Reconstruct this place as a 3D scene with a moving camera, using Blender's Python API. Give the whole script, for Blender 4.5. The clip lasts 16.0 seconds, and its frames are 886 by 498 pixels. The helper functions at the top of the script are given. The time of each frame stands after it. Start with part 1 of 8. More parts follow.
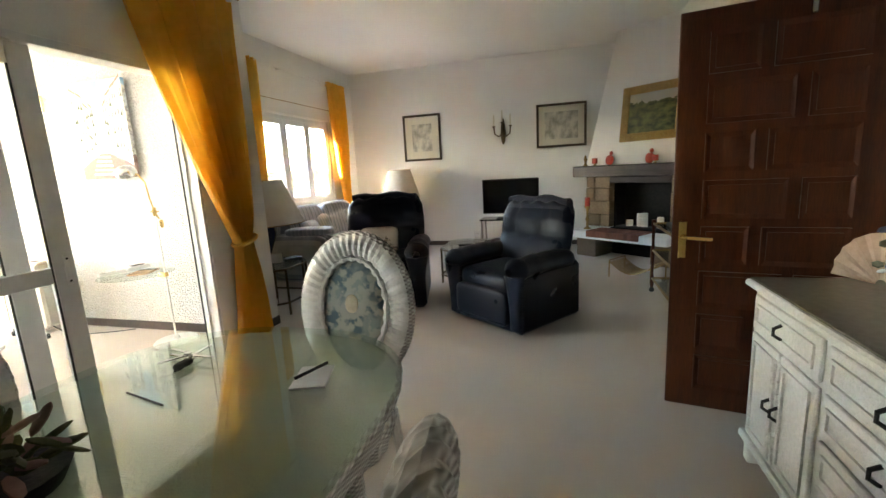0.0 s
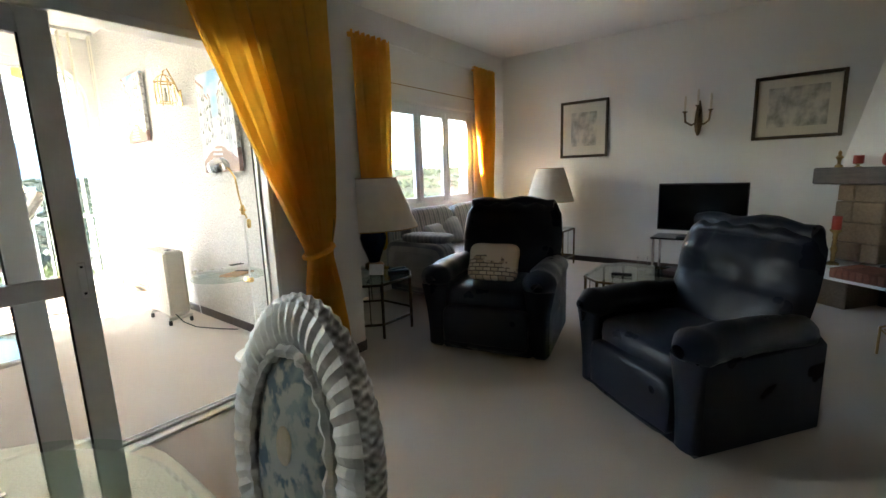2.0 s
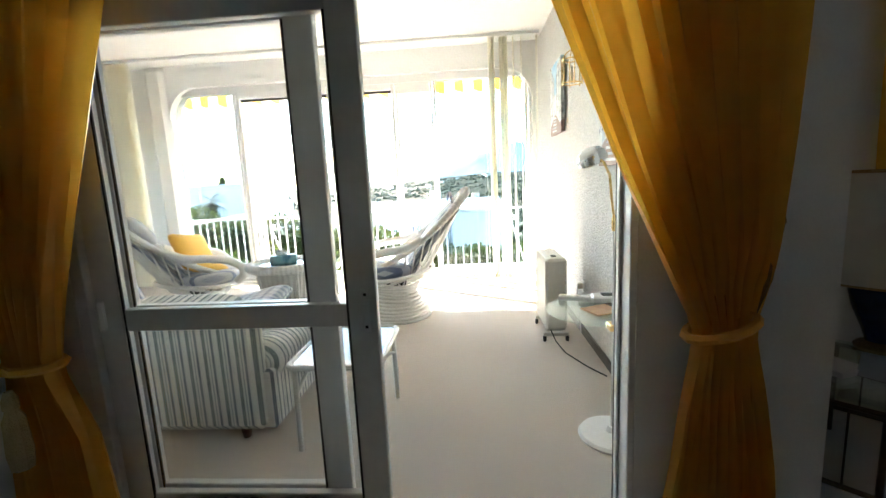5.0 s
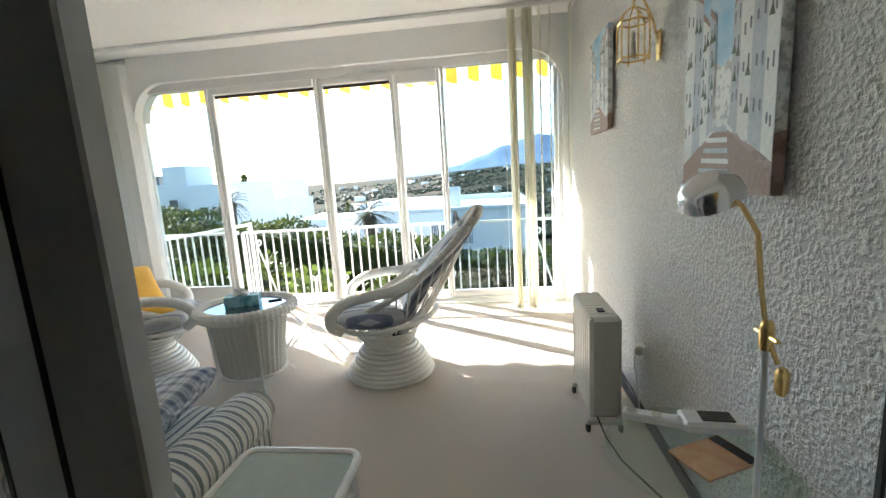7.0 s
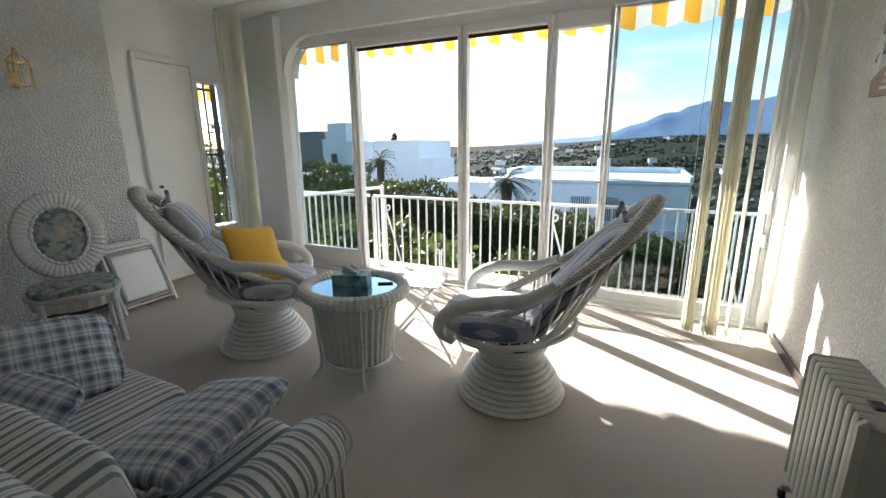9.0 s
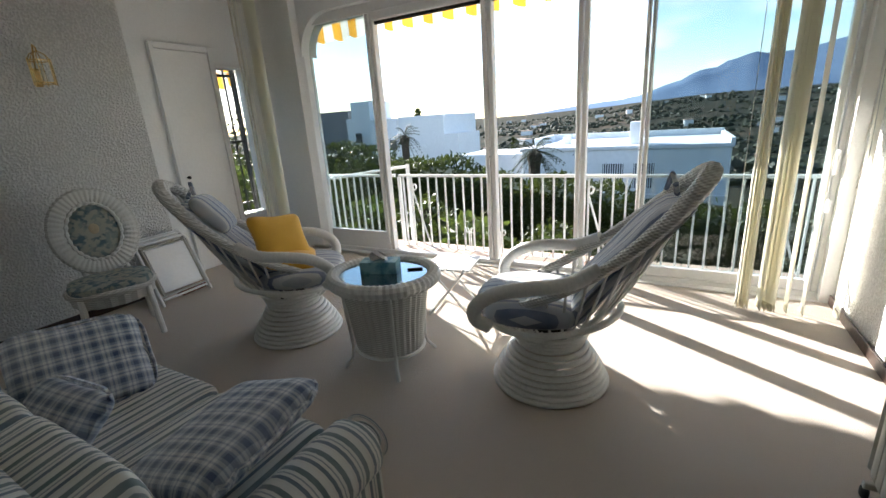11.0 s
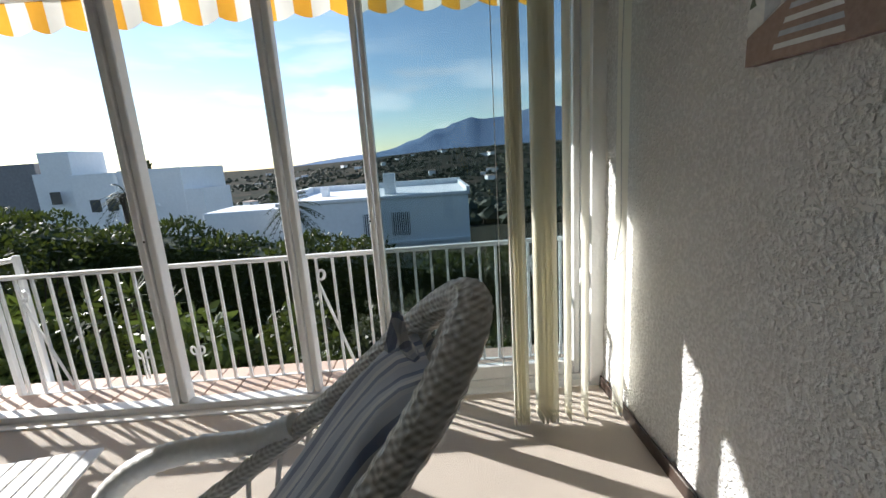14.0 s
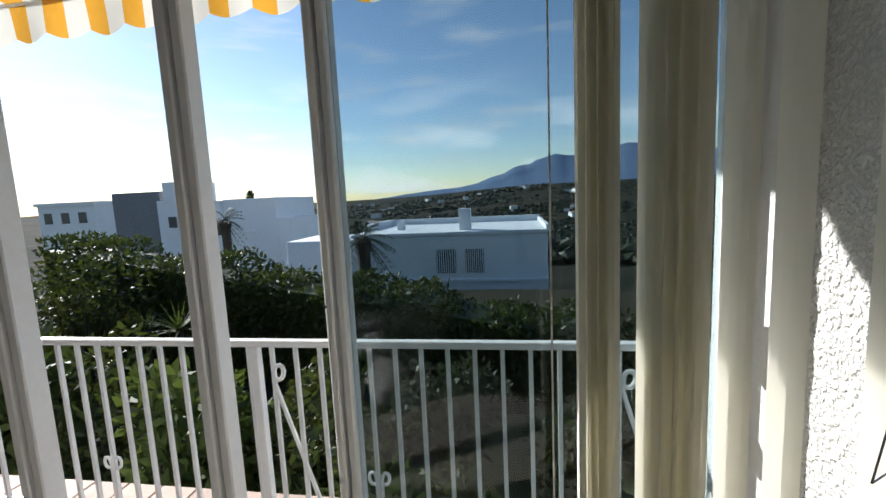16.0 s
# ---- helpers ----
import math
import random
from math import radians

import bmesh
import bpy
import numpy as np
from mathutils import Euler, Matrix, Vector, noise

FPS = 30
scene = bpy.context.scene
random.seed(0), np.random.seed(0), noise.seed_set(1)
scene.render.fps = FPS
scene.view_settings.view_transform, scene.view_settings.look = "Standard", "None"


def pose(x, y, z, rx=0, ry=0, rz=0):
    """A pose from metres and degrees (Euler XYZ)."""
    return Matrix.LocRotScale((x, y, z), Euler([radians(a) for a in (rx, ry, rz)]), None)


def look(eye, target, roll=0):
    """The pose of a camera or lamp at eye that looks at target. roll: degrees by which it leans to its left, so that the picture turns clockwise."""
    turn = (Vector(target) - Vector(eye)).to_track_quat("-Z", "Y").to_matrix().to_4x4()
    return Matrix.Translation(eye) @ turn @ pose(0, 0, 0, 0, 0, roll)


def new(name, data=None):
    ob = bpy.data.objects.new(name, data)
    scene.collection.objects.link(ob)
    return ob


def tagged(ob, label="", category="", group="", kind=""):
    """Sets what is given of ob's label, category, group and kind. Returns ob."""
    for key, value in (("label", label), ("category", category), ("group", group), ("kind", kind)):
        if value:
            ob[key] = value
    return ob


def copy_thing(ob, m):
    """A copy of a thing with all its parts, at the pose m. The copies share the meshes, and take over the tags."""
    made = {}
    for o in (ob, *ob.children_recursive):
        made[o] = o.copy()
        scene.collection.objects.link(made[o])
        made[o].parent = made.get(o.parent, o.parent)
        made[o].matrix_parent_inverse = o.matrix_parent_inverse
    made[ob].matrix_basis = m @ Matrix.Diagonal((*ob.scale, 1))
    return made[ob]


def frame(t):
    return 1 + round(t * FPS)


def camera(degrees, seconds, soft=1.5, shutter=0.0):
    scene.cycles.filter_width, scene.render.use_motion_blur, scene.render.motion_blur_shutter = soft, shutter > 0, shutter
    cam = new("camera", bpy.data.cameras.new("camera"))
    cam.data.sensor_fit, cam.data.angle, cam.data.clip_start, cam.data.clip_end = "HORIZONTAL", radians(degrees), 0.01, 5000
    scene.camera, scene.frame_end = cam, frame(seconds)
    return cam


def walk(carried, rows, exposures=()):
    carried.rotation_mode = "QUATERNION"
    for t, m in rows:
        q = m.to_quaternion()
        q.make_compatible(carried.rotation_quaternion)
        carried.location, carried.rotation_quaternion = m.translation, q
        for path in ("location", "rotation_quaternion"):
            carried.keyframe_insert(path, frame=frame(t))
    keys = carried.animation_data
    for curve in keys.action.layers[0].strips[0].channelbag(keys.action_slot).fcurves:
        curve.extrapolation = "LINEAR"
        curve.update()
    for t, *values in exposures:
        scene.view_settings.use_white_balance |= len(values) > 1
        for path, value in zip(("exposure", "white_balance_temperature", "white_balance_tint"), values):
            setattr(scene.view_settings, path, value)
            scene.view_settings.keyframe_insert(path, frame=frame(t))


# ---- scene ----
cam = camera(91.8, 16.0)
PATH = [
    (0, (0.040, -0.2, 1.292), (-0.503, 1.691, 0.931), -3.1),
    (0.5, (0.052, 0.106, 1.294), (-0.607, 1.961, 0.942), -1.9),
    (1, (0.011, 0.378, 1.286), (-0.814, 2.166, 0.936), -2.7),
    (1.5, (-0.044, 0.648, 1.287), (-1.018, 2.361, 0.939), -3.8),
    (2, (-0.065, 0.925, 1.29), (-1.285, 2.473, 0.95), -1.9),
    (2.5, (-0.118, 1.135, 1.287), (-1.534, 2.507, 0.955), -0.9),
    (3, (-0.275, 1.332, 1.275), (-1.868, 2.5, 0.961), -1.6),
    (3.5, (-0.435, 1.481, 1.253), (-2.222, 2.33, 0.959), -2.3),
    (4, (-0.571, 1.664, 1.246), (-2.539, 1.896, 0.979), 0.1),
    (4.2, (-0.639, 1.702, 1.25), (-2.621, 1.761, 0.991), -0.9),
    (6.3, (-1.745, 1.853, 1.477), (-3.703, 1.62, 1.141), -3.1),
    (6.5, (-1.845, 1.85, 1.485), (-3.80, 1.605, 1.139), -2.9),
    (7, (-2.08, 1.863, 1.489), (-4.036, 1.614, 1.154), -3.5),
    (7.5, (-2.264, 1.83, 1.515), (-4.201, 1.479, 1.163), -4.0),
    (8, (-2.406, 1.823, 1.516), (-4.262, 1.196, 1.114), -3.0),
    (8.5, (-2.558, 1.778, 1.514), (-4.363, 1.056, 1.045), -1.8),
    (9, (-2.78, 1.678, 1.524), (-4.538, 0.848, 1.055), -0.5),
    (9.2, (-2.821, 1.655, 1.525), (-4.555, 0.776, 1.055), -1.3),
    (11.3, (-2.939, 1.595, 1.533), (-4.607, 0.666, 0.939), -4.2),
    (11.5, (-2.964, 1.59, 1.532), (-4.632, 0.676, 0.915), -4.5),
    (12, (-3.114, 1.573, 1.519), (-4.784, 0.699, 0.85), -4.9),
    (12.5, (-3.439, 1.586, 1.529), (-5.148, 0.738, 0.929), -3.5),
    (13, (-3.754, 1.565, 1.533), (-5.583, 0.944, 1.011), -2.3),
    (13.5, (-4.078, 1.541, 1.547), (-6.018, 1.313, 1.115), -5.2),
    (14, (-4.391, 1.659, 1.539), (-6.345, 1.699, 1.116), -3.9),
    (14.5, (-4.699, 1.79, 1.552), (-6.661, 1.783, 1.163), -1.5),
    (15, (-5.021, 1.872, 1.56), (-6.997, 1.878, 1.254), -1.9),
    (15.5, (-5.322, 1.895, 1.55), (-7.305, 1.883, 1.291), -2.8),
    (16, (-5.649, 1.916, 1.54), (-7.608, 1.599, 1.293), -2.7),
]
EXPOSURES = [(0, 5.85, 7900, 13), (1, 5.45, 7700, 13), (2, 5.0, 7150, 12), (3.3, 4.8, 6950, 11), (4.2, 4.6, 6850, 9), (6.4, 3.5, 6550, 6), (7, 3.0, 6550, 7), (8, 2.4, 6500, 9), (9.2, 2.05, 6450, 10), (11.3, 1.85, 6500, 10), (13, 1.35, 6450, 10), (14, 0.95, 6350, 10), (15, 0.8, 6300, 10), (16, 0.7, 6250, 10)]
walk(cam, [(t, look(eye, target, roll)) for t, eye, target, roll in PATH], EXPOSURES)

# ---- light ----
SUN_AZ, SUN_EL = math.atan2(-0.53, -0.85), radians(25.5)
world = bpy.data.worlds.new("world")
scene.world = world
world.use_nodes = True
wn = world.node_tree.nodes
sky = wn.new("ShaderNodeTexSky")
sky.sky_type, sky.sun_disc, sky.sun_elevation, sky.sun_rotation = "NISHITA", False, SUN_EL, SUN_AZ
sky.air_density, sky.dust_density, sky.ozone_density = 1.0, 0.15, 2.0
wn["Background"].inputs["Strength"].default_value = 0.1
# thin streaks of cloud
wl = world.node_tree.links
wc, wm, wz, wr, wx = wn.new("ShaderNodeTexCoord"), wn.new("ShaderNodeMapping"), wn.new("ShaderNodeTexNoise"), wn.new("ShaderNodeMapRange"), wn.new("ShaderNodeMix")
wm.inputs["Scale"].default_value = (2.2, 2.2, 13.0)
wz.inputs["Scale"].default_value, wz.inputs["Detail"].default_value = 2.0, 7.0
wr.inputs[1].default_value, wr.inputs[2].default_value, wr.inputs[4].default_value = 0.56, 0.74, 0.5
wx.data_type = "RGBA"
wx.inputs[7].default_value = (6.0, 6.1, 6.3, 1.0)
wl.new(wc.outputs["Generated"], wm.inputs[0])
wl.new(wm.outputs[0], wz.inputs[0])
wl.new(wz.outputs[0], wr.inputs[0])
wl.new(wr.outputs[0], wx.inputs[0])
wl.new(sky.outputs[0], wx.inputs[6])
wl.new(wx.outputs[2], wn["Background"].inputs["Color"])

sun_data = bpy.data.lights.new("sun", "SUN")
sun_data.energy, sun_data.angle, sun_data.color = 5.0, radians(0.5), (1.0, 0.965, 0.91)
sun = new("sun", sun_data)
to_sun = Vector((math.sin(SUN_AZ) * math.cos(SUN_EL), math.cos(SUN_AZ) * math.cos(SUN_EL), math.sin(SUN_EL)))
sun.matrix_basis = look((0, 0, 30), Vector((0, 0, 30)) - to_sun)

# ---- materials ----


def tree(name):
    m = bpy.data.materials.new(name)
    m.use_nodes = True
    t = m.node_tree
    return m, t, t.nodes["Principled BSDF"]


def add(t, kind, **values):
    n = t.nodes.new("ShaderNode" + kind)
    for k, v in values.items():
        n.inputs[k.replace("_", " ")].default_value = v
    return n


def rgb(c):
    return (*c, 1.0)


def coords(t, kind="Object", scale=(1, 1, 1)):
    c = t.nodes.new("ShaderNodeTexCoord")
    m = add(t, "Mapping", Scale=scale)
    t.links.new(c.outputs[kind], m.inputs[0])
    return m.outputs[0]


def math_node(t, op, a, b=0.0):
    n = t.nodes.new("ShaderNodeMath")
    n.operation = op
    for i, v in enumerate((a, b)):
        if isinstance(v, (int, float)):
            n.inputs[i].default_value = v
        else:
            t.links.new(v, n.inputs[i])
    return n.outputs[0]


def mixed(t, fac, a, b):
    n = t.nodes.new("ShaderNodeMix")
    n.data_type = "RGBA"
    for i, v in ((0, fac), (6, a), (7, b)):
        if isinstance(v, (int, float)):
            n.inputs[i].default_value = v
        elif isinstance(v, tuple):
            n.inputs[i].default_value = rgb(v)
        else:
            t.links.new(v, n.inputs[i])
    return n.outputs[2]


def noise_fac(t, vec, scale, detail=4.0, lo=0.35, hi=0.65):
    n = add(t, "TexNoise", Scale=scale, Detail=detail)
    t.links.new(vec, n.inputs[0])
    r = t.nodes.new("ShaderNodeMapRange")
    r.inputs[1].default_value, r.inputs[2].default_value = lo, hi
    t.links.new(n.outputs[0], r.inputs[0])
    return r.outputs[0]


def bump(t, p, height, strength=0.3, dist=0.01):
    b = add(t, "Bump", Strength=strength, Distance=dist)
    t.links.new(height, b.inputs["Height"])
    t.links.new(b.outputs[0], p.inputs["Normal"])


def stuff(name, c1, c2, rough=0.6, grain=60.0, patch=2.0, bump_s=0.2, bump_d=0.004, metal=0.0, stretch=(1, 1, 1), spec=0.5, sheen=0.0, vary=0.0):
    """A surface with grain and broad patches of two close colours."""
    m, t, p = tree(name)
    v = coords(t, "Object", stretch)
    fine = noise_fac(t, v, grain)
    broad = noise_fac(t, v, patch, 3.0)
    f = math_node(t, "ADD", math_node(t, "MULTIPLY", fine, 0.5), math_node(t, "MULTIPLY", broad, 0.5))
    col = mixed(t, f, c1, c2)
    if vary:
        o = t.nodes.new("ShaderNodeObjectInfo")
        h = add(t, "HueSaturation")
        t.links.new(math_node(t, "ADD", 1 - vary / 2, math_node(t, "MULTIPLY", o.outputs["Random"], vary)), h.inputs["Value"])
        t.links.new(col, h.inputs["Color"])
        col = h.outputs[0]
    t.links.new(col, p.inputs["Base Color"])
    t.links.new(math_node(t, "ADD", rough - 0.06, math_node(t, "MULTIPLY", broad, 0.12)), p.inputs["Roughness"])
    p.inputs["Metallic"].default_value = metal
    p.inputs["Specular IOR Level"].default_value = spec
    p.inputs["Sheen Weight"].default_value = sheen
    if bump_s:
        bump(t, p, fine, bump_s, bump_d)
    return m


def fabric(name, stops, axis, period, plaid=False, rough=0.9, shade=(0.9, 0.9, 0.9)):
    """Woven cloth with stripes along an axis of the thing, or a check on two axes."""
    m, t, p = tree(name)
    v = coords(t)
    s = t.nodes.new("ShaderNodeSeparateXYZ")
    t.links.new(v, s.inputs[0])

    def bands(ax):
        r = t.nodes.new("ShaderNodeValToRGB")
        r.color_ramp.interpolation = "CONSTANT"
        e = r.color_ramp.elements
        while len(e) < len(stops):
            e.new(0.5)
        for el, (pos, c) in zip(e, stops):
            el.position, el.color = pos, rgb(c)
        w = math_node(t, "FRACT", math_node(t, "DIVIDE", s.outputs[ax], period))
        t.links.new(w, r.inputs[0])
        return r.outputs[0]

    col = bands(axis)
    if plaid:
        col = mixed(t, 0.5, col, bands((axis + 1) % 3))
    weave = add(t, "TexNoise", Scale=420.0, Detail=2.0)
    t.links.new(v, weave.inputs[0])
    wear = noise_fac(t, v, 7.0)
    col = mixed(t, math_node(t, "MULTIPLY", wear, 0.16), col, shade)
    t.links.new(col, p.inputs["Base Color"])
    p.inputs["Roughness"].default_value = rough
    p.inputs["Sheen Weight"].default_value = 0.25
    bump(t, p, weave.outputs[0], 0.35, 0.002)
    return m


def wicker(name, c1, c2, scale=70.0):
    m, t, p = tree(name)
    v = coords(t)
    s = t.nodes.new("ShaderNodeSeparateXYZ")
    t.links.new(v, s.inputs[0])
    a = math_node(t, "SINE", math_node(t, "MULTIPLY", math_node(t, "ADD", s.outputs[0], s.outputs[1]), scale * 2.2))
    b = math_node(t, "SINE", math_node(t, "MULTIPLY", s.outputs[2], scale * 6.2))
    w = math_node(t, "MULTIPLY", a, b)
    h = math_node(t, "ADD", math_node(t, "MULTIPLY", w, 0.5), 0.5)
    # c2 darkens the gaps of the weave, as painted shade between strands
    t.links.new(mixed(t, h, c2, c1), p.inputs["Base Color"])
    p.inputs["Roughness"].default_value = 0.45
    bump(t, p, h, 0.7, 0.006)
    return m


def glass(name, tint=(1, 1, 1), rough=0.0):
    """Thin clear pane: mostly see-through, with a mirror-like gloss at a slant."""
    m, t, p = tree(name)
    out = t.nodes["Material Output"]
    tr, gl = add(t, "BsdfTransparent", Color=rgb(tint)), add(t, "BsdfGlossy", Roughness=rough)
    fr = add(t, "LayerWeight", Blend=0.5)
    mix = t.nodes.new("ShaderNodeMixShader")
    t.links.new(math_node(t, "ADD", 0.035, math_node(t, "MULTIPLY", math_node(t, "POWER", fr.outputs["Facing"], 3.0), 0.85)), mix.inputs[0])
    t.links.new(tr.outputs[0], mix.inputs[1])
    t.links.new(gl.outputs[0], mix.inputs[2])
    t.links.new(mix.outputs[0], out.inputs[0])
    t.nodes.remove(p)
    return m


def glow_cloth(name, c1, c2, through_c, amount=0.35, rough=0.6, grain=14.0):
    """Cloth that lets light through."""
    m, t, p = tree(name)
    v = coords(t)
    f = noise_fac(t, v, grain)
    t.links.new(mixed(t, f, c1, c2), p.inputs["Base Color"])
    p.inputs["Roughness"].default_value = rough
    p.inputs["Sheen Weight"].default_value = 0.15
    tl = add(t, "BsdfTranslucent", Color=rgb(through_c))
    mix = add(t, "MixShader", Fac=amount)
    t.links.new(p.outputs[0], mix.inputs[1])
    t.links.new(tl.outputs[0], mix.inputs[2])
    t.links.new(mix.outputs[0], t.nodes["Material Output"].inputs[0])
    w = add(t, "TexNoise", Scale=350.0)
    t.links.new(v, w.inputs[0])
    bump(t, p, w.outputs[0], 0.15, 0.001)
    return m


M_CARPET = stuff("carpet", (0.55, 0.475, 0.40), (0.62, 0.54, 0.46), 0.95, 260, 1.1, 0.6, 0.006, sheen=0.3)
M_WALL = stuff("wall_paint", (0.76, 0.745, 0.71), (0.81, 0.795, 0.765), 0.85, 90, 1.3, 0.12, 0.003)
M_WHITE_WALL = stuff("white_wall_paint", (0.80, 0.80, 0.79), (0.85, 0.85, 0.84), 0.85, 40, 1.6, 0.25, 0.004)
M_CEIL = stuff("ceiling_paint", (0.76, 0.745, 0.71), (0.80, 0.785, 0.755), 0.9, 60, 0.9, 0.1, 0.003)
M_ALU = stuff("white_lacquered_aluminium", (0.74, 0.74, 0.73), (0.80, 0.80, 0.79), 0.35, 30, 2.5, 0.05, 0.001)
M_DARKSEAL = stuff("dark_rubber_seal", (0.02, 0.02, 0.02), (0.04, 0.04, 0.04), 0.7)
M_BASE = stuff("dark_tile_skirting", (0.035, 0.022, 0.018), (0.07, 0.045, 0.035), 0.35, 30, 4)
M_GLASS = glass("window_glass")
M_TINTGLASS = glass("sun_tinted_glass", (0.68, 0.74, 0.75))
M_TABLEGLASS = glass("green_table_glass", (0.90, 0.97, 0.93))
M_YELLOW = glow_cloth("golden_satin", (0.74, 0.40, 0.05), (0.85, 0.49, 0.08), (0.95, 0.55, 0.06), 0.45, 0.42)
M_WOODDOOR = stuff("dark_stained_wood", (0.055, 0.014, 0.005), (0.11, 0.03, 0.010), 0.4, 18, 2, 0.25, 0.002, stretch=(14, 14, 1), spec=0.22)
M_BRASS = stuff("polished_brass", (0.72, 0.50, 0.20), (0.80, 0.58, 0.26), 0.25, 40, 6, 0.03, 0.001, metal=1.0)
M_OLDBRASS = stuff("aged_brass", (0.28, 0.18, 0.07), (0.42, 0.28, 0.11), 0.4, 60, 8, 0.2, 0.002, metal=0.9)
M_DARKBRONZE = stuff("dark_bronze", (0.07, 0.045, 0.02), (0.13, 0.085, 0.04), 0.32, 60, 8, 0.2, 0.002, metal=0.8)
M_LEATHER = stuff("navy_leather", (0.0075, 0.0105, 0.020), (0.0095, 0.013, 0.024), 0.33, 170, 5, 0.3, 0.002, spec=0.26)
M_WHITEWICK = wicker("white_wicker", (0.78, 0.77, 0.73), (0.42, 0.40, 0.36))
M_WHITECANE = stuff("white_painted_cane", (0.70, 0.69, 0.65), (0.80, 0.79, 0.75), 0.42, 60, 5, 0.25, 0.002)
M_WHITEPAINT = stuff("white_enamel", (0.76, 0.76, 0.75), (0.82, 0.82, 0.81), 0.35, 40, 3, 0.08, 0.001)
M_OFFWHITE = stuff("cream_enamel", (0.50, 0.475, 0.41), (0.55, 0.525, 0.46), 0.4, 40, 3, 0.05, 0.001)
M_BLACK = stuff("matt_black", (0.010, 0.010, 0.010), (0.018, 0.018, 0.018), 0.5)
M_SCREEN = stuff("dark_screen", (0.004, 0.004, 0.005), (0.006, 0.006, 0.007), 0.18, 5, 1, 0.0)
M_BLUECERAMIC = stuff("blue_glazed_ceramic", (0.008, 0.016, 0.06), (0.015, 0.03, 0.11), 0.12, 25, 6, 0.0)
M_SHADE = glow_cloth("cream_lamp_shade", (0.66, 0.61, 0.52), (0.72, 0.67, 0.58), (0.75, 0.68, 0.56), 0.35, 0.8)
M_CHROME = stuff("chrome", (0.62, 0.62, 0.64), (0.7, 0.7, 0.72), 0.12, 30, 4, 0.0, 0.001, metal=1.0)

# roughcast plaster of the sunroom's side walls: relief in lumps
M_STUCCO, _t, _p = tree("roughcast_plaster")
_v = coords(_t)
_f = noise_fac(_t, _v, 56.0, 3.0, 0.42, 0.64)
_g = noise_fac(_t, _v, 1.5)
_t.links.new(mixed(_t, _f, mixed(_t, _g, (0.66, 0.65, 0.63), (0.72, 0.71, 0.69)), (0.82, 0.81, 0.79)), _p.inputs["Base Color"])
_p.inputs["Roughness"].default_value = 0.9
bump(_t, _p, _f, 1.0, 0.011)

# ---- geometry helpers ----


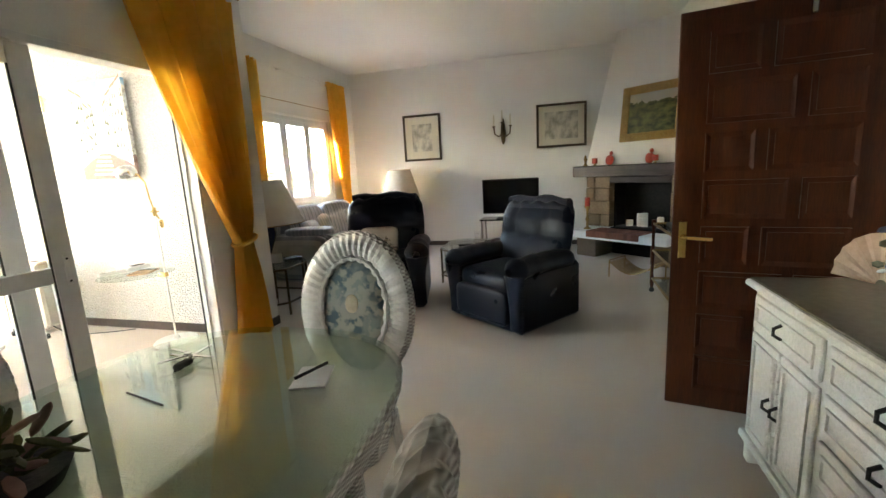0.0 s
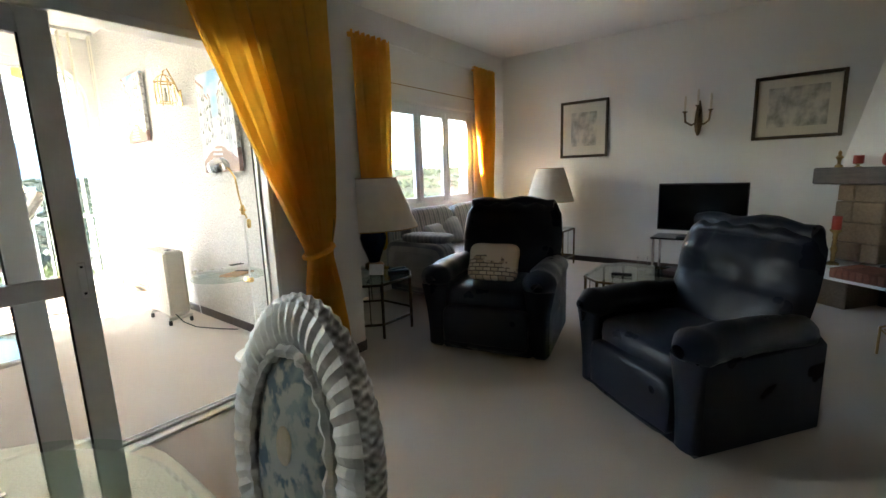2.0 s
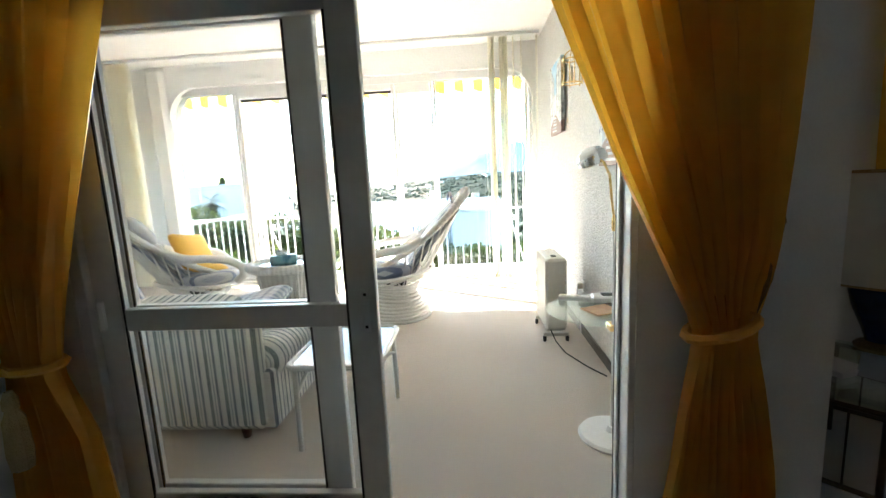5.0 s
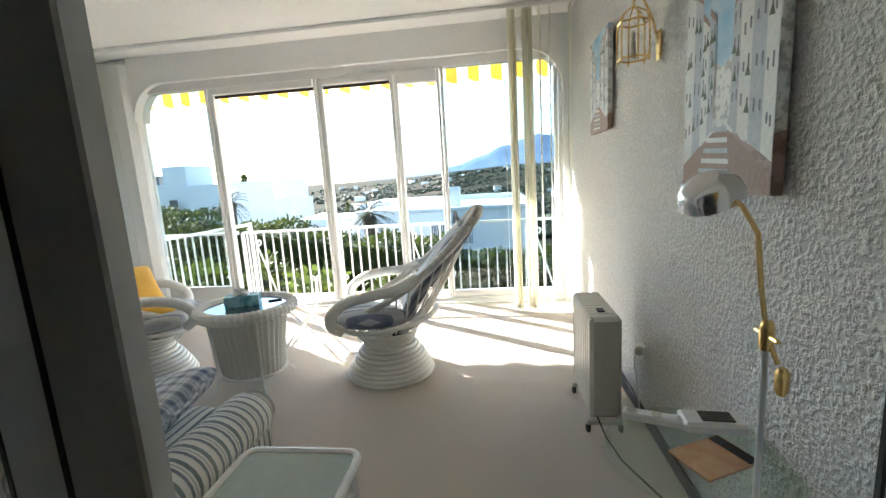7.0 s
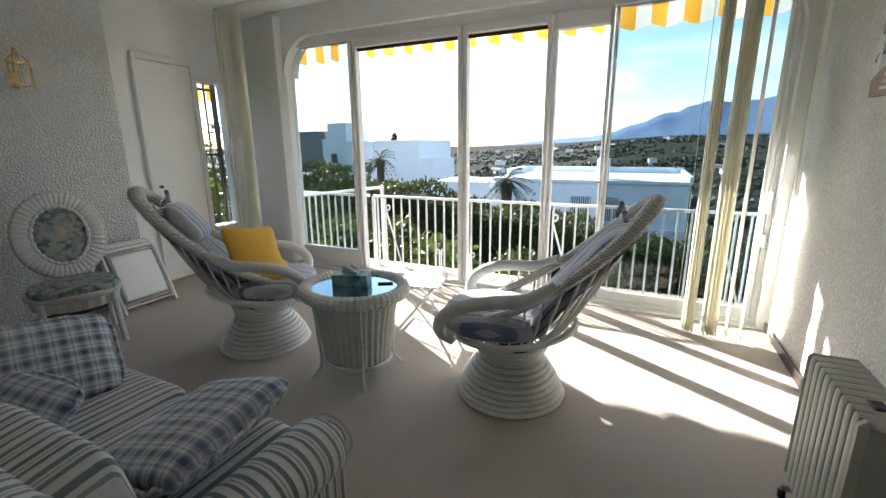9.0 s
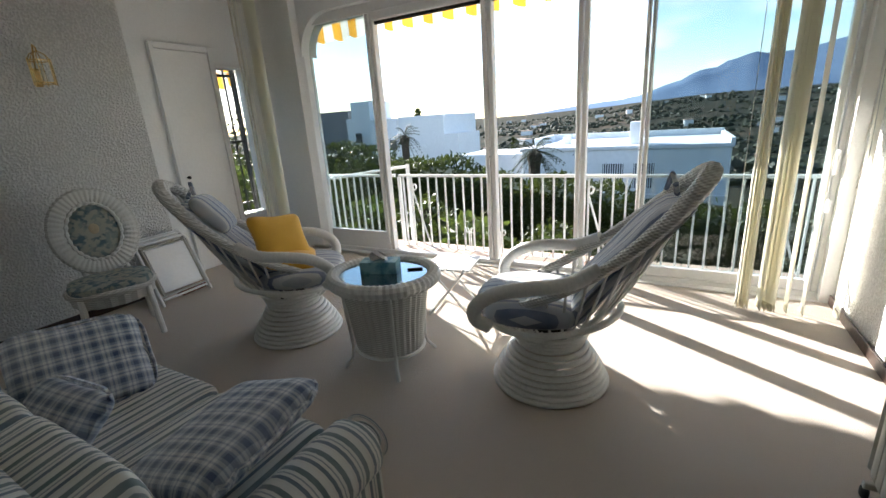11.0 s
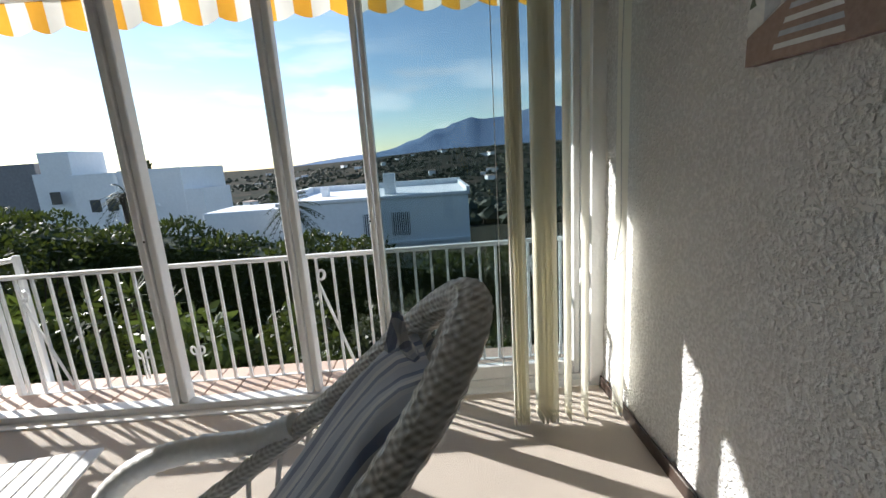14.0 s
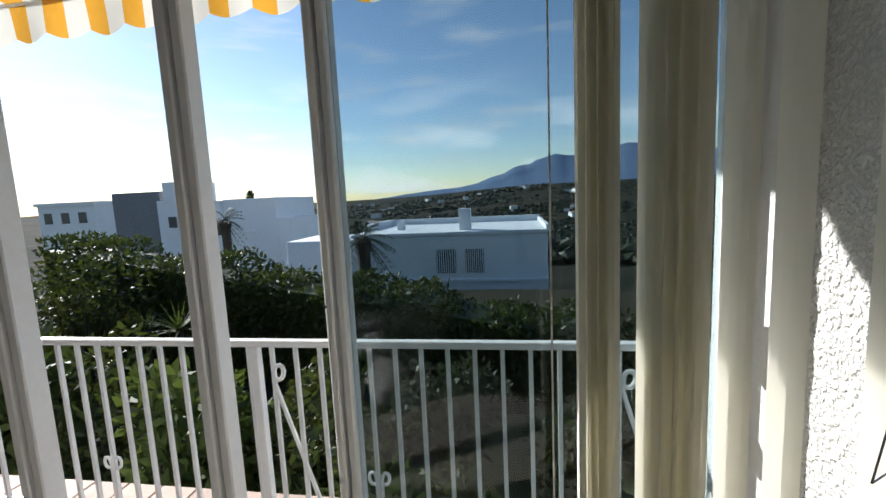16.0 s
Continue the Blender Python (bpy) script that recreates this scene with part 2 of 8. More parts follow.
class Geo:
    """Points and faces collected into one mesh."""

    def __init__(self):
        self.v, self.f = [], []

    def grid(self, rows, close_u=False, close_v=False):
        n, m, s = len(rows), len(rows[0]), len(self.v)
        for r in rows:
            self.v.extend(tuple(p) for p in r)
        for i in range(n if close_u else n - 1):
            for j in range(m if close_v else m - 1):
                a, b = s + i * m + j, s + i * m + (j + 1) % m
                c, d = s + ((i + 1) % n) * m + (j + 1) % m, s + ((i + 1) % n) * m + j
                self.f.append((a, b, c, d))
        return self

    def fan(self, ring):
        s = len(self.v)
        self.v.extend(tuple(p) for p in ring)
        self.f.append(tuple(range(s, s + len(ring))))
        return self

    def box(self, x0, x1, y0, y1, z0, z1, c=0.0, m=None):
        """A box, its edges chamfered by c."""
        s, h = len(self.v), (Vector(((x1 + x0) / 2, (y1 + y0) / 2, (z1 + z0) / 2)), Vector(((x1 - x0) / 2, (y1 - y0) / 2, (z1 - z0) / 2)))
        c = min(c, 0.49 * 2 * min(h[1]))
        pts, faces = [], []
        if c <= 0:
            pts = [(sx * h[1][0], sy * h[1][1], sz * h[1][2]) for sx in (-1, 1) for sy in (-1, 1) for sz in (-1, 1)]
            faces = [(0, 1, 3, 2), (4, 6, 7, 5), (0, 4, 5, 1), (2, 3, 7, 6), (0, 2, 6, 4), (1, 5, 7, 3)]
        else:
            idx = {}
            for sx in (-1, 1):
                for sy in (-1, 1):
                    for sz in (-1, 1):
                        sg = (sx, sy, sz)
                        for ax in range(3):
                            idx[sg, ax] = len(pts)
                            pts.append(tuple(sg[k] * (h[1][k] - (0 if k == ax else c)) for k in range(3)))
            for ax in range(3):
                u, w = (ax + 1) % 3, (ax + 2) % 3
                for s0 in (-1, 1):
                    q = []
                    for a, b in ((-1, -1), (1, -1), (1, 1), (-1, 1)):
                        sg = [0, 0, 0]
                        sg[ax], sg[u], sg[w] = s0, a, b
                        q.append(idx[tuple(sg), ax])
                    faces.append(tuple(q if s0 > 0 else q[::-1]))
                for a in (-1, 1):
                    for b in (-1, 1):
                        q = []
                        for s0, k in ((-1, u), (1, u), (1, w), (-1, w)):
                            sg = [0, 0, 0]
                            sg[ax], sg[u], sg[w] = s0, a, b
                            q.append(idx[tuple(sg), k])
                        faces.append(tuple(q))
            for sx in (-1, 1):
                for sy in (-1, 1):
                    for sz in (-1, 1):
                        faces.append(tuple(idx[(sx, sy, sz), k] for k in range(3)))
        for p in pts:
            q = Vector(p) + h[0]
            self.v.append(tuple(m @ q if m else q))
        self.f.extend(tuple(s + i for i in f) for f in faces)
        return self

    def tube(self, pts, r, seg=8, closed=False, ends=True):
        """A tube along points; r is a number or a function of the share of the way."""
        pts = [Vector(p) for p in pts]
        n, rows, up = len(pts), [], None
        for i, p in enumerate(pts):
            a, b = (pts[i - 1], pts[(i + 1) % n]) if closed else (pts[max(i - 1, 0)], pts[min(i + 1, n - 1)])
            t = (b - a).normalized()
            if up is None:
                up = t.orthogonal().normalized()
            up = (up - t * up.dot(t)).normalized()
            w, rr = t.cross(up), r(i / max(n - 1, 1)) if callable(r) else r
            rows.append([p + (up * math.cos(k * math.tau / seg) + w * math.sin(k * math.tau / seg)) * rr for k in range(seg)])
        self.grid(rows, closed, True)
        if ends and not closed:
            self.fan(rows[0][::-1]).fan(rows[-1])
        return self

    def lathe(self, prof, cx=0, cy=0, seg=24, ripple=0.0, sx=1.0, sy=1.0):
        """Profile of (radius, height) pairs turned about the upright axis at cx, cy."""
        rows = [[(cx + sx * r * (1 + ripple * (k % 2)) * math.cos(k * math.tau / seg), cy + sy * r * (1 + ripple * (k % 2)) * math.sin(k * math.tau / seg), z) for k in range(seg)] for r, z in prof]
        self.grid(rows, False, True)
        self.fan(rows[0][::-1]).fan(rows[-1])
        return self

    def pillow(self, c, size, e=0.5, f=0.7, nu=12, nv=20, m=None, pinch=0.0):
        """A superellipsoid: e shapes the profile, f the outline."""
        def pw(a, k):
            return math.copysign(abs(a) ** k, a)
        rows = []
        for i in range(nu + 1):
            a = -math.pi / 2 + math.pi * i / nu
            row = []
            for j in range(nv):
                b = math.tau * j / nv
                q = Vector((pw(math.cos(a), e) * pw(math.cos(b), f), pw(math.cos(a), e) * pw(math.sin(b), f), pw(math.sin(a), e)))
                if pinch:
                    k = 1 - pinch * (1 - abs(q.x) ** 2) * (abs(q.y) ** 3) - pinch * (1 - abs(q.y) ** 2) * (abs(q.x) ** 3)
                    q.x, q.y = q.x * k, q.y * k
                q = Vector((q.x * size[0] / 2, q.y * size[1] / 2, q.z * size[2] / 2)) + Vector(c)
                row.append(m @ q if m else q)
            rows.append(row)
        return self.grid(rows, False, True)

    def moved(self, m):
        self.v = [tuple(m @ Vector(p)) for p in self.v]
        return self

    def mesh(self, name, mat, smooth=False):
        d = bpy.data.meshes.new(name)
        d.from_pydata([tuple(p) for p in self.v], [], self.f)
        d.materials.append(mat)
        b = bmesh.new()
        b.from_mesh(d)
        bmesh.ops.recalc_face_normals(b, faces=b.faces)
        b.to_mesh(d)
        b.free()
        if smooth:
            d.polygons.foreach_set("use_smooth", [True] * len(d.polygons))
            d.set_sharp_from_angle(angle=radians(smooth if smooth is not True else 50))
        d.update()
        return d


EAST = Matrix.Translation((0.1, 0, 0))
ROOM = Matrix()


def thing(name, m, label, category, group="", kind=""):
    """An Empty at a thing's base, which holds its parts."""
    e = new(name)
    e.matrix_basis = ROOM @ m
    return tagged(e, label, category, group, kind)


def part(name, g, mat, parent=None, label="", smooth=False):
    """One mesh object under a thing or a part, in the thing's own axes."""
    o = new(name, g.mesh(name, mat, smooth))
    o.parent = parent
    return tagged(o, label) if label else o


def setting(name, g, mat, label, category, smooth=False, parent=None):
    o = new(name, g.mesh(name, mat, smooth))
    return tagged(o, label, category, "", "structure")


def solid(name, g, mat, label, category, m=None, group="", smooth=False):
    """A thing of one mesh."""
    o = new(name, g.mesh(name, mat, smooth))
    o.matrix_basis = ROOM @ (m or Matrix())
    return tagged(o, label, category, group)


def arc(cx, cy, r, a0, a1, n, z=0.0):
    return [(cx + r * math.cos(radians(a0 + (a1 - a0) * i / n)), cy + r * math.sin(radians(a0 + (a1 - a0) * i / n)), z) for i in range(n + 1)]


def wall_with_holes(name, plane, at, thick, a0, a1, z0, z1, holes, mat, label):
    """A wall along y (plane 'x') or x (plane 'y') from a0 to a1, with rectangular holes (a, b, zlo, zhi) through it."""
    g = Geo()
    cuts = sorted({a0, a1, *(h[0] for h in holes), *(h[1] for h in holes)})
    for a, b in zip(cuts, cuts[1:]):
        spans, z = [], z0
        for h in sorted(holes, key=lambda q: q[2]):
            if h[0] <= a and b <= h[1]:
                if h[2] > z:
                    spans.append((z, h[2]))
                z = h[3]
        if z < z1:
            spans.append((z, z1))
        for lo, hi in spans:
            if plane == "x":
                g.box(at, at + thick, a, b, lo, hi)
            else:
                g.box(a, b, at, at + thick, lo, hi)
    return setting(name, g, mat, label, "wall")

# ---- structure ----
H_LIV, H_SUN = 2.99, 3.06
setting("floor", Geo().box(-7.1, 1.55, -3.45, 6.96, -0.12, 0.0), M_CARPET, "beige fitted carpet through living room and sunroom", "floor")
setting("ceiling_living", Geo().box(-3.75, 1.55, -3.2, 7.1, H_LIV, H_LIV + 0.15), M_CEIL, "off-white painted plaster ceiling of the living room", "ceiling")
setting("ceiling_sunroom", Geo().box(-7.2, -2.62, -3.45, 2.705, H_SUN, H_SUN + 0.15), M_WHITE_WALL, "white painted sunroom ceiling", "ceiling")
wall_with_holes("wall_west", "x", -2.62, 0.155, -3.2, 2.705, 0, H_SUN, [(0.31, 2.34, 0.0, 2.05)], M_WALL, "cream painted wall with the opening of the sliding door")
wall_with_holes("wall_pier", "y", 2.705, 0.28, -7.17, -2.465, 0, H_SUN, [], M_WALL, "thick cream wall between living room and sunroom")
wall_with_holes("wall_alcove", "x", -3.8, 0.25, 2.985, 7.1, 0, H_LIV, [(4.36, 6.12, 0.90, 2.13)], M_WALL, "cream wall with the living room window")
wall_with_holes("wall_north", "y", 6.955, 0.2, -3.8, 1.55, 0, H_LIV, [], M_WALL, "cream painted end wall of the living room")
wall_with_holes("wall_east", "x", 1.38, 0.15, -3.2, 6.955, 0, H_LIV, [(2.06, 2.88, 0.0, 1.95)], M_WALL, "cream painted wall with the doorway to the hall")
wall_with_holes("wall_south", "y", -3.35, 0.15, -2.65, 1.55, 0, H_LIV, [], M_WALL, "cream painted wall behind the dining table")
wall_with_holes("wall_hall", "x", 2.5, 0.1, 1.6, 3.4, 0, H_LIV, [], M_WALL, "plain cream wall of the hall")
wall_with_holes("wall_hall_side", "y", 1.5, 0.1, 1.53, 2.6, 0, H_LIV, [], M_WALL, "plain cream side wall of the hall")
wall_with_holes("wall_hall_end", "y", 3.4, 0.1, 1.53, 2.6, 0, H_LIV, [], M_WALL, "plain cream end wall of the hall")
setting("floor_hall", Geo().box(1.55, 2.6, 1.5, 3.5, -0.12, -0.002), M_CARPET, "beige carpet in the hall", "floor")
setting("ceiling_hall", Geo().box(1.53, 2.6, 1.5, 3.5, H_LIV, H_LIV + 0.1), M_CEIL, "off-white hall ceiling", "ceiling")
# roughcast skins on the sunroom side walls
G = Geo()
NX, NZ = 150, 130
random.seed(3)
rows = []
for i in range(NX + 1):
    x = -6.93 + (-2.625 + 6.93) * i / NX
    rows.append([(x, 2.702 - 0.005 * (0.5 + noise.noise((x * 9, z * 9, 4.0))) - 0.004 * noise.noise((x * 22, z * 22, 1.0)), z) for z in (H_SUN * k / NZ for k in range(NZ + 1))])
setting("wall_sunroom_north", G.grid(rows), M_STUCCO, "white roughcast plaster side wall of the sunroom", "wall", True)
setting("trim_reveal", Geo().box(-2.635, -2.622, 2.342, 2.69, 0, 2.2, 0.006), M_STUCCO, "white roughcast plaster return beside the sliding door", "wall")
wall_with_holes("wall_sunroom_south", "y", -3.2, 0.15, -5.4, -2.62, 0, H_SUN, [], M_STUCCO, "white roughcast plaster wall of the sunroom")
wall_with_holes("wall_sunroom_recess", "y", -3.45, 0.15, -7.17, -5.4, 0, H_SUN, [(-6.86, -6.42, 0.5, 2.34)], M_WHITE_WALL, "white painted recess wall with a narrow barred window")
wall_with_holes("wall_sunroom_step", "x", -5.44, 0.04, -3.3, -3.05, 0, H_SUN, [], M_WHITE_WALL, "white painted return of the recess")

# end wall of the sunroom: one wide opening with rounded upper corners
G = Geo()
AY0, AY1, AZ, AR = -2.36, 2.62, 2.76, 0.42
top = [(AY0, AZ - AR)] + [(AY0 + AR - AR * math.cos(radians(a)), AZ - AR + AR * math.sin(radians(a))) for a in range(10, 91, 10)]
top += [(AY1 - AR + AR * math.sin(radians(a)), AZ - AR + AR * math.cos(radians(a))) for a in range(0, 81, 10)] + [(AY1, AZ - AR)]
for x in (-6.93, -7.17):
    G.grid([[(x, y, z) for y, z in top], [(x, y, H_SUN) for y, z in top]])
G.grid([[(-6.93, y, z) for y, z in top], [(-7.17, y, z) for y, z in top]])
G.box(-7.17, -6.93, AY1, 2.703, 0, H_SUN)
G.box(-7.17, -6.89, -2.66, AY0, 0, H_SUN, 0.07)
G.box(-7.17, -7.01, -3.3, -2.62, 0, H_SUN)
setting("wall_sunroom_west", G, M_WHITE_WALL, "white sunroom end wall with a wide round-cornered opening", "wall", 30)

# skirting
SK = (("baseboard_pier", (-2.463, -2.45, 2.36, 2.985)), ("baseboard_return", (-3.5, -2.465, 2.987, 3.0)), ("baseboard_west", (-2.463, -2.45, -3.15, 0.27)),
      ("baseboard_north", (-3.5, 0.4, 6.94, 6.953)), ("baseboard_sunroom", (-6.92, -2.64, 2.674, 2.688)), ("baseboard_sunroom_south", (-5.38, -2.64, -3.048, -3.035)))
for n, (a, b, c, d) in SK:
    setting(n, Geo().box(a, b, c, d, 0.0, 0.075, 0.003), M_BASE, "dark brown glazed tile skirting", "baseboard")


def frame_bars(g, y0, y1, z0, z1, x, w=0.05, d=0.045, sides="lrtb"):
    if "l" in sides:
        g.box(x - d / 2, x + d / 2, y0, y0 + w, z0, z1, 0.004)
    if "r" in sides:
        g.box(x - d / 2, x + d / 2, y1 - w, y1, z0, z1, 0.004)
    if "t" in sides:
        g.box(x - d / 2 + 0.002, x + d / 2 - 0.002, y0 + w, y1 - w, z1 - w, z1, 0.004)
    if "b" in sides:
        g.box(x - d / 2 + 0.002, x + d / 2 - 0.002, y0 + w, y1 - w, z0, z0 + w, 0.004)
    return g


# sliding door between the rooms
door = thing("door_1", EAST, "white aluminium sliding glass door, half open, with grey shaded frame", "sliding door", "", "structure")
G = Geo()
G.box(-2.70, -2.565, 0.31, 0.36, 0.0, 2.05, 0.004).box(-2.70, -2.565, 2.315, 2.34, 0.0, 2.05, 0.004).box(-2.70, -2.565, 0.36, 2.315, 2.005, 2.05, 0.004)
G.box(-2.70, -2.565, 0.36, 2.315, 0.0, 0.016, 0.003).box(-2.635, -2.628, 0.36, 2.315, 0.016, 0.032).box(-2.672, -2.665, 0.36, 2.315, 0.016, 0.032)
G.box(-2.675, -2.645, 2.303, 2.3145, 0.016, 2.004, 0.003)
part("door_frame", G, M_ALU, door)
part("jamb_seal", Geo().box(-2.704, -2.696, 2.309, 2.3145, 0.016, 2.004), M_DARKSEAL, door)
part("jamb_screw", Geo().lathe([(0.006, 0), (0.006, 0.003)], 0, 0, 10).moved(pose(-2.60, 2.314, 1.62, 90)), M_CHROME, door)
for x, y0, y1 in ((-2.61, 0.362, 1.44), (-2.665, 0.362, 1.275)):
    G = Geo()
    frame_bars(G, y0, y1, 0.033, 2.003, x, 0.105, 0.04)
    G.box(x - 0.018, x + 0.018, y0 + 0.105, y1 - 0.105, 0.033, 0.115, 0.003).box(x - 0.018, x + 0.018, y0 + 0.105, y1 - 0.105, 0.82, 0.905, 0.003)
    pn = part("sliding_panel", G, M_ALU, door)
    for z0, z1 in ((0.105, 0.825), (0.90, 1.905)):
        o = part("pane", Geo().box(x - 0.003, x + 0.003, y0 + 0.10, y1 - 0.10, z0, z1), M_GLASS, pn, "clear glass")
        o.visible_shadow = False
    part("seal", Geo().box(x + 0.012, x + 0.019, y1 - 0.113, y1 - 0.105, 0.115, 1.90).box(x + 0.012, x + 0.019, y0 + 0.105, y0 + 0.113, 0.115, 1.90), M_DARKSEAL, pn)
    if x > -2.63:
        part("lock_plate", Geo().box(x + 0.02, x + 0.028, y1 - 0.055, y1 - 0.025, 0.80, 0.96, 0.003), M_ALU, pn)
        part("screw", Geo().box(x + 0.028, x + 0.031, y1 - 0.045, y1 - 0.035, 0.815, 0.825).box(x + 0.028, x + 0.031, y1 - 0.045, y1 - 0.035, 0.935, 0.945), M_BLACK, pn)
        part("pull_handle", Geo().box(x + 0.02, x + 0.05, y0 + 0.02, y0 + 0.045, 0.83, 0.95, 0.008), M_ALU, pn)

# tall windows in the round-cornered opening
win = thing("window_1", pose(0, 0, 0), "tall white aluminium sliding windows filling the sunroom end", "window", "", "structure")
WX, WTOP = -7.05, 2.74
G = Geo()
G.box(WX - 0.05, WX + 0.05, AY0, AY1, 2.66, 2.76, 0.004).box(WX - 0.05, WX + 0.05, AY0, AY1, 0.0, 0.055, 0.004)
part("window_frame", G, M_ALU, win)
for y, w, d in ((-1.43, 0.10, 0.09), (-0.09, 0.10, 0.09), (0.79, 0.09, 0.08), (1.31, 0.07, 0.09), (2.58, 0.09, 0.08)):
    part("mullion", Geo().box(WX - d / 2, WX + d / 2, y - w / 2, y - 0.005, 0.055, 2.66, 0.006).box(WX - d / 2 - 0.012, WX + d / 2 - 0.012, y + 0.005, y + w / 2, 0.055, 2.66, 0.006), M_ALU, win)
for y0, y1, z0 in ((AY0, -1.48, 0.27), (1.345, 2.535, 0.14)):
    part("sill_panel", Geo().box(WX - 0.03, WX + 0.03, y0, y1, 0.055, z0, 0.004), M_ALU, win)
    o = part("pane", Geo().box(WX - 0.003, WX + 0.003, y0, y1, z0, 2.66), M_TINTGLASS, win, "faintly blue-tinted glass")
    o.visible_shadow = False
for y0, y1 in ((-1.38, -0.14), (-0.04, 0.745)):
    part("shutter_box", Geo().box(WX - 0.02, WX + 0.065, y0, y1, 2.58, 2.66, 0.006), M_ALU, win)
    part("shutter_slot", Geo().box(WX - 0.03, WX + 0.0, y0, y1, 2.55, 2.58), M_DARKSEAL, win)
part("shutter_box", Geo().box(WX - 0.02, WX + 0.065, 0.835, 1.275, 2.52, 2.66, 0.006), M_ALU, win)
for y, z in ((-0.06, 1.15), (0.76, 1.15), (1.31, 1.18)):
    part("screw_cap", Geo().lathe([(0.006, 0), (0.006, 0.004)], 0, 0, 8).moved(pose(WX + 0.048, y - 0.03, z, 0, 90, 0)), M_DARKSEAL, win)
setting("trim_window_sill", Geo().box(-7.17, -6.93, AY0, AY1, -0.02, 0.012, 0.004), M_WHITEPAINT, "white threshold under the sunroom windows", "window sill")

# living room window
win = thing("window_2", EAST, "white three-light casement window, bright with daylight", "window", "", "structure")
part("window_frame", frame_bars(Geo(), 4.36, 6.12, 0.90, 2.13, -3.72, 0.055, 0.07), M_ALU, win)
for y0, y1 in ((4.415, 4.97), (4.97, 5.52), (5.52, 6.065)):
    c = part("casement", frame_bars(Geo(), y0 + 0.003, y1 - 0.003, 0.957, 2.073, -3.70, 0.065, 0.05), M_ALU, win)
    o = part("pane", Geo().box(-3.703, -3.697, y0 + 0.065, y1 - 0.065, 1.02, 2.01), M_GLASS, c)
    o.visible_shadow = False
part("casement_handle", Geo().box(-3.675, -3.655, 5.50, 5.525, 1.4, 1.51, 0.005), M_ALU, win)
part("shutter_box", Geo().box(-3.66, -3.635, 4.32, 6.16, 2.14, 2.30, 0.004), M_WALL, win, "cream painted shutter box")
part("window_sill", Geo().box(-3.70, -3.61, 4.32, 6.16, 0.87, 0.905, 0.006), M_ALU, win)

# narrow barred window and white door in the recess of the sunroom
win = thing("window_3", pose(0, 0, 0), "narrow window with black wrought-iron bars", "window", "", "structure")
part("window_frame", Geo().box(-6.86, -6.82, -3.42, -3.29, 0.5, 2.34, 0.004).box(-6.46, -6.42, -3.42, -3.29, 0.5, 2.34, 0.004).box(-6.82, -6.46, -3.42, -3.29, 2.3, 2.34, 0.004).box(-6.82, -6.46, -3.42, -3.27, 0.5, 0.54, 0.004), M_ALU, win)
o = part("pane", Geo().box(-6.82, -6.46, -3.362, -3.358, 0.54, 2.3), M_GLASS, win)
o.visible_shadow = False
M_IRON = stuff("black_iron", (0.012, 0.012, 0.012), (0.03, 0.028, 0.026), 0.55, 80, 9, 0.3, 0.002)
for k in range(4):
    part("bar", Geo().box(-6.80 + 0.10 * k, -6.78 + 0.10 * k, -3.50, -3.485, 0.52, 2.33), M_IRON, win)
for z in (0.62, 1.42, 2.22):
    part("cross_bar", Geo().box(-6.84, -6.44, -3.51, -3.50, z, z + 0.03), M_IRON, win)
part("iron_frame", Geo().box(-6.85, -6.815, -3.505, -3.485, 0.5, 2.34).box(-6.465, -6.43, -3.505, -3.485, 0.5, 2.34).box(-6.815, -6.465, -3.505, -3.485, 2.30, 2.34), M_IRON, win)
for k in range(2):
    pts = [(-6.70 + 0.10 * k + (0.05 - 0.0045 * i) * math.cos(i * 0.75) * (1 - 2 * k), -3.492, 1.35 + (0.05 - 0.0045 * i) * math.sin(i * 0.75)) for i in range(11)]
    part("scroll", Geo().tube(pts, 0.006, 5), M_IRON, win)
door = thing("door_2", pose(-6.05, -3.29, 0), "plain white painted cupboard door, closed", "door", "", "structure")
part("leaf", Geo().box(-0.31, 0.29, 0.0, 0.035, 0.01, 2.43, 0.006), M_WHITE_WALL, door)
part("door_frame", Geo().box(-0.36, -0.31, -0.006, 0.05, 0, 2.5, 0.004).box(0.29, 0.33, -0.006, 0.05, 0, 2.5, 0.004).box(-0.31, 0.29, -0.006, 0.05, 2.435, 2.5, 0.004), M_WHITEPAINT, door)
part("knob", Geo().lathe([(0.008, 0), (0.008, 0.03), (0.018, 0.035), (0.018, 0.05), (0.008, 0.056)], 0, 0, 12).moved(pose(0.24, 0.035, 1.1, -90)), M_IRON, door, "small black knob")

# ---- outdoors ----
M_GRASSY = stuff("garden_ground", (0.05, 0.075, 0.02), (0.13, 0.12, 0.06), 0.95, 3.0, 0.12, 0.6, 0.1)
M_LAND, _t, _p = tree("scrub_country")
_v = coords(_t)
_a = noise_fac(_t, _v, 0.06, 8.0, 0.42, 0.56)
_b = noise_fac(_t, _v, 0.012, 5.0, 0.4, 0.62)
_c = mixed(_t, _b, (0.062, 0.048, 0.034), (0.024, 0.028, 0.018))
_t.links.new(mixed(_t, _a, (0.012, 0.017, 0.012), _c), _p.inputs["Base Color"])
_p.inputs["Roughness"].default_value = 1.0
_p.inputs["Specular IOR Level"].default_value = 0.1
M_LAND.node_tree.nodes["Principled BSDF"].inputs["Specular IOR Level"].default_value = 0.05


def sstep(a, b, x):
    t = min(max((x - a) / (b - a), 0.0), 1.0)
    return t * t * (3 - 2 * t)


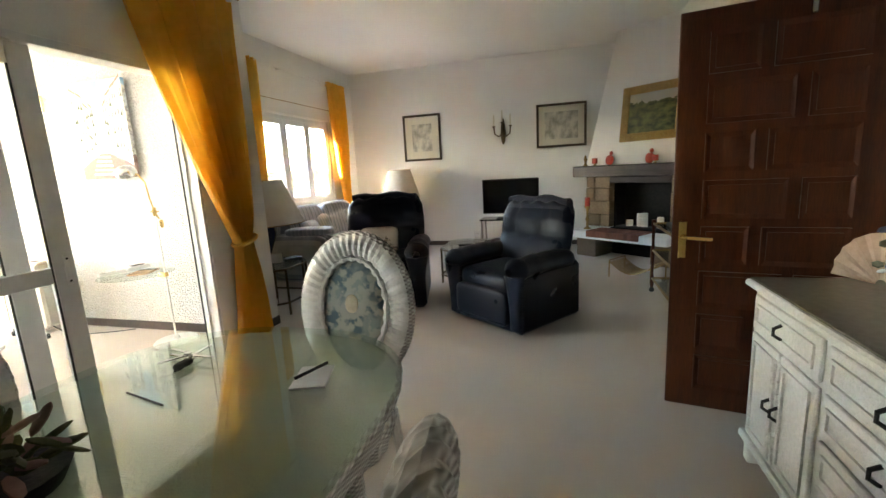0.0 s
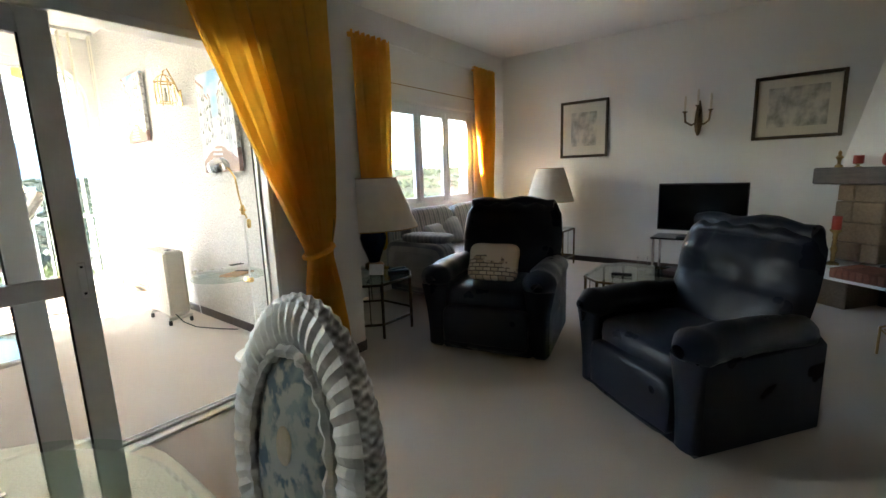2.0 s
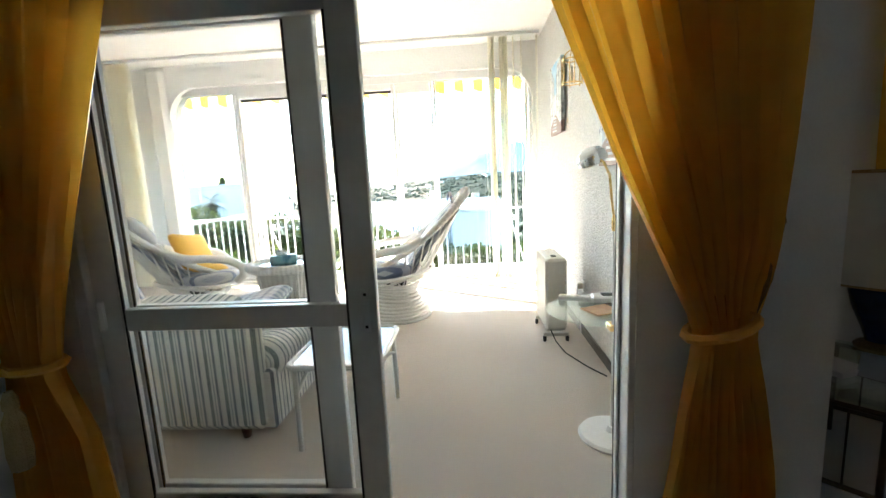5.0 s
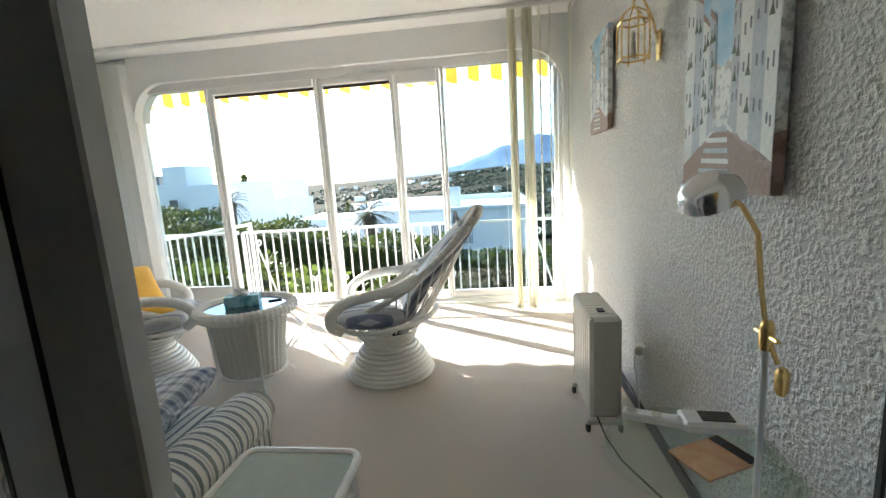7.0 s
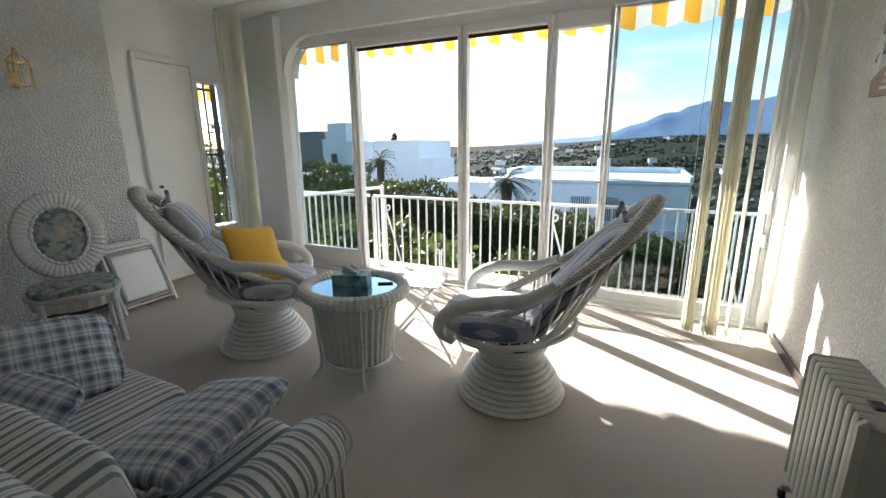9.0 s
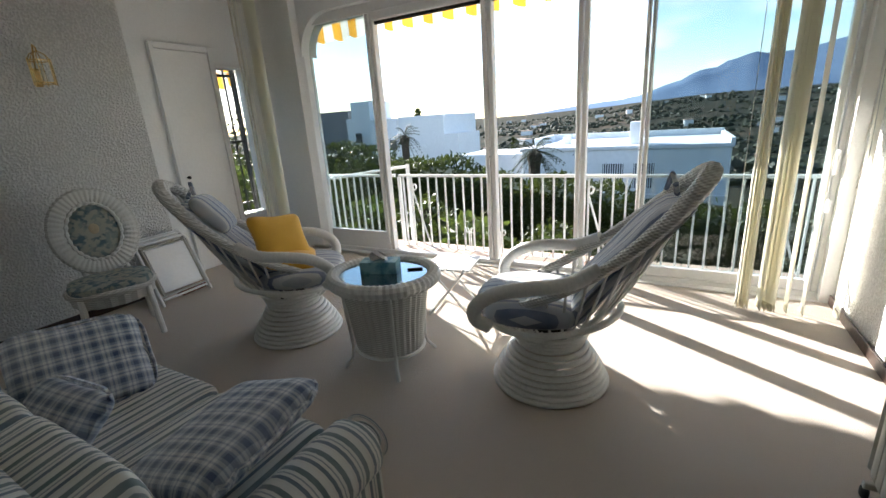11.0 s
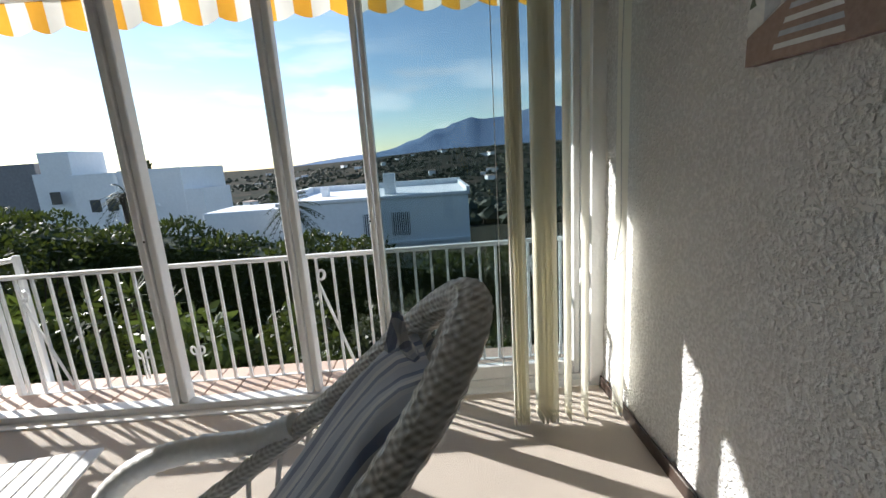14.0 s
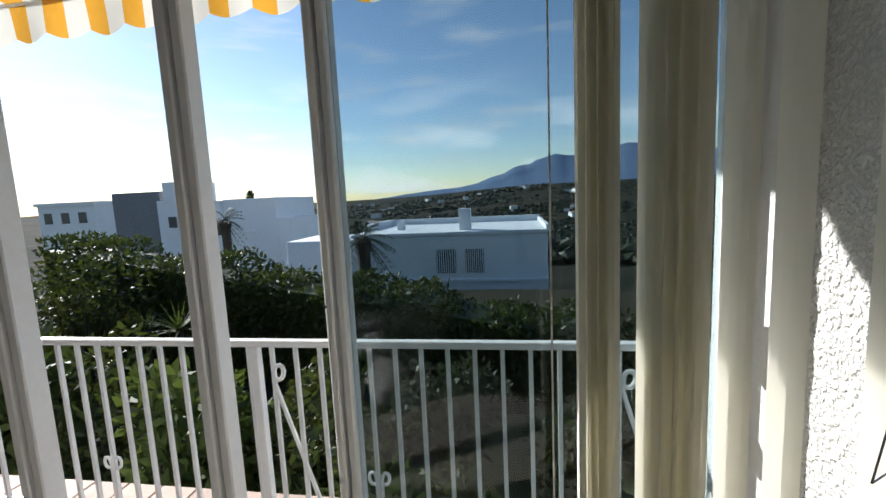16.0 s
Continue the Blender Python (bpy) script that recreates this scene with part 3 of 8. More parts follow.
def land(x, y):
    """Height of the ground: a garden below the terrace, a valley, hills towards +y."""
    r = math.hypot(x + 7, y - 1)
    ang = math.degrees(math.atan2(y - 1, -(x + 7)))
    z = -2.3 - 5.0 * sstep(14, 34, r) - 36 * sstep(40, 260, r)
    hill = sstep(-24, 6, ang) * (1 - sstep(75, 150, ang))
    z += hill * (44 * sstep(260, 1300, r) + 40 * sstep(900, 2600, r))
    z += (1 - hill) * 34 * sstep(700, 4000, r)
    z += 3.0 * sstep(60, 400, r) * noise.noise((x * 0.006, y * 0.006, 2.0)) + 5.0 * sstep(300, 900, r) * noise.noise((x * 0.002, y * 0.002, 7.0))
    if x > -7.0:
        z = min(z, -0.6)
    return z


G = Geo()
radii = [0.5, 3, 6, 9, 12, 15, 18, 22, 26, 30, 36, 44, 54, 66, 80, 100, 125, 155, 190, 230, 280, 340, 420, 520, 640, 800, 1000, 1250, 1550, 1900, 2400, 3000, 3800, 4700]
G.grid([[(-7 + r * math.cos(k * math.tau / 180), 1 + r * math.sin(k * math.tau / 180), land(-7 + r * math.cos(k * math.tau / 180), 1 + r * math.sin(k * math.tau / 180))) for k in range(180)] for r in radii], False, True)
setting("ground", G, M_LAND, "scrubby hillside falling to a wide valley", "ground", True)

# far mountain, the haze in front of it mixed into its base colour
M_FARHILL = stuff("haze_tinted_rock", (0.14, 0.20, 0.30), (0.165, 0.23, 0.335), 1.0, 0.02, 0.004, 0.0, spec=0.0)
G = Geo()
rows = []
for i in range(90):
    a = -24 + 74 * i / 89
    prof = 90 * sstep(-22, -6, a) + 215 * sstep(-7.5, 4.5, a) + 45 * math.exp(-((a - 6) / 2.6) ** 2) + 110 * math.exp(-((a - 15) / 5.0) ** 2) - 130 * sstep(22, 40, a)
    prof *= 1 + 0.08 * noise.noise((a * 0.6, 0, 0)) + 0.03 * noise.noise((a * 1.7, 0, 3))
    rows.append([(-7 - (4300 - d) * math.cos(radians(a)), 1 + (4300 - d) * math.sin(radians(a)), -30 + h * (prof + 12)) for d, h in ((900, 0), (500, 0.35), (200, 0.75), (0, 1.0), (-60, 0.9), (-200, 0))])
setting("backdrop_mountain", G.grid(rows), M_FARHILL, "far mountain on the skyline, tinted blue for haze", "mountain", True)

# balcony ledge and railing just outside the windows
M_TERRACOTTA = stuff("terracotta_tile", (0.46, 0.33, 0.26), (0.54, 0.41, 0.33), 0.7, 40, 6, 0.3, 0.003, vary=0.25)
setting("trim_balcony_slab", Geo().box(-7.6, -7.17, -3.4, 3.2, -0.14, -0.02, 0.004), M_WHITE_WALL, "white edge slab outside the windows", "balcony slab")
setting("wall_outer_base", Geo().box(-7.5, -6.8, -3.4, 3.2, -3.5, -0.14), M_WHITE_WALL, "white outer wall under the sunroom", "wall")
setting("wall_outer_north", Geo().box(-7.1, -3.8, 2.985, 3.02, -3.5, -0.12), M_WHITE_WALL, "white outer wall below the living room", "wall")
setting("wall_outer_alcove", Geo().box(-3.9, -3.8, 3.02, 7.1, -3.5, 0.0), M_WHITE_WALL, "white outer wall below the living room window", "wall")

rail = thing("balcony_railing", pose(-7.42, 0, -0.07), "white painted iron balcony railing with scroll ornaments", "railing")
part("top_rail", Geo().box(-0.025, 0.025, -1.5, 2.95, 0.955, 0.985, 0.006), M_WHITEPAINT, rail)
part("bottom_rail", Geo().box(-0.015, 0.015, -1.5, 2.95, 0.05, 0.075, 0.004), M_WHITEPAINT, rail)
bal = Geo().box(-0.009, 0.009, -0.009, 0.009, 0.075, 0.955).mesh("baluster", M_WHITEPAINT)
y = -1.44
while y < 2.93:
    o = new("baluster", bal)
    o.parent, o.location = rail, (0, y, 0)
    y += 0.118
for y in (-1.5, 0.72, 2.95):
    part("post", Geo().box(-0.02, 0.02, y - 0.02, y + 0.02, -0.02, 0.955, 0.004), M_WHITEPAINT, rail)


def scrolled(y, side):
    """A slanting bar with a curl at its head."""
    pts = [(0.0, y + side * 0.20 * (1 - i / 6), 0.12 + 0.66 * i / 6) for i in range(7)]
    pts += [(0.0, y + side * (0.045 - 0.003 * i) * (1 - math.cos(0.55 * i)) * 0.9, 0.80 + (0.05 - 0.0025 * i) * math.sin(0.55 * i) + 0.02) for i in range(1, 12)]
    return Geo().tube(pts, 0.011, 6)


for y, sd in ((0.80, 1), (-1.31, 1), (2.35, 1)):
    part("scroll_bar", scrolled(y, sd), M_WHITEPAINT, rail)
for y in (-0.15, 1.28, -0.55):
    for sd in (-1, 1):
        pts = [(0.0, y + sd * (0.012 + (0.05 - 0.004 * i) * (1 - math.cos(0.62 * i)) * 0.6), 0.31 + (0.05 - 0.004 * i) * math.sin(0.62 * i)) for i in range(9)]
        part("curl", Geo().tube([(0, y + sd * 0.012, 0.12)] + pts, 0.008, 6), M_WHITEPAINT, rail)
rail2 = thing("stair_railing", pose(-7.42, -1.56, -0.07), "white painted iron stair railing going down", "railing")
part("top_rail", Geo().tube([(-0.3, 0.0, 1.05), (-0.25, -1.9, 0.82)], 0.02, 6), M_WHITEPAINT, rail2)
part("upper_rail", Geo().tube([(0.0, 0.0, 0.97), (0.0, -1.75, 0.97)], 0.02, 6), M_WHITEPAINT, rail2)
part("bottom_rail", Geo().tube([(0.0, 0.0, 0.06), (0.0, -1.75, 0.06)], 0.015, 6), M_WHITEPAINT, rail2)
part("newel_post", Geo().box(-0.32, -0.28, -0.02, 0.02, -0.3, 1.08, 0.004), M_WHITEPAINT, rail2)
for k in range(15):
    o = new("baluster", bal)
    o.parent, o.location = rail2, (0, -0.1 - 0.115 * k, 0)
for k in range(30):
    yy = 0.04 + 0.2175 * k - 3.35
    o = new("coping_tile", Geo().box(-7.6, -7.18, yy, yy + 0.21, -0.02, 0.0, 0.004).mesh("coping_tile", M_TERRACOTTA) if k == 0 else tile_mesh)
    tile_mesh = o.data
    o.parent, o.location = bpy.data.objects["trim_balcony_slab"], (0, 0.2175 * k, 0)

# striped awning with a scalloped valance
M_AWN_Y = glow_cloth("yellow_awning_canvas", (0.72, 0.33, 0.03), (0.80, 0.39, 0.05), (0.92, 0.46, 0.05), 0.5, 0.8)
M_AWN_W = glow_cloth("white_awning_canvas", (0.80, 0.78, 0.72), (0.84, 0.82, 0.76), (0.9, 0.88, 0.8), 0.5, 0.8)


def awning(y0, y1, z, label):
    awn = thing("awning", pose(-7.2, 0, z), label, "awning", "striped awnings")
    n = int((y1 - y0) / 0.155)
    w = (y1 - y0) / n
    for k in range(n):
        a = y0 + w * k
        g = Geo()
        ys = [a + w * i / 6 for i in range(7)]
        g.grid([[(0.0, y, 0.0) for y in ys], [(-0.58, y, -0.13 - 0.006 * math.sin((y - a) / w * math.pi)) for y in ys], [(-1.15, y, -0.27) for y in ys]])
        g.grid([[(-1.15 + 0.012 * math.sin(y * 9), y, -0.27) for y in ys], [(-1.155 + 0.02 * math.sin(y * 9), y, -0.38) for y in ys], [(-1.16 + 0.025 * math.sin(y * 9), y, -0.49 - 0.05 * abs(math.sin((y - y0) / (2 * w) * math.pi))) for y in ys]])
        part("stripe", g, M_AWN_Y if k % 2 == 0 else M_AWN_W, awn)
    part("front_bar", Geo().box(-1.17, -1.14, y0, y1, -0.29, -0.265, 0.006), M_WHITEPAINT, awn)
    part("cassette", Geo().box(-0.06, 0.06, y0, y1, -0.05, 0.08, 0.02), M_WHITEPAINT, awn)
    return awn


awning(-3.4, 3.73, 3.28, "yellow and white striped canvas awning with scalloped valance")
awning(-9.4, -4.4, 2.86, "lower striped awning over the side terrace")

# ---- living room ----
# its things are placed from an origin 10 cm east of the sunroom's
ROOM = EAST


def drape(parent, width_at, x, y_of, z0, z1, folds, depth, n=70, rows_n=34, seed=1, name="cloth"):
    """A curtain whose left and right edges follow y_of(z) and whose folds deepen as it narrows."""
    g, rows = Geo(), []
    for i in range(rows_n + 1):
        z = z1 + (z0 - z1) * i / rows_n
        a, b = y_of(z)
        w = abs(b - a)
        amp = depth * min(1.0, 0.35 + 0.65 * (width_at / max(w, 0.05)) ** 0.4)
        row = []
        for j in range(n + 1):
            u = j / n
            ph = u * folds * math.tau + 0.9 * math.sin(u * 7 + seed) + 0.25 * math.sin(z * 3 + seed * 2)
            row.append((x + amp * math.sin(ph) + 0.3 * amp * math.sin(2.3 * ph + z * 2 + seed), a + (b - a) * u + 0.25 * amp * math.cos(ph), z))
        rows.append(row)
    return part(name, g.grid(rows), M_YELLOW, parent, smooth=True)


def lerp_table(tab):
    def at(z):
        for (za, a, b), (zb, c, d) in zip(tab, tab[1:]):
            if za >= z >= zb:
                t = (za - z) / (za - zb)
                return a + (c - a) * t, b + (d - b) * t
        return tab[-1][1:]
    return at


cur = thing("curtain", pose(0, 0, 0), "golden yellow satin curtain tied back to a hook", "curtain", "curtains of the sliding door")
drape(cur, 0.3, -2.475, lerp_table([(2.62, 1.80, 2.78), (2.3, 1.87, 2.77), (1.98, 1.97, 2.77), (1.72, 2.075, 2.76), (1.38, 2.215, 2.74), (1.05, 2.375, 2.71), (0.86, 2.47, 2.66), (0.78, 2.49, 2.66), (0.6, 2.46, 2.70), (0.3, 2.42, 2.75), (0.03, 2.37, 2.77)]), 0.03, 2.62, 9, 0.035, seed=2)
part("tie_band", Geo().tube([(-2.44 + 0.075 * math.cos(a * math.tau / 14), 2.545 + 0.10 * math.sin(a * math.tau / 14), 0.84 + 0.03 * math.sin(a * math.tau / 14)) for a in range(14)], 0.016, 6, True), M_YELLOW, cur)
part("tie_cord", Geo().tube([(-2.45, 2.64, 0.86), (-2.47, 2.70, 0.98), (-2.50, 2.745, 1.15)], 0.008, 5), M_OLDBRASS, cur)
hk = thing("curtain_hook", pose(-2.563, 2.75, 1.2), "dark bronze curtain hook screwed to the wall", "hook")
part("plate", Geo().lathe([(0.026, 0), (0.028, 0.004), (0.02, 0.010)], 0, 0, 14).moved(pose(0, 0, 0.03, 0, 90, 0)), M_OLDBRASS, hk)
part("arm", Geo().tube([(0, 0, 0.02), (0.05, 0, 0.0), (0.065, 0, -0.05), (0.045, 0, -0.07)], 0.006, 6), M_OLDBRASS, hk)
cur = thing("curtain", pose(0, 0, 0), "golden yellow satin curtain gathered with a tassel", "curtain", "curtains of the sliding door")
drape(cur, 0.3, -2.44, lerp_table([(2.62, -0.12, 0.80), (2.0, -0.06, 0.72), (1.5, 0.02, 0.55), (1.0, 0.10, 0.38), (0.80, 0.15, 0.33), (0.72, 0.15, 0.33), (0.5, 0.11, 0.42), (0.03, 0.08, 0.46)]), 0.03, 2.62, 9, 0.035, seed=5)
part("tie_band", Geo().tube([(-2.44 + 0.07 * math.cos(a * math.tau / 14), 0.24 + 0.10 * math.sin(a * math.tau / 14), 0.76) for a in range(14)], 0.016, 6, True), M_YELLOW, cur)
part("tassel", Geo().lathe([(0.012, 0.30), (0.022, 0.27), (0.022, 0.24), (0.018, 0.235), (0.03, 0.2), (0.036, 0.08), (0.03, 0.02)], 0, 0, 16, 0.08).moved(pose(-2.36, 0.22, 0.40)), stuff("beige_fringe", (0.45, 0.36, 0.2), (0.55, 0.46, 0.28), 0.9, 200, 10, 0.6, 0.004), cur, "beige fringed tassel")
rod = thing("curtain_rod", pose(-2.46, 0, 2.66), "slim brass curtain rod above the sliding door", "curtain rod")
part("rod", Geo().tube([(0, -0.25, 0), (0, 2.85, 0)], 0.012, 8), M_BRASS, rod)
for y in (-0.2, 2.8):
    part("bracket", Geo().tube([(0, y, 0), (-0.1, y, 0)], 0.008, 6), M_BRASS, rod)
for tab, sd, lb in (([(2.70, 3.88, 4.42), (1.8, 3.90, 4.43), (1.0, 3.92, 4.36), (0.5, 3.92, 4.34)], 3, "golden yellow curtain hanging straight beside the window"),
                    ([(2.72, 6.02, 6.52), (2.0, 6.05, 6.52), (1.3, 6.15, 6.50), (0.85, 6.28, 6.50), (0.4, 6.24, 6.52)], 7, "golden yellow curtain drawn aside in the corner")):
    cur = thing("curtain", pose(0, 0, 0), lb, "curtain", "curtains of the living room window")
    drape(cur, 0.45, -3.56, lerp_table(tab), tab[-1][0], tab[0][0], 7, 0.03, 60, 24, sd)
    part("hook_tape", Geo().box(-3.59, -3.57, tab[0][1], tab[0][2], tab[0][0] - 0.06, tab[0][0] - 0.01), M_YELLOW, cur)
rod = thing("curtain_rod", pose(-3.58, 0, 2.69), "thin curtain track over the living room window", "curtain rod")
part("rod", Geo().box(-0.01, 0.01, 3.85, 6.55, -0.01, 0.01, 0.003), M_WALL, rod)
part("bracket", Geo().box(-0.07, -0.01, 4.9, 4.93, -0.01, 0.01), M_WALL, rod)
rod = thing("net_curtain_rod", pose(-3.615, 0, 2.30), "thin dark rod across the window head", "curtain rod")
part("rod", Geo().tube([(0, 4.35, 0), (0, 6.14, 0.0)], 0.005, 6), M_OLDBRASS, rod)
for y in (4.36, 6.13):
    part("bracket", Geo().tube([(0, y, 0), (-0.035, y, 0)], 0.004, 6), M_OLDBRASS, rod)

# recliners
def recliner(m, label):
    e = thing("recliner_armchair", m, label, "armchair", "navy leather recliners")
    W, D = 0.83, 0.86
    part("base", Geo().box(-W / 2 + 0.10, W / 2 - 0.10, -D / 2 + 0.04, D / 2 - 0.06, 0.03, 0.30, 0.02), M_LEATHER, e)
    part("footrest_panel", Geo().pillow((0, -D / 2 + 0.05, 0.21), (W - 0.24, 0.12, 0.30), 0.35, 0.25), M_LEATHER, e, smooth=True)
    part("footrest_piping", Geo().tube([(-W / 2 + 0.13, -D / 2 - 0.008, 0.10), (0, -D / 2 - 0.015, 0.095), (W / 2 - 0.13, -D / 2 - 0.008, 0.10)], 0.008, 6), M_LEATHER, e)
    part("seat", Geo().pillow((0, -0.06, 0.385), (W - 0.22, 0.68, 0.20), 0.45, 0.3, 14, 32), M_LEATHER, e, smooth=True)
    for s in (-1, 1):
        part("arm_side", Geo().box(s * (W / 2 - 0.055) - 0.06, s * (W / 2 - 0.055) + 0.06, -D / 2 + 0.03, D / 2 - 0.08, 0.03, 0.50, 0.03), M_LEATHER, e)
        g, rows = Geo(), []
        for i in range(17):
            t = i / 16
            y = -D / 2 + 0.0 + (D - 0.16) * t
            r = 0.098 * (1 - 0.12 * t) * (1 + 0.05 * math.sin(t * 23) * (1 - t))
            zz = 0.525 + 0.02 * math.sin(t * 3.0)
            k = 1.0 if 0 < i < 16 else 0.35
            rows.append([(s * (W / 2 - 0.06) + 1.05 * r * k * math.cos(a * math.tau / 14), y + (0.0 if k == 1 else (-0.03 if i == 0 else 0.03)), zz + 0.85 * r * k * math.sin(a * math.tau / 14)) for a in range(14)])
        g.grid(rows, False, True)
        part("arm_pad", g, M_LEATHER, e, smooth=True)
        g2, rows = Geo(), []
        for i in range(9):
            z = 0.06 + 0.43 * i / 8
            w = 0.05 + 0.05 * (i / 8) ** 2
            rows.append([(s * (W / 2 - 0.06) + w * math.cos(a * math.pi / 8), -D / 2 + 0.035 - (0.018 + 0.03 * (i / 8) ** 2) * math.sin(a * math.pi / 8), z) for a in range(9)])
        part("arm_front", g2.grid(rows), M_LEATHER, e, smooth=True)
    back = Matrix.Translation((0, 0.20, 0.40)) @ pose(0, 0, 0, -14)
    g, rows = Geo(), []
    NU, NV = 26, 30
    for side in (1, -1):
        rows = []
        for i in range(NV + 1):
            v = i / NV
            row = []
            for j in range(NU + 1):
                u = -1 + 2 * j / NU
                hw = (0.36 + 0.03 * math.sin(v * 3.0)) * (1 - 0.10 * max(0, v - 0.86) / 0.14)
                edge = (1 - abs(u) ** 6) * (1 - abs(2 * v - 1) ** 10)
                bulge = 0.0
                if side > 0:
                    bulge = 0.05 * math.cos(u * 1.3) * (0.6 + 0.5 * math.sin(v * 6.2 + 0.4)) + 0.028 * math.exp(-((v - 0.70) / 0.1) ** 2) - 0.022 * math.exp(-((v - 0.48) / 0.03) ** 2) - 0.018 * math.exp(-((v - 0.86) / 0.025) ** 2)
                    bulge += 0.008 * noise.noise((u * 4, v * 5, 3.0)) + 0.008 * math.sin(u * 9 + 3 * math.sin(v * 9)) * math.exp(-((v - 0.56) / 0.12) ** 2) - 0.012 * math.exp(-((abs(u) - 0.45) / 0.03) ** 2) * (v > 0.5)
                sag = 0.012 * math.sin(u * 14) * (v > 0.93)
                row.append((u * hw, -side * (0.075 * edge ** 0.5 + bulge * edge), 0.60 * v + sag))
            rows.append(row)
        g.grid(rows)
    part("backrest", g.moved(back), M_LEATHER, e, smooth=True)
    part("head_roll", Geo().tube([(-0.325 + 0.065 * k, -0.01 + 0.004 * (k % 2), 0.585 + 0.012 * math.sin(k * 1.2)) for k in range(11)], lambda t: 0.062 * (0.55 + 0.45 * math.sin(math.pi * min(max(t, 0.06), 0.94)) ** 0.5) * (1 + 0.05 * math.sin(t * 60)), 12).moved(back), M_LEATHER, e, smooth=True)
    part("rear_panel", Geo().box(-W / 2 + 0.10, W / 2 - 0.10, D / 2 - 0.09, D / 2 - 0.05, 0.05, 0.55, 0.012), M_LEATHER, e)
    return e


recliner(pose(-1.83, 3.76, 0, 0, 0, 14) @ Matrix.Scale(1.06, 4), "navy blue leather recliner armchair with a printed cushion on it")
recliner(pose(-0.47, 3.44, 0, 0, 0, -36), "navy blue leather recliner armchair, empty, with creased backrest")

M_PRINT, _t, _p = tree("printed_cushion")
_v = coords(_t)
_b = add(_t, "TexBrick", Scale=9.0, Mortar_Size=0.03)
_b.inputs["Color1"].default_value, _b.inputs["Color2"].default_value, _b.inputs["Mortar"].default_value = rgb((0.32, 0.26, 0.2)), rgb((0.55, 0.5, 0.42)), rgb((0.08, 0.07, 0.07))
_t.links.new(_v, _b.inputs[0])
_s = _t.nodes.new("ShaderNodeSeparateXYZ")
_t.links.new(_v, _s.inputs[0])
_low = math_node(_t, "LESS_THAN", math_node(_t, "ADD", _s.outputs[1], math_node(_t, "MULTIPLY", noise_fac(_t, _v, 9.0), 0.12)), 0.05)
_t.links.new(mixed(_t, _low, (0.55, 0.50, 0.42), _b.outputs[0]), _p.inputs["Base Color"])
_p.inputs["Roughness"].default_value = 0.9
solid("throw_pillow", Geo().pillow((0, 0, 0), (0.40, 0.30, 0.13), 0.8, 0.45, 14, 28, None, 0.1), M_PRINT, "cream cushion printed with little houses on the recliner", "cushion", pose(-1.77, 3.55, 0.655, 62, 0, 16), smooth=True)

# striped sofa under the window
M_SOFA = fabric("striped_sofa_cloth", [(0.0, (0.20, 0.20, 0.21)), (0.3, (0.42, 0.40, 0.37)), (0.55, (0.50, 0.48, 0.44)), (0.62, (0.26, 0.26, 0.27)), (0.8, (0.44, 0.42, 0.39))], 1, 0.085)
sf = thing("sofa", pose(-3.1, 5.2, 0), "grey and cream striped three-seat sofa under the window", "sofa")
part("base", Geo().box(-0.42, 0.36, -1.0, 1.0, 0.04, 0.30, 0.03), M_SOFA, sf)
for k in (-1, 1):
    part("seat_cushion", Geo().pillow((0.03, k * 0.42, 0.38), (0.72, 0.83, 0.19), 0.4, 0.25, 12, 32), M_SOFA, sf, smooth=True)
    part("back_cushion", Geo().pillow((0, 0, 0), (0.22, 0.84, 0.52), 0.4, 0.35, 14, 28, Matrix.Translation((-0.30, k * 0.42, 0.66)) @ pose(0, 0, 0, 0, -12, 0)), M_SOFA, sf, smooth=True)
    part("arm", Geo().pillow((0, k * 0.95, 0.36), (0.84, 0.22, 0.54), 0.4, 0.3, 14, 28), M_SOFA, sf, smooth=True)
part("back_frame", Geo().box(-0.45, -0.36, -1.0, 1.0, 0.10, 0.80, 0.04), M_SOFA, sf)
M_GREYCUSH = fabric("grey_cushion_cloth", [(0.0, (0.26, 0.27, 0.28)), (0.4, (0.36, 0.36, 0.36)), (0.7, (0.3, 0.31, 0.32))], 0, 0.05)
for x, y, z, rx, rz, lb in ((-3.15, 4.62, 0.60, 60, 100, "grey striped scatter cushion on the sofa"), (-3.3, 5.05, 0.63, 65, 80, "light grey scatter cushion leaning on the sofa"), (-3.3, 5.9, 0.64, 65, 95, "grey scatter cushion at the sofa end")):
    solid("throw_pillow", Geo().pillow((0, 0, 0), (0.40, 0.36, 0.13), 0.8, 0.45, 12, 24, None, 0.1), M_GREYCUSH, lb, "cushion", pose(x, y, z, rx, 0, rz), "sofa cushions", True)
solid("folded_blanket", Geo().pillow((0, 0, 0), (0.55, 0.26, 0.10), 0.5, 0.4, 10, 24), M_GREYCUSH, "grey folded throw over the sofa arm", "blanket", pose(-3.0, 4.28, 0.655, 0, 0, 8), smooth=True)

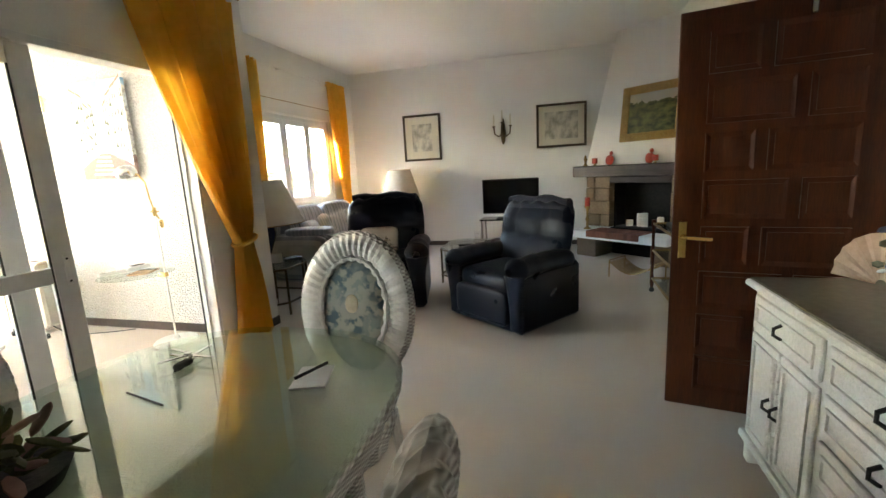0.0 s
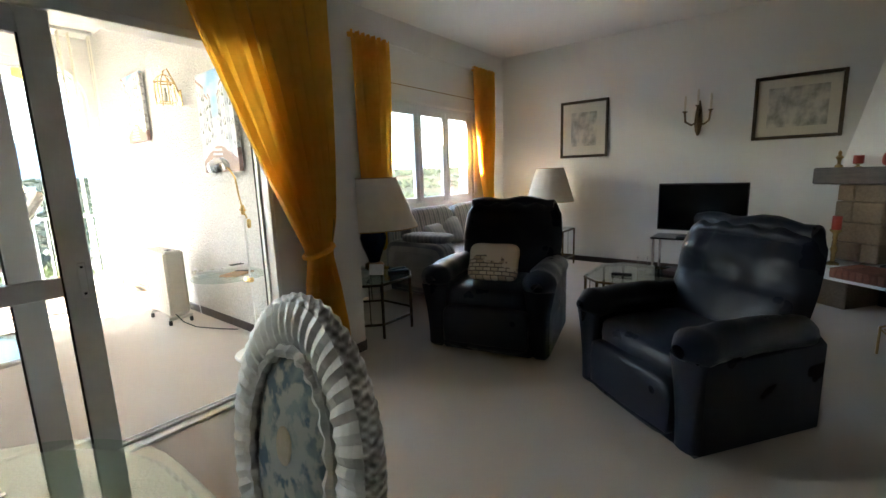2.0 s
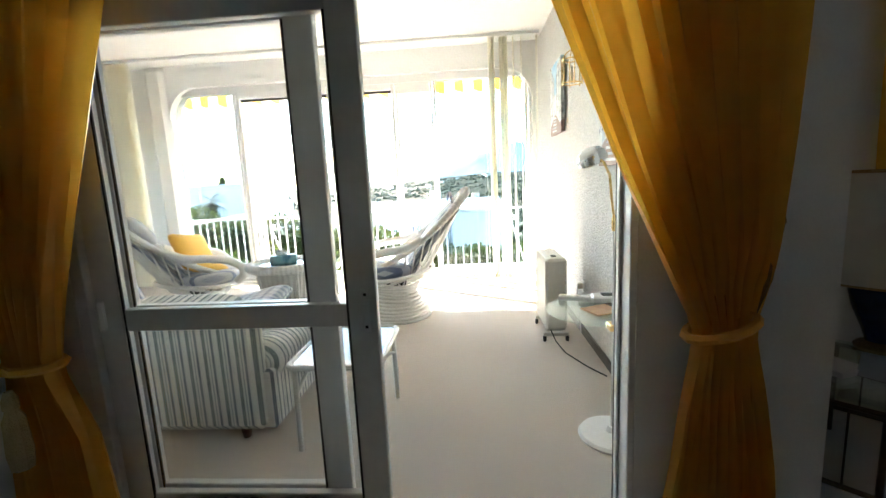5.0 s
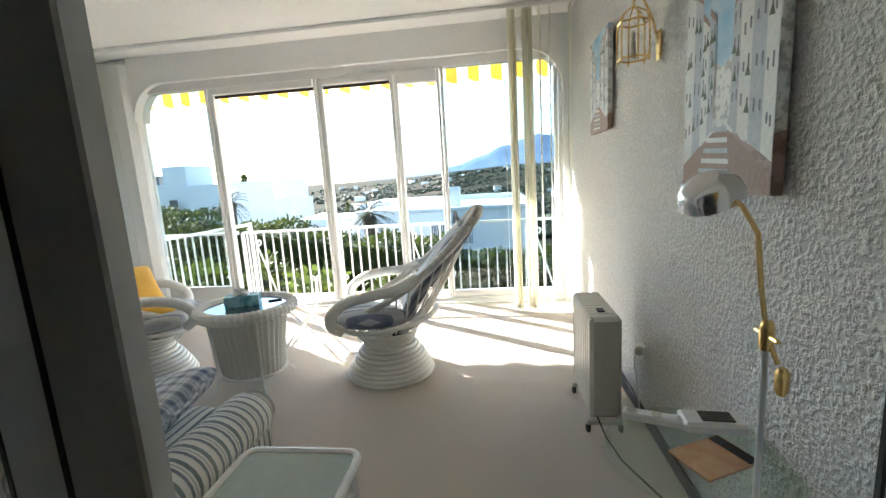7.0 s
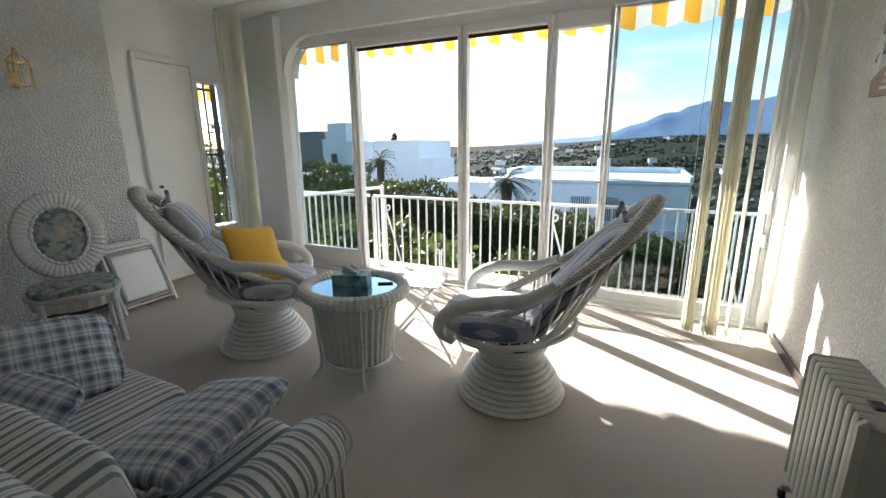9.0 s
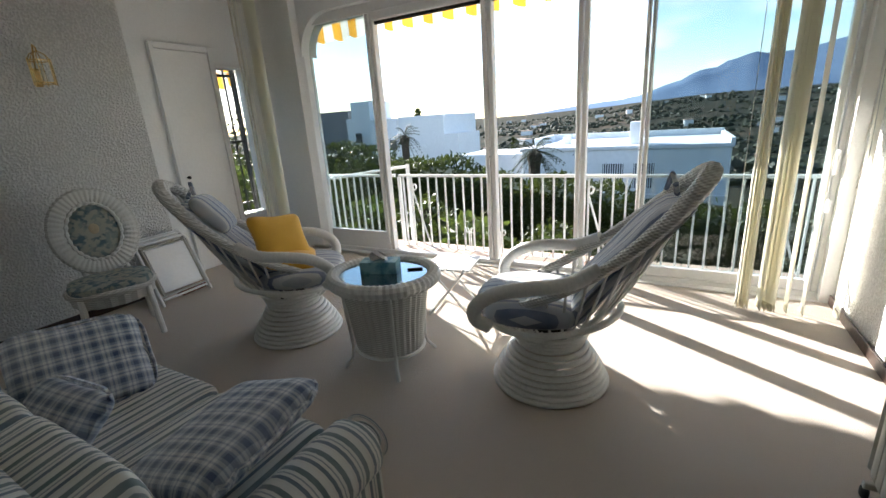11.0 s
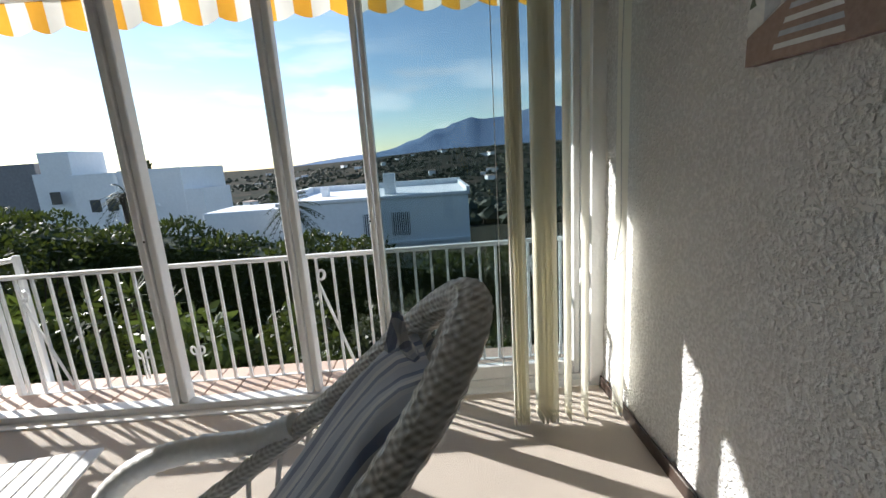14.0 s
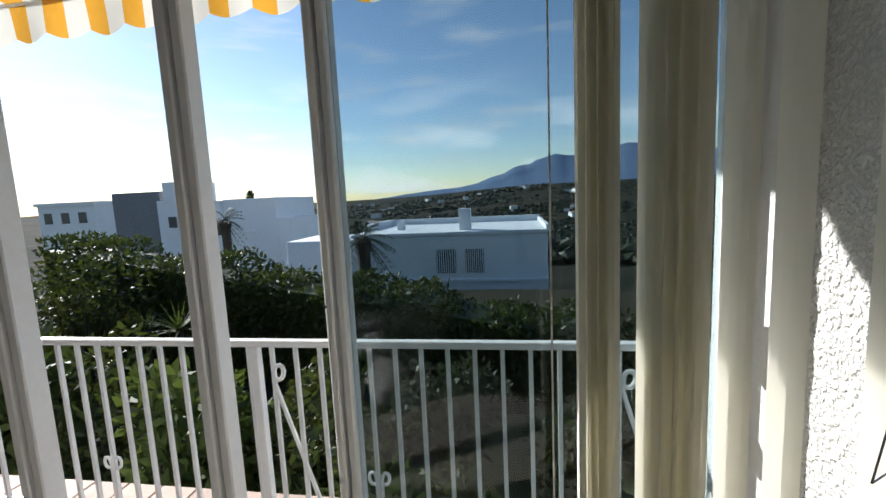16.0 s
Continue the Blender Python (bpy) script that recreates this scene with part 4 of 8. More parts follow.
# tables of brass tube and glass
def glass_table(m, outline, h, label, category="side table", shelf=0.12, top_mat=None):
    e = thing("glass_side_table" if category == "side table" else "glass_coffee_table", m, label, category)
    top = part("top", Geo().grid([[(x, y, h - 0.010) for x, y in outline], [(x, y, h) for x, y in outline]], False, True).fan([(x, y, h) for x, y in outline]).fan([(x, y, h - 0.010) for x, y in outline][::-1]), top_mat or M_TABLEGLASS, e, "glass top")
    for z in (h - 0.025, shelf):
        part("rail", Geo().tube([(x, y, z) for x, y in outline], 0.011, 8, True), M_DARKBRONZE, e)
    for x, y in outline:
        part("leg", Geo().tube([(x * 0.985, y * 0.985, 0.0), (x * 0.985, y * 0.985, h - 0.02)], 0.012, 8), M_DARKBRONZE, e)
    n = len(outline)
    for i in range(n):
        (x0, y0), (x1, y1) = outline[i], outline[(i + 1) % n]
        L = math.hypot(x1 - x0, y1 - y0)
        for k in range(1, int(L / 0.09)):
            t = k / int(L / 0.09)
            if i % 2 == 0:
                part("spindle", Geo().tube([(x0 + (x1 - x0) * t, y0 + (y1 - y0) * t, shelf), (x0 + (x1 - x0) * t, y0 + (y1 - y0) * t, h - 0.025)], 0.004, 5), M_DARKBRONZE, e)
    return e


HEX = [(-0.30, -0.16), (-0.17, -0.30), (0.17, -0.30), (0.30, -0.16), (0.30, 0.16), (0.17, 0.30), (-0.17, 0.30), (-0.30, 0.16)]
glass_table(pose(-2.92, 3.38, 0), [(x * 1.08, y * 1.05) for x, y in HEX], 0.47, "eight-sided glass and dark brass side table beside the pier")
glass_table(pose(-2.66, 6.52, 0), [(-0.27, -0.2), (0.27, -0.2), (0.27, 0.2), (-0.27, 0.2)], 0.52, "glass and brass lamp table in the corner")
glass_table(pose(-0.93, 4.72, 0), [(-0.50, -0.25), (-0.36, -0.38), (0.36, -0.38), (0.50, -0.25), (0.50, 0.25), (0.36, 0.38), (-0.36, 0.38), (-0.50, 0.25)], 0.42, "low glass and brass coffee table between the recliners", "coffee table", 0.10)


def table_lamp(m, s, label):
    e = thing("table_lamp", m, label, "lamp", "blue ceramic table lamps")
    part("base", Geo().lathe([(0.085 * s, 0), (0.09 * s, 0.015), (0.075 * s, 0.03), (0.05 * s, 0.04)], 0, 0, 24), M_OLDBRASS, e, smooth=True)
    part("vase", Geo().lathe([(0.05 * s, 0.04), (0.07 * s, 0.10), (0.11 * s, 0.20), (0.125 * s, 0.27), (0.11 * s, 0.32), (0.075 * s, 0.35), (0.06 * s, 0.365)], 0, 0, 28), M_BLUECERAMIC, e, "dark blue glazed vase", True)
    part("stem", Geo().tube([(0, 0, 0.36), (0, 0, 0.5)], 0.012, 8), M_BRASS, e)
    g = Geo()
    prof = [(0.42 * s, 0.365), (0.24 * s, 0.81)]
    for o in (0.0, 0.004):
        g.grid([[((r - o) * math.cos(k * math.tau / 40), (r - o) * math.sin(k * math.tau / 40), z) for k in range(40)] for r, z in prof], False, True)
    part("shade", g, M_SHADE, e, "cream pleated fabric shade", True)
    for r, z in prof:
        part("shade_rim", Geo().tube([(r * s / s * math.cos(k * math.tau / 40), r * math.sin(k * math.tau / 40), z) for k in range(40)], 0.005, 5, True), M_OLDBRASS, e)
    return e


table_lamp(pose(-3.12, 3.63, 0.47), 1.0, "blue ceramic table lamp with a wide cream shade, unlit")
table_lamp(pose(-2.66, 6.5, 0.52), 0.76, "blue ceramic table lamp with a cream shade in the corner")
# odds and ends on the side table
fr = thing("photo_frame", pose(-2.80, 3.35, 0.472, 0, 0, 35), "small silver photo frames propped on the glass table", "photo frame")
part("frame", Geo().box(-0.065, 0.065, -0.006, 0.006, 0.0, 0.10, 0.003).moved(pose(0, 0, 0, -25)), M_CHROME, fr)
part("backing", Geo().box(-0.052, 0.052, 0.007, 0.011, 0.012, 0.088).moved(pose(0, 0, 0, -25)), M_BLACK, fr)
part("strut", Geo().box(-0.01, 0.01, 0.0, 0.05, 0.0, 0.006), M_BLACK, fr)
solid("remote_control", Geo().box(-0.09, 0.09, -0.02, 0.02, 0, 0.018, 0.004), M_BLACK, "black remote control lying on the glass table", "remote control", pose(-2.74, 3.55, 0.472, 0, 0, 60))
solid("remote_control", Geo().box(-0.08, 0.08, -0.022, 0.022, 0, 0.02, 0.005), M_CHROME, "grey remote control lying on the glass table", "remote control", pose(-2.82, 3.62, 0.472, 0, 0, 75))
solid("book", Geo().box(-0.11, 0.11, -0.075, 0.075, 0, 0.025, 0.003), M_WHITEPAINT, "pale paperback lying on the glass table", "book", pose(-2.95, 3.27, 0.472, 0, 0, 20))
solid("remote_control", Geo().box(-0.08, 0.08, -0.022, 0.022, 0, 0.02, 0.005), M_BLACK, "black remote control on the coffee table", "remote control", pose(-1.15, 4.55, 0.422, 0, 0, 10))
solid("book", Geo().box(-0.12, 0.12, -0.08, 0.08, 0, 0.035, 0.003), stuff("dark_book_cover", (0.05, 0.03, 0.03), (0.09, 0.05, 0.04), 0.6), "dark hardback lying on the coffee table", "book", pose(-0.75, 4.8, 0.422, 0, 0, -15))
gl = thing("drinking_glass", pose(-1.05, 4.8, 0.422), "clear square glass standing on the coffee table", "glass")
part("bowl", Geo().lathe([(0.035, 0), (0.04, 0.005), (0.045, 0.13), (0.042, 0.13), (0.036, 0.008)], 0, 0, 16), M_GLASS, gl)

# television on a low stand
tv = thing("television", pose(-0.81, 6.1, 0.55), "flat black television, switched off", "television")
part("screen", Geo().box(-0.395, 0.395, -0.018, -0.014, 0.085, 0.555), M_SCREEN, tv, "dark glossy screen")
part("housing", Geo().box(-0.405, 0.405, -0.014, 0.03, 0.07, 0.57, 0.006), M_BLACK, tv)
part("neck", Geo().box(-0.05, 0.05, -0.005, 0.02, 0.01, 0.08), M_BLACK, tv)
part("foot", Geo().box(-0.2, 0.2, -0.10, 0.10, 0.0, 0.012, 0.005), M_BLACK, tv)
st = thing("television_stand", pose(-0.8, 6.15, 0), "dark glass television stand with two shelves", "cabinet")
for z in (0.12, 0.53):
    part("shelf", Geo().box(-0.45, 0.45, -0.2, 0.2, z, z + 0.018, 0.004), M_SCREEN, st)
for x in (-0.42, 0.42):
    for y in (-0.17, 0.17):
        part("leg", Geo().tube([(x, y, 0), (x, y, 0.53)], 0.015, 8), M_CHROME, st)
bx = thing("set_top_box", pose(-0.95, 6.12, 0.138), "flat black media box on the stand", "media box")
part("case", Geo().box(-0.18, 0.18, -0.12, 0.12, 0.0, 0.05, 0.005), M_BLACK, bx)

# framed pictures
M_PAPER = stuff("ivory_mount", (0.62, 0.57, 0.46), (0.68, 0.63, 0.52), 0.8, 60, 3, 0.05)
M_INK, _t, _p = tree("etching_print")
_v = coords(_t, "Object", (8, 1, 6))
_t.links.new(mixed(_t, noise_fac(_t, _v, 1.2, 8.0, 0.36, 0.62), (0.30, 0.28, 0.23), (0.64, 0.60, 0.50)), _p.inputs["Base Color"])
_p.inputs["Roughness"].default_value = 0.5
M_FRAMEDARK = stuff("dark_gilt_frame", (0.03, 0.018, 0.01), (0.09, 0.055, 0.02), 0.4, 50, 8, 0.3, 0.002)
M_GILT = stuff("gilt_frame", (0.30, 0.18, 0.05), (0.48, 0.31, 0.10), 0.42, 90, 9, 0.8, 0.006, metal=0.6)


def picture(m, w, h, bw, fmat, label, inner, mount=0.0):
    """A framed picture whose middle stands at m, facing -y."""
    e = thing("framed_picture", m, label, "picture")
    for nm, b in (("frame_side", (-w / 2, -w / 2 + bw, -h / 2, h / 2)), ("frame_side", (w / 2 - bw, w / 2, -h / 2, h / 2)), ("frame_rail", (-w / 2 + bw, w / 2 - bw, h / 2 - bw, h / 2)), ("frame_rail", (-w / 2 + bw, w / 2 - bw, -h / 2, -h / 2 + bw))):
        part(nm, Geo().box(b[0], b[1], -0.026, 0.0, b[2], b[3], 0.006), fmat, e)
    if mount:
        part("mount", Geo().box(-w / 2 + bw, w / 2 - bw, -0.010, 0.0, -h / 2 + bw, h / 2 - bw), M_PAPER, e, "ivory mount")
    part("print", Geo().box(-w / 2 + bw + mount, w / 2 - bw - mount, -0.013, -0.0105, -h / 2 + bw + mount, h / 2 - bw - mount), inner, e)
    return e


picture(pose(-2.37, 6.945, 1.845), 0.66, 0.76, 0.035, M_FRAMEDARK, "etching of columns in a dark gilt frame on the wall", M_INK, 0.12)
picture(pose(-0.10, 6.945, 1.88), 0.75, 0.66, 0.035, M_FRAMEDARK, "etching of a castle in a dark gilt frame on the wall", M_INK, 0.09)

# candle sconce
sc = thing("wall_sconce", pose(-1.0, 6.953, 1.75), "three-armed dark bronze candle sconce, unlit", "wall lamp")
part("back_plate", Geo().lathe([(0.01, -0.10), (0.03, -0.05), (0.045, 0.05), (0.035, 0.18), (0.02, 0.26), (0.012, 0.30)], 0, -0.012, 12), M_DARKBRONZE, sc, smooth=True)
for a, z1 in ((-1, 0.16), (0, 0.22), (1, 0.16)):
    arm = part("arm", Geo().tube([(0, -0.02, 0.06), (a * 0.06, -0.08, 0.02), (a * 0.12, -0.11, 0.06), (a * 0.13, -0.12, z1)], 0.012, 6), M_DARKBRONZE, sc)
    part("candle_cup", Geo().lathe([(0.012, 0), (0.028, 0.012), (0.026, 0.02), (0.012, 0.022)], a * 0.13, -0.12, 12).moved(Matrix.Translation((0, 0, z1))), M_DARKBRONZE, arm)
    part("candle", Geo().lathe([(0.011, 0), (0.011, 0.16), (0.003, 0.18)], a * 0.13, -0.12, 10).moved(Matrix.Translation((0, 0, z1 + 0.02))), M_PAPER, arm, "ivory candle")

# corner fireplace: u along the front, w into the corner
M_STONE = stuff("brown_sandstone", (0.17, 0.115, 0.07), (0.27, 0.19, 0.12), 0.85, 45, 4, 0.5, 0.006, vary=0.35)
M_BEAM = stuff("dark_oak_beam", (0.035, 0.022, 0.018), (0.09, 0.065, 0.055), 0.5, 20, 3, 0.5, 0.004, stretch=(1, 12, 12))
M_SOOT = stuff("sooty_firebrick", (0.008, 0.007, 0.006), (0.02, 0.016, 0.014), 0.95, 30, 3, 0.4, 0.006)
M_REDBRICK = stuff("red_brick", (0.20, 0.065, 0.04), (0.30, 0.11, 0.07), 0.85, 60, 7, 0.5, 0.004, vary=0.35)
FPM = Matrix.Translation((0.22, 6.30, 0)) @ pose(0, 0, 0, 0, 0, -38.5)
fp = thing("fireplace", FPM, "corner fireplace of brown stone with a dark beam mantel", "fireplace")
part("hood", Geo().grid([[(0.0, 0.05, 1.24), (1.34, 0.05, 1.24), (1.34, 0.9, 1.24), (0.0, 0.9, 1.24)], [(0.30, 0.28, 2.98), (1.25, 0.28, 2.98), (1.25, 0.9, 2.98), (0.30, 0.9, 2.98)]], False, True), M_WALL, fp, "cream plastered hood")
part("mantel_beam", Geo().box(-0.11, 1.36, -0.13, 0.12, 1.09, 1.24, 0.014), M_BEAM, fp, "dark oak beam")
part("lintel", Geo().box(0.40, 1.22, 0.0, 0.12, 1.0, 1.088, 0.01), M_BEAM, fp)
part("fire_chamber", Geo().box(0.41, 1.22, 0.32, 0.36, 0.40, 1.0).box(0.41, 0.44, 0.10, 0.32, 0.40, 1.0).box(1.19, 1.22, 0.10, 0.32, 0.40, 1.0).box(0.41, 1.22, 0.02, 0.36, 0.37, 0.40), M_SOOT, fp, "sooty black fire chamber")
random.seed(11)
for u0, u1 in ((0.03, 0.405), (1.225, 1.36)):
    z = 0.40
    while z < 1.08:
        hh = min(random.uniform(0.14, 0.21), 1.087 - z)
        cuts = [u0, u1] if random.random() < 0.5 or u1 - u0 < 0.2 else [u0, u0 + (u1 - u0) * random.uniform(0.35, 0.65), u1]
        for a, b in zip(cuts, cuts[1:]):
            part("stone", Geo().box(a + 0.003, b - 0.003, random.uniform(-0.012, 0.004), 0.36, z + 0.003, z + hh - 0.003, 0.008), M_STONE, fp)
        z += hh
part("hearth_slab", Geo().box(0.0, 1.36, -0.32, 0.30, 0.27, 0.37, 0.008), M_WHITE_WALL, fp, "white painted hearth slab")
for k in range(15):
    part("brick", Geo().box(0.27 + 0.05 * k, 0.315 + 0.05 * k, -0.335, 0.02, 0.30, 0.385, 0.004), M_REDBRICK, fp)
part("base", Geo().box(0.02, 0.33, -0.20, 0.30, 0.0, 0.27, 0.01).box(1.1, 1.36, -0.2, 0.3, 0.0, 0.27, 0.01), M_STONE, fp)
part("log_store", Geo().box(0.33, 1.1, 0.2, 0.3, 0.0, 0.27), M_SOOT, fp, "black log recess")
part("back_fill", Geo().box(0.02, 1.36, 0.36, 0.75, 0.0, 1.24), M_WALL, fp)
M_REDWAX = stuff("red_wax", (0.36, 0.03, 0.015), (0.46, 0.05, 0.025), 0.4, 20, 5, 0.05)
M_WAX = stuff("white_wax", (0.70, 0.66, 0.56), (0.76, 0.72, 0.62), 0.5, 20, 5, 0.05)
for u, w, z, r, h in ((0.62, 0.14, 0.42, 0.045, 0.08), (0.75, 0.16, 0.42, 0.035, 0.17), (0.83, 0.14, 0.42, 0.04, 0.18), (1.05, 0.12, 0.42, 0.04, 0.14)):
    c = thing("pillar_candle", FPM @ Matrix.Translation((u, w, z)), "white pillar candle standing in the fireplace", "candle", "candles in the fireplace")
    part("wax", Geo().lathe([(r, 0), (r, h - 0.005), (r - 0.006, h), (r * 0.5, h - 0.006)], 0, 0, 16), M_WAX, c, smooth=True)
    part("wick", Geo().tube([(0, 0, h - 0.01), (0.002, 0, h + 0.012)], 0.0015, 5), M_BLACK, c)
gr = thing("fire_grate", FPM @ Matrix.Translation((0.8, 0.14, 0.40)), "black iron grate on the hearth holding candles", "grate")
part("tray", Geo().box(-0.33, 0.33, -0.10, 0.10, 0.008, 0.02, 0.004), M_IRON, gr)
for u in (-0.3, 0.3):
    part("foot", Geo().box(u - 0.01, u + 0.01, -0.09, 0.09, 0.0, 0.008), M_IRON, gr)
ch = thing("candle_holder", FPM @ Matrix.Translation((0.14, -0.12, 0.37)), "tall dark candlestick with a red candle on the hearth", "candlestick")
part("stick", Geo().lathe([(0.05, 0), (0.05, 0.012), (0.018, 0.03), (0.015, 0.10), (0.028, 0.14), (0.013, 0.18), (0.018, 0.28), (0.045, 0.31), (0.045, 0.32)], 0, 0, 16), M_OLDBRASS, ch, smooth=True)
part("candle", Geo().lathe([(0.035, 0.32), (0.035, 0.44), (0.02, 0.435)], 0, 0, 16), M_REDWAX, ch, "red candle", True)
for u, kind in ((0.03, "f"), (0.18, "c"), (0.40, "s"), (0.95, "s"), (1.03, "c")):
    m = FPM @ Matrix.Translation((u, -0.02, 1.24))
    if kind == "c":
        c = thing("votive_candle", m, "short red candle on a small stand on the mantel", "candle", "mantel candles")
        part("stand", Geo().lathe([(0.035, 0), (0.012, 0.01), (0.012, 0.02), (0.04, 0.03)], 0, 0, 14), M_OLDBRASS, c)
        part("wax", Geo().lathe([(0.036, 0.03), (0.036, 0.10), (0.02, 0.097)], 0, 0, 14), M_REDWAX, c, smooth=True)
    elif kind == "f":
        solid("bronze_figurine", Geo().lathe([(0.03, 0), (0.03, 0.015), (0.012, 0.03), (0.016, 0.07), (0.03, 0.09), (0.012, 0.11), (0.015, 0.13), (0.004, 0.15)], 0, 0, 10), M_OLDBRASS, "small dark bronze figurine on the mantel", "figurine", m, smooth=True)
    else:
        solid("ceramic_figurine", Geo().pillow((0, 0, 0.065), (0.11, 0.07, 0.13), 0.8, 0.9, 12, 16).pillow((0.01, 0, 0.155), (0.05, 0.05, 0.055), 1, 1, 8, 12), M_REDWAX, "red and white ceramic figurine on the mantel", "figurine", m @ pose(0, 0, 0, 0, 8, 0), smooth=True)
# landscape in oils on the hood
M_OIL, _t, _p = tree("green_landscape_oil")
_v = coords(_t, "Object", (4, 1, 7))
_s = _t.nodes.new("ShaderNodeSeparateXYZ")
_v2 = coords(_t)
_t.links.new(_v2, _s.inputs[0])
_n = noise_fac(_t, _v, 2.2, 8.0, 0.35, 0.65)
_landc = mixed(_t, _n, (0.02, 0.035, 0.008), (0.16, 0.17, 0.05))
_hi = math_node(_t, "GREATER_THAN", math_node(_t, "ADD", _s.outputs[2], math_node(_t, "MULTIPLY", _n, 0.08)), 0.17)
_t.links.new(mixed(_t, _hi, _landc, (0.42, 0.40, 0.33)), _p.inputs["Base Color"])
_p.inputs["Roughness"].default_value = 0.4
oil = picture(FPM @ Matrix.Translation((0.92, 0.075, 1.86)) @ pose(0, 0, 0, -7), 0.80, 0.68, 0.10, M_GILT, "green oil landscape in a heavy carved gilt frame", M_OIL)
for s in (-1, 1):
    for k in range(14):
        part("carving", Geo().pillow((-0.37 + 0.057 * k, -0.03, s * 0.295), (0.04, 0.02, 0.045), 1, 1, 5, 8), M_GILT, oil)

# wrought log basket and trolley
lg = thing("log_basket", pose(0.72, 4.85, 0, 0, 0, -38), "curved brass-slatted log basket on the carpet", "log basket")
for k in range(11):
    y = -0.15 + 0.03 * k
    part("slat", Geo().tube([(-0.24 + 0.48 * i / 10, y, 0.17 - 0.11 * math.sin(math.pi * i / 10)) for i in range(11)], 0.006, 5), M_OLDBRASS, lg)
for x in (-0.24, 0.24):
    part("side_rail", Geo().tube([(x, -0.16, 0.0), (x, -0.16, 0.19), (x, 0.16, 0.19), (x, 0.16, 0.0)], 0.008, 6), M_OLDBRASS, lg)
tr = thing("serving_trolley", pose(1.0, 3.86, 0), "dark wood and glass serving trolley with magazines", "trolley")
for z in (0.14, 0.42, 0.68):
    part("shelf_frame", Geo().tube([(-0.23, -0.42, z), (0.23, -0.42, z), (0.23, 0.42, z), (-0.23, 0.42, z)], 0.012, 6, True), M_OLDBRASS, tr)
    part("shelf_glass", Geo().box(-0.22, 0.22, -0.41, 0.41, z - 0.004, z + 0.004), M_TABLEGLASS, tr)
for x in (-0.23, 0.23):
    for y in (-0.42, 0.42):
        part("leg", Geo().lathe([(0.014, 0.05), (0.02, 0.1), (0.012, 0.2), (0.018, 0.4), (0.012, 0.5), (0.018, 0.66), (0.02, 0.72)], x, y, 10), M_WOODDOOR, tr)
        part("castor", Geo().pillow((x, y, 0.026), (0.05, 0.03, 0.052), 1, 1, 8, 10), M_BLACK, tr)
solid("magazine_stack", Geo().box(-0.13, 0.13, -0.18, 0.18, 0, 0.06, 0.004).box(-0.12, 0.14, -0.17, 0.16, 0.061, 0.10, 0.004), M_PAPER, "stack of pale magazines on the trolley shelf", "magazines", pose(1.0, 3.75, 0.145))
solid("black_tray", Geo().box(-0.16, 0.16, -0.12, 0.12, 0, 0.03, 0.008), M_BLACK, "black shallow dish on the trolley", "dish", pose(1.0, 4.0, 0.685))

# open panelled door
dr = thing("door_3", pose(0.46, 2.16, 0, 0, 0, -10.5), "open dark-stained wooden door with many raised panels and brass handle", "door", "", "structure")
DW, DH = 0.80, 1.935
part("leaf", Geo().box(0, DW, -0.02, 0.018, 0.012, DH, 0.004), M_WOODDOOR, dr)
random.seed(4)
nrow = 8
for r in range(nrow):
    z0, z1 = 0.10 + r * (DH - 0.18) / nrow, 0.10 + (r + 1) * (DH - 0.18) / nrow
    split = 0.40 if r % 2 else 0.62
    for a, b in ((0.10, 0.10 + 0.60 * split), (0.10 + 0.60 * split, 0.70)):
        g = Geo()
        o = [(a + 0.022, z0 + 0.02), (b - 0.022, z0 + 0.02), (b - 0.022, z1 - 0.02), (a + 0.022, z1 - 0.02)]
        i2 = [(a + 0.045, z0 + 0.043), (b - 0.045, z0 + 0.043), (b - 0.045, z1 - 0.043), (a + 0.045, z1 - 0.043)]
        g.grid([[(x, -0.0195, z) for x, z in o], [(x, -0.034, z) for x, z in o], [(x + (0.006 if x < (a + b) / 2 else -0.006), -0.034, z) for x, z in o], [(x, -0.024, z) for x, z in i2], [(x, -0.031, z) for x, z in i2]], False, True).fan([(x, -0.031, z) for x, z in i2])
        part("panel", g, M_WOODDOOR, dr)
part("lock_plate", Geo().box(0.03, 0.065, -0.024, -0.02, 0.80, 0.98, 0.002), M_BRASS, dr, "brass lock plate")
part("door_handle", Geo().tube([(0.047, -0.02, 0.905), (0.047, -0.055, 0.905), (0.07, -0.062, 0.905), (0.17, -0.058, 0.90)], 0.008, 8), M_BRASS, dr, "brass lever handle")
part("door_closer", Geo().box(0.47, 0.49, -0.05, -0.02, 1.84, 1.95, 0.004), M_CHROME, dr)
tf = thing("door_frame", pose(0, 0, 0), "dark-stained wooden door frame in the wall", "door frame", "", "structure")
for nm, y0, y1, z0, z1 in (("jamb", 2.06, 2.10, 0, 1.95), ("jamb", 2.84, 2.88, 0, 1.95), ("head", 2.10, 2.84, 1.945, 1.985)):
    part(nm, Geo().box(1.262, 1.445, y0, y1, z0, z1, 0.004), M_WOODDOOR, tf)

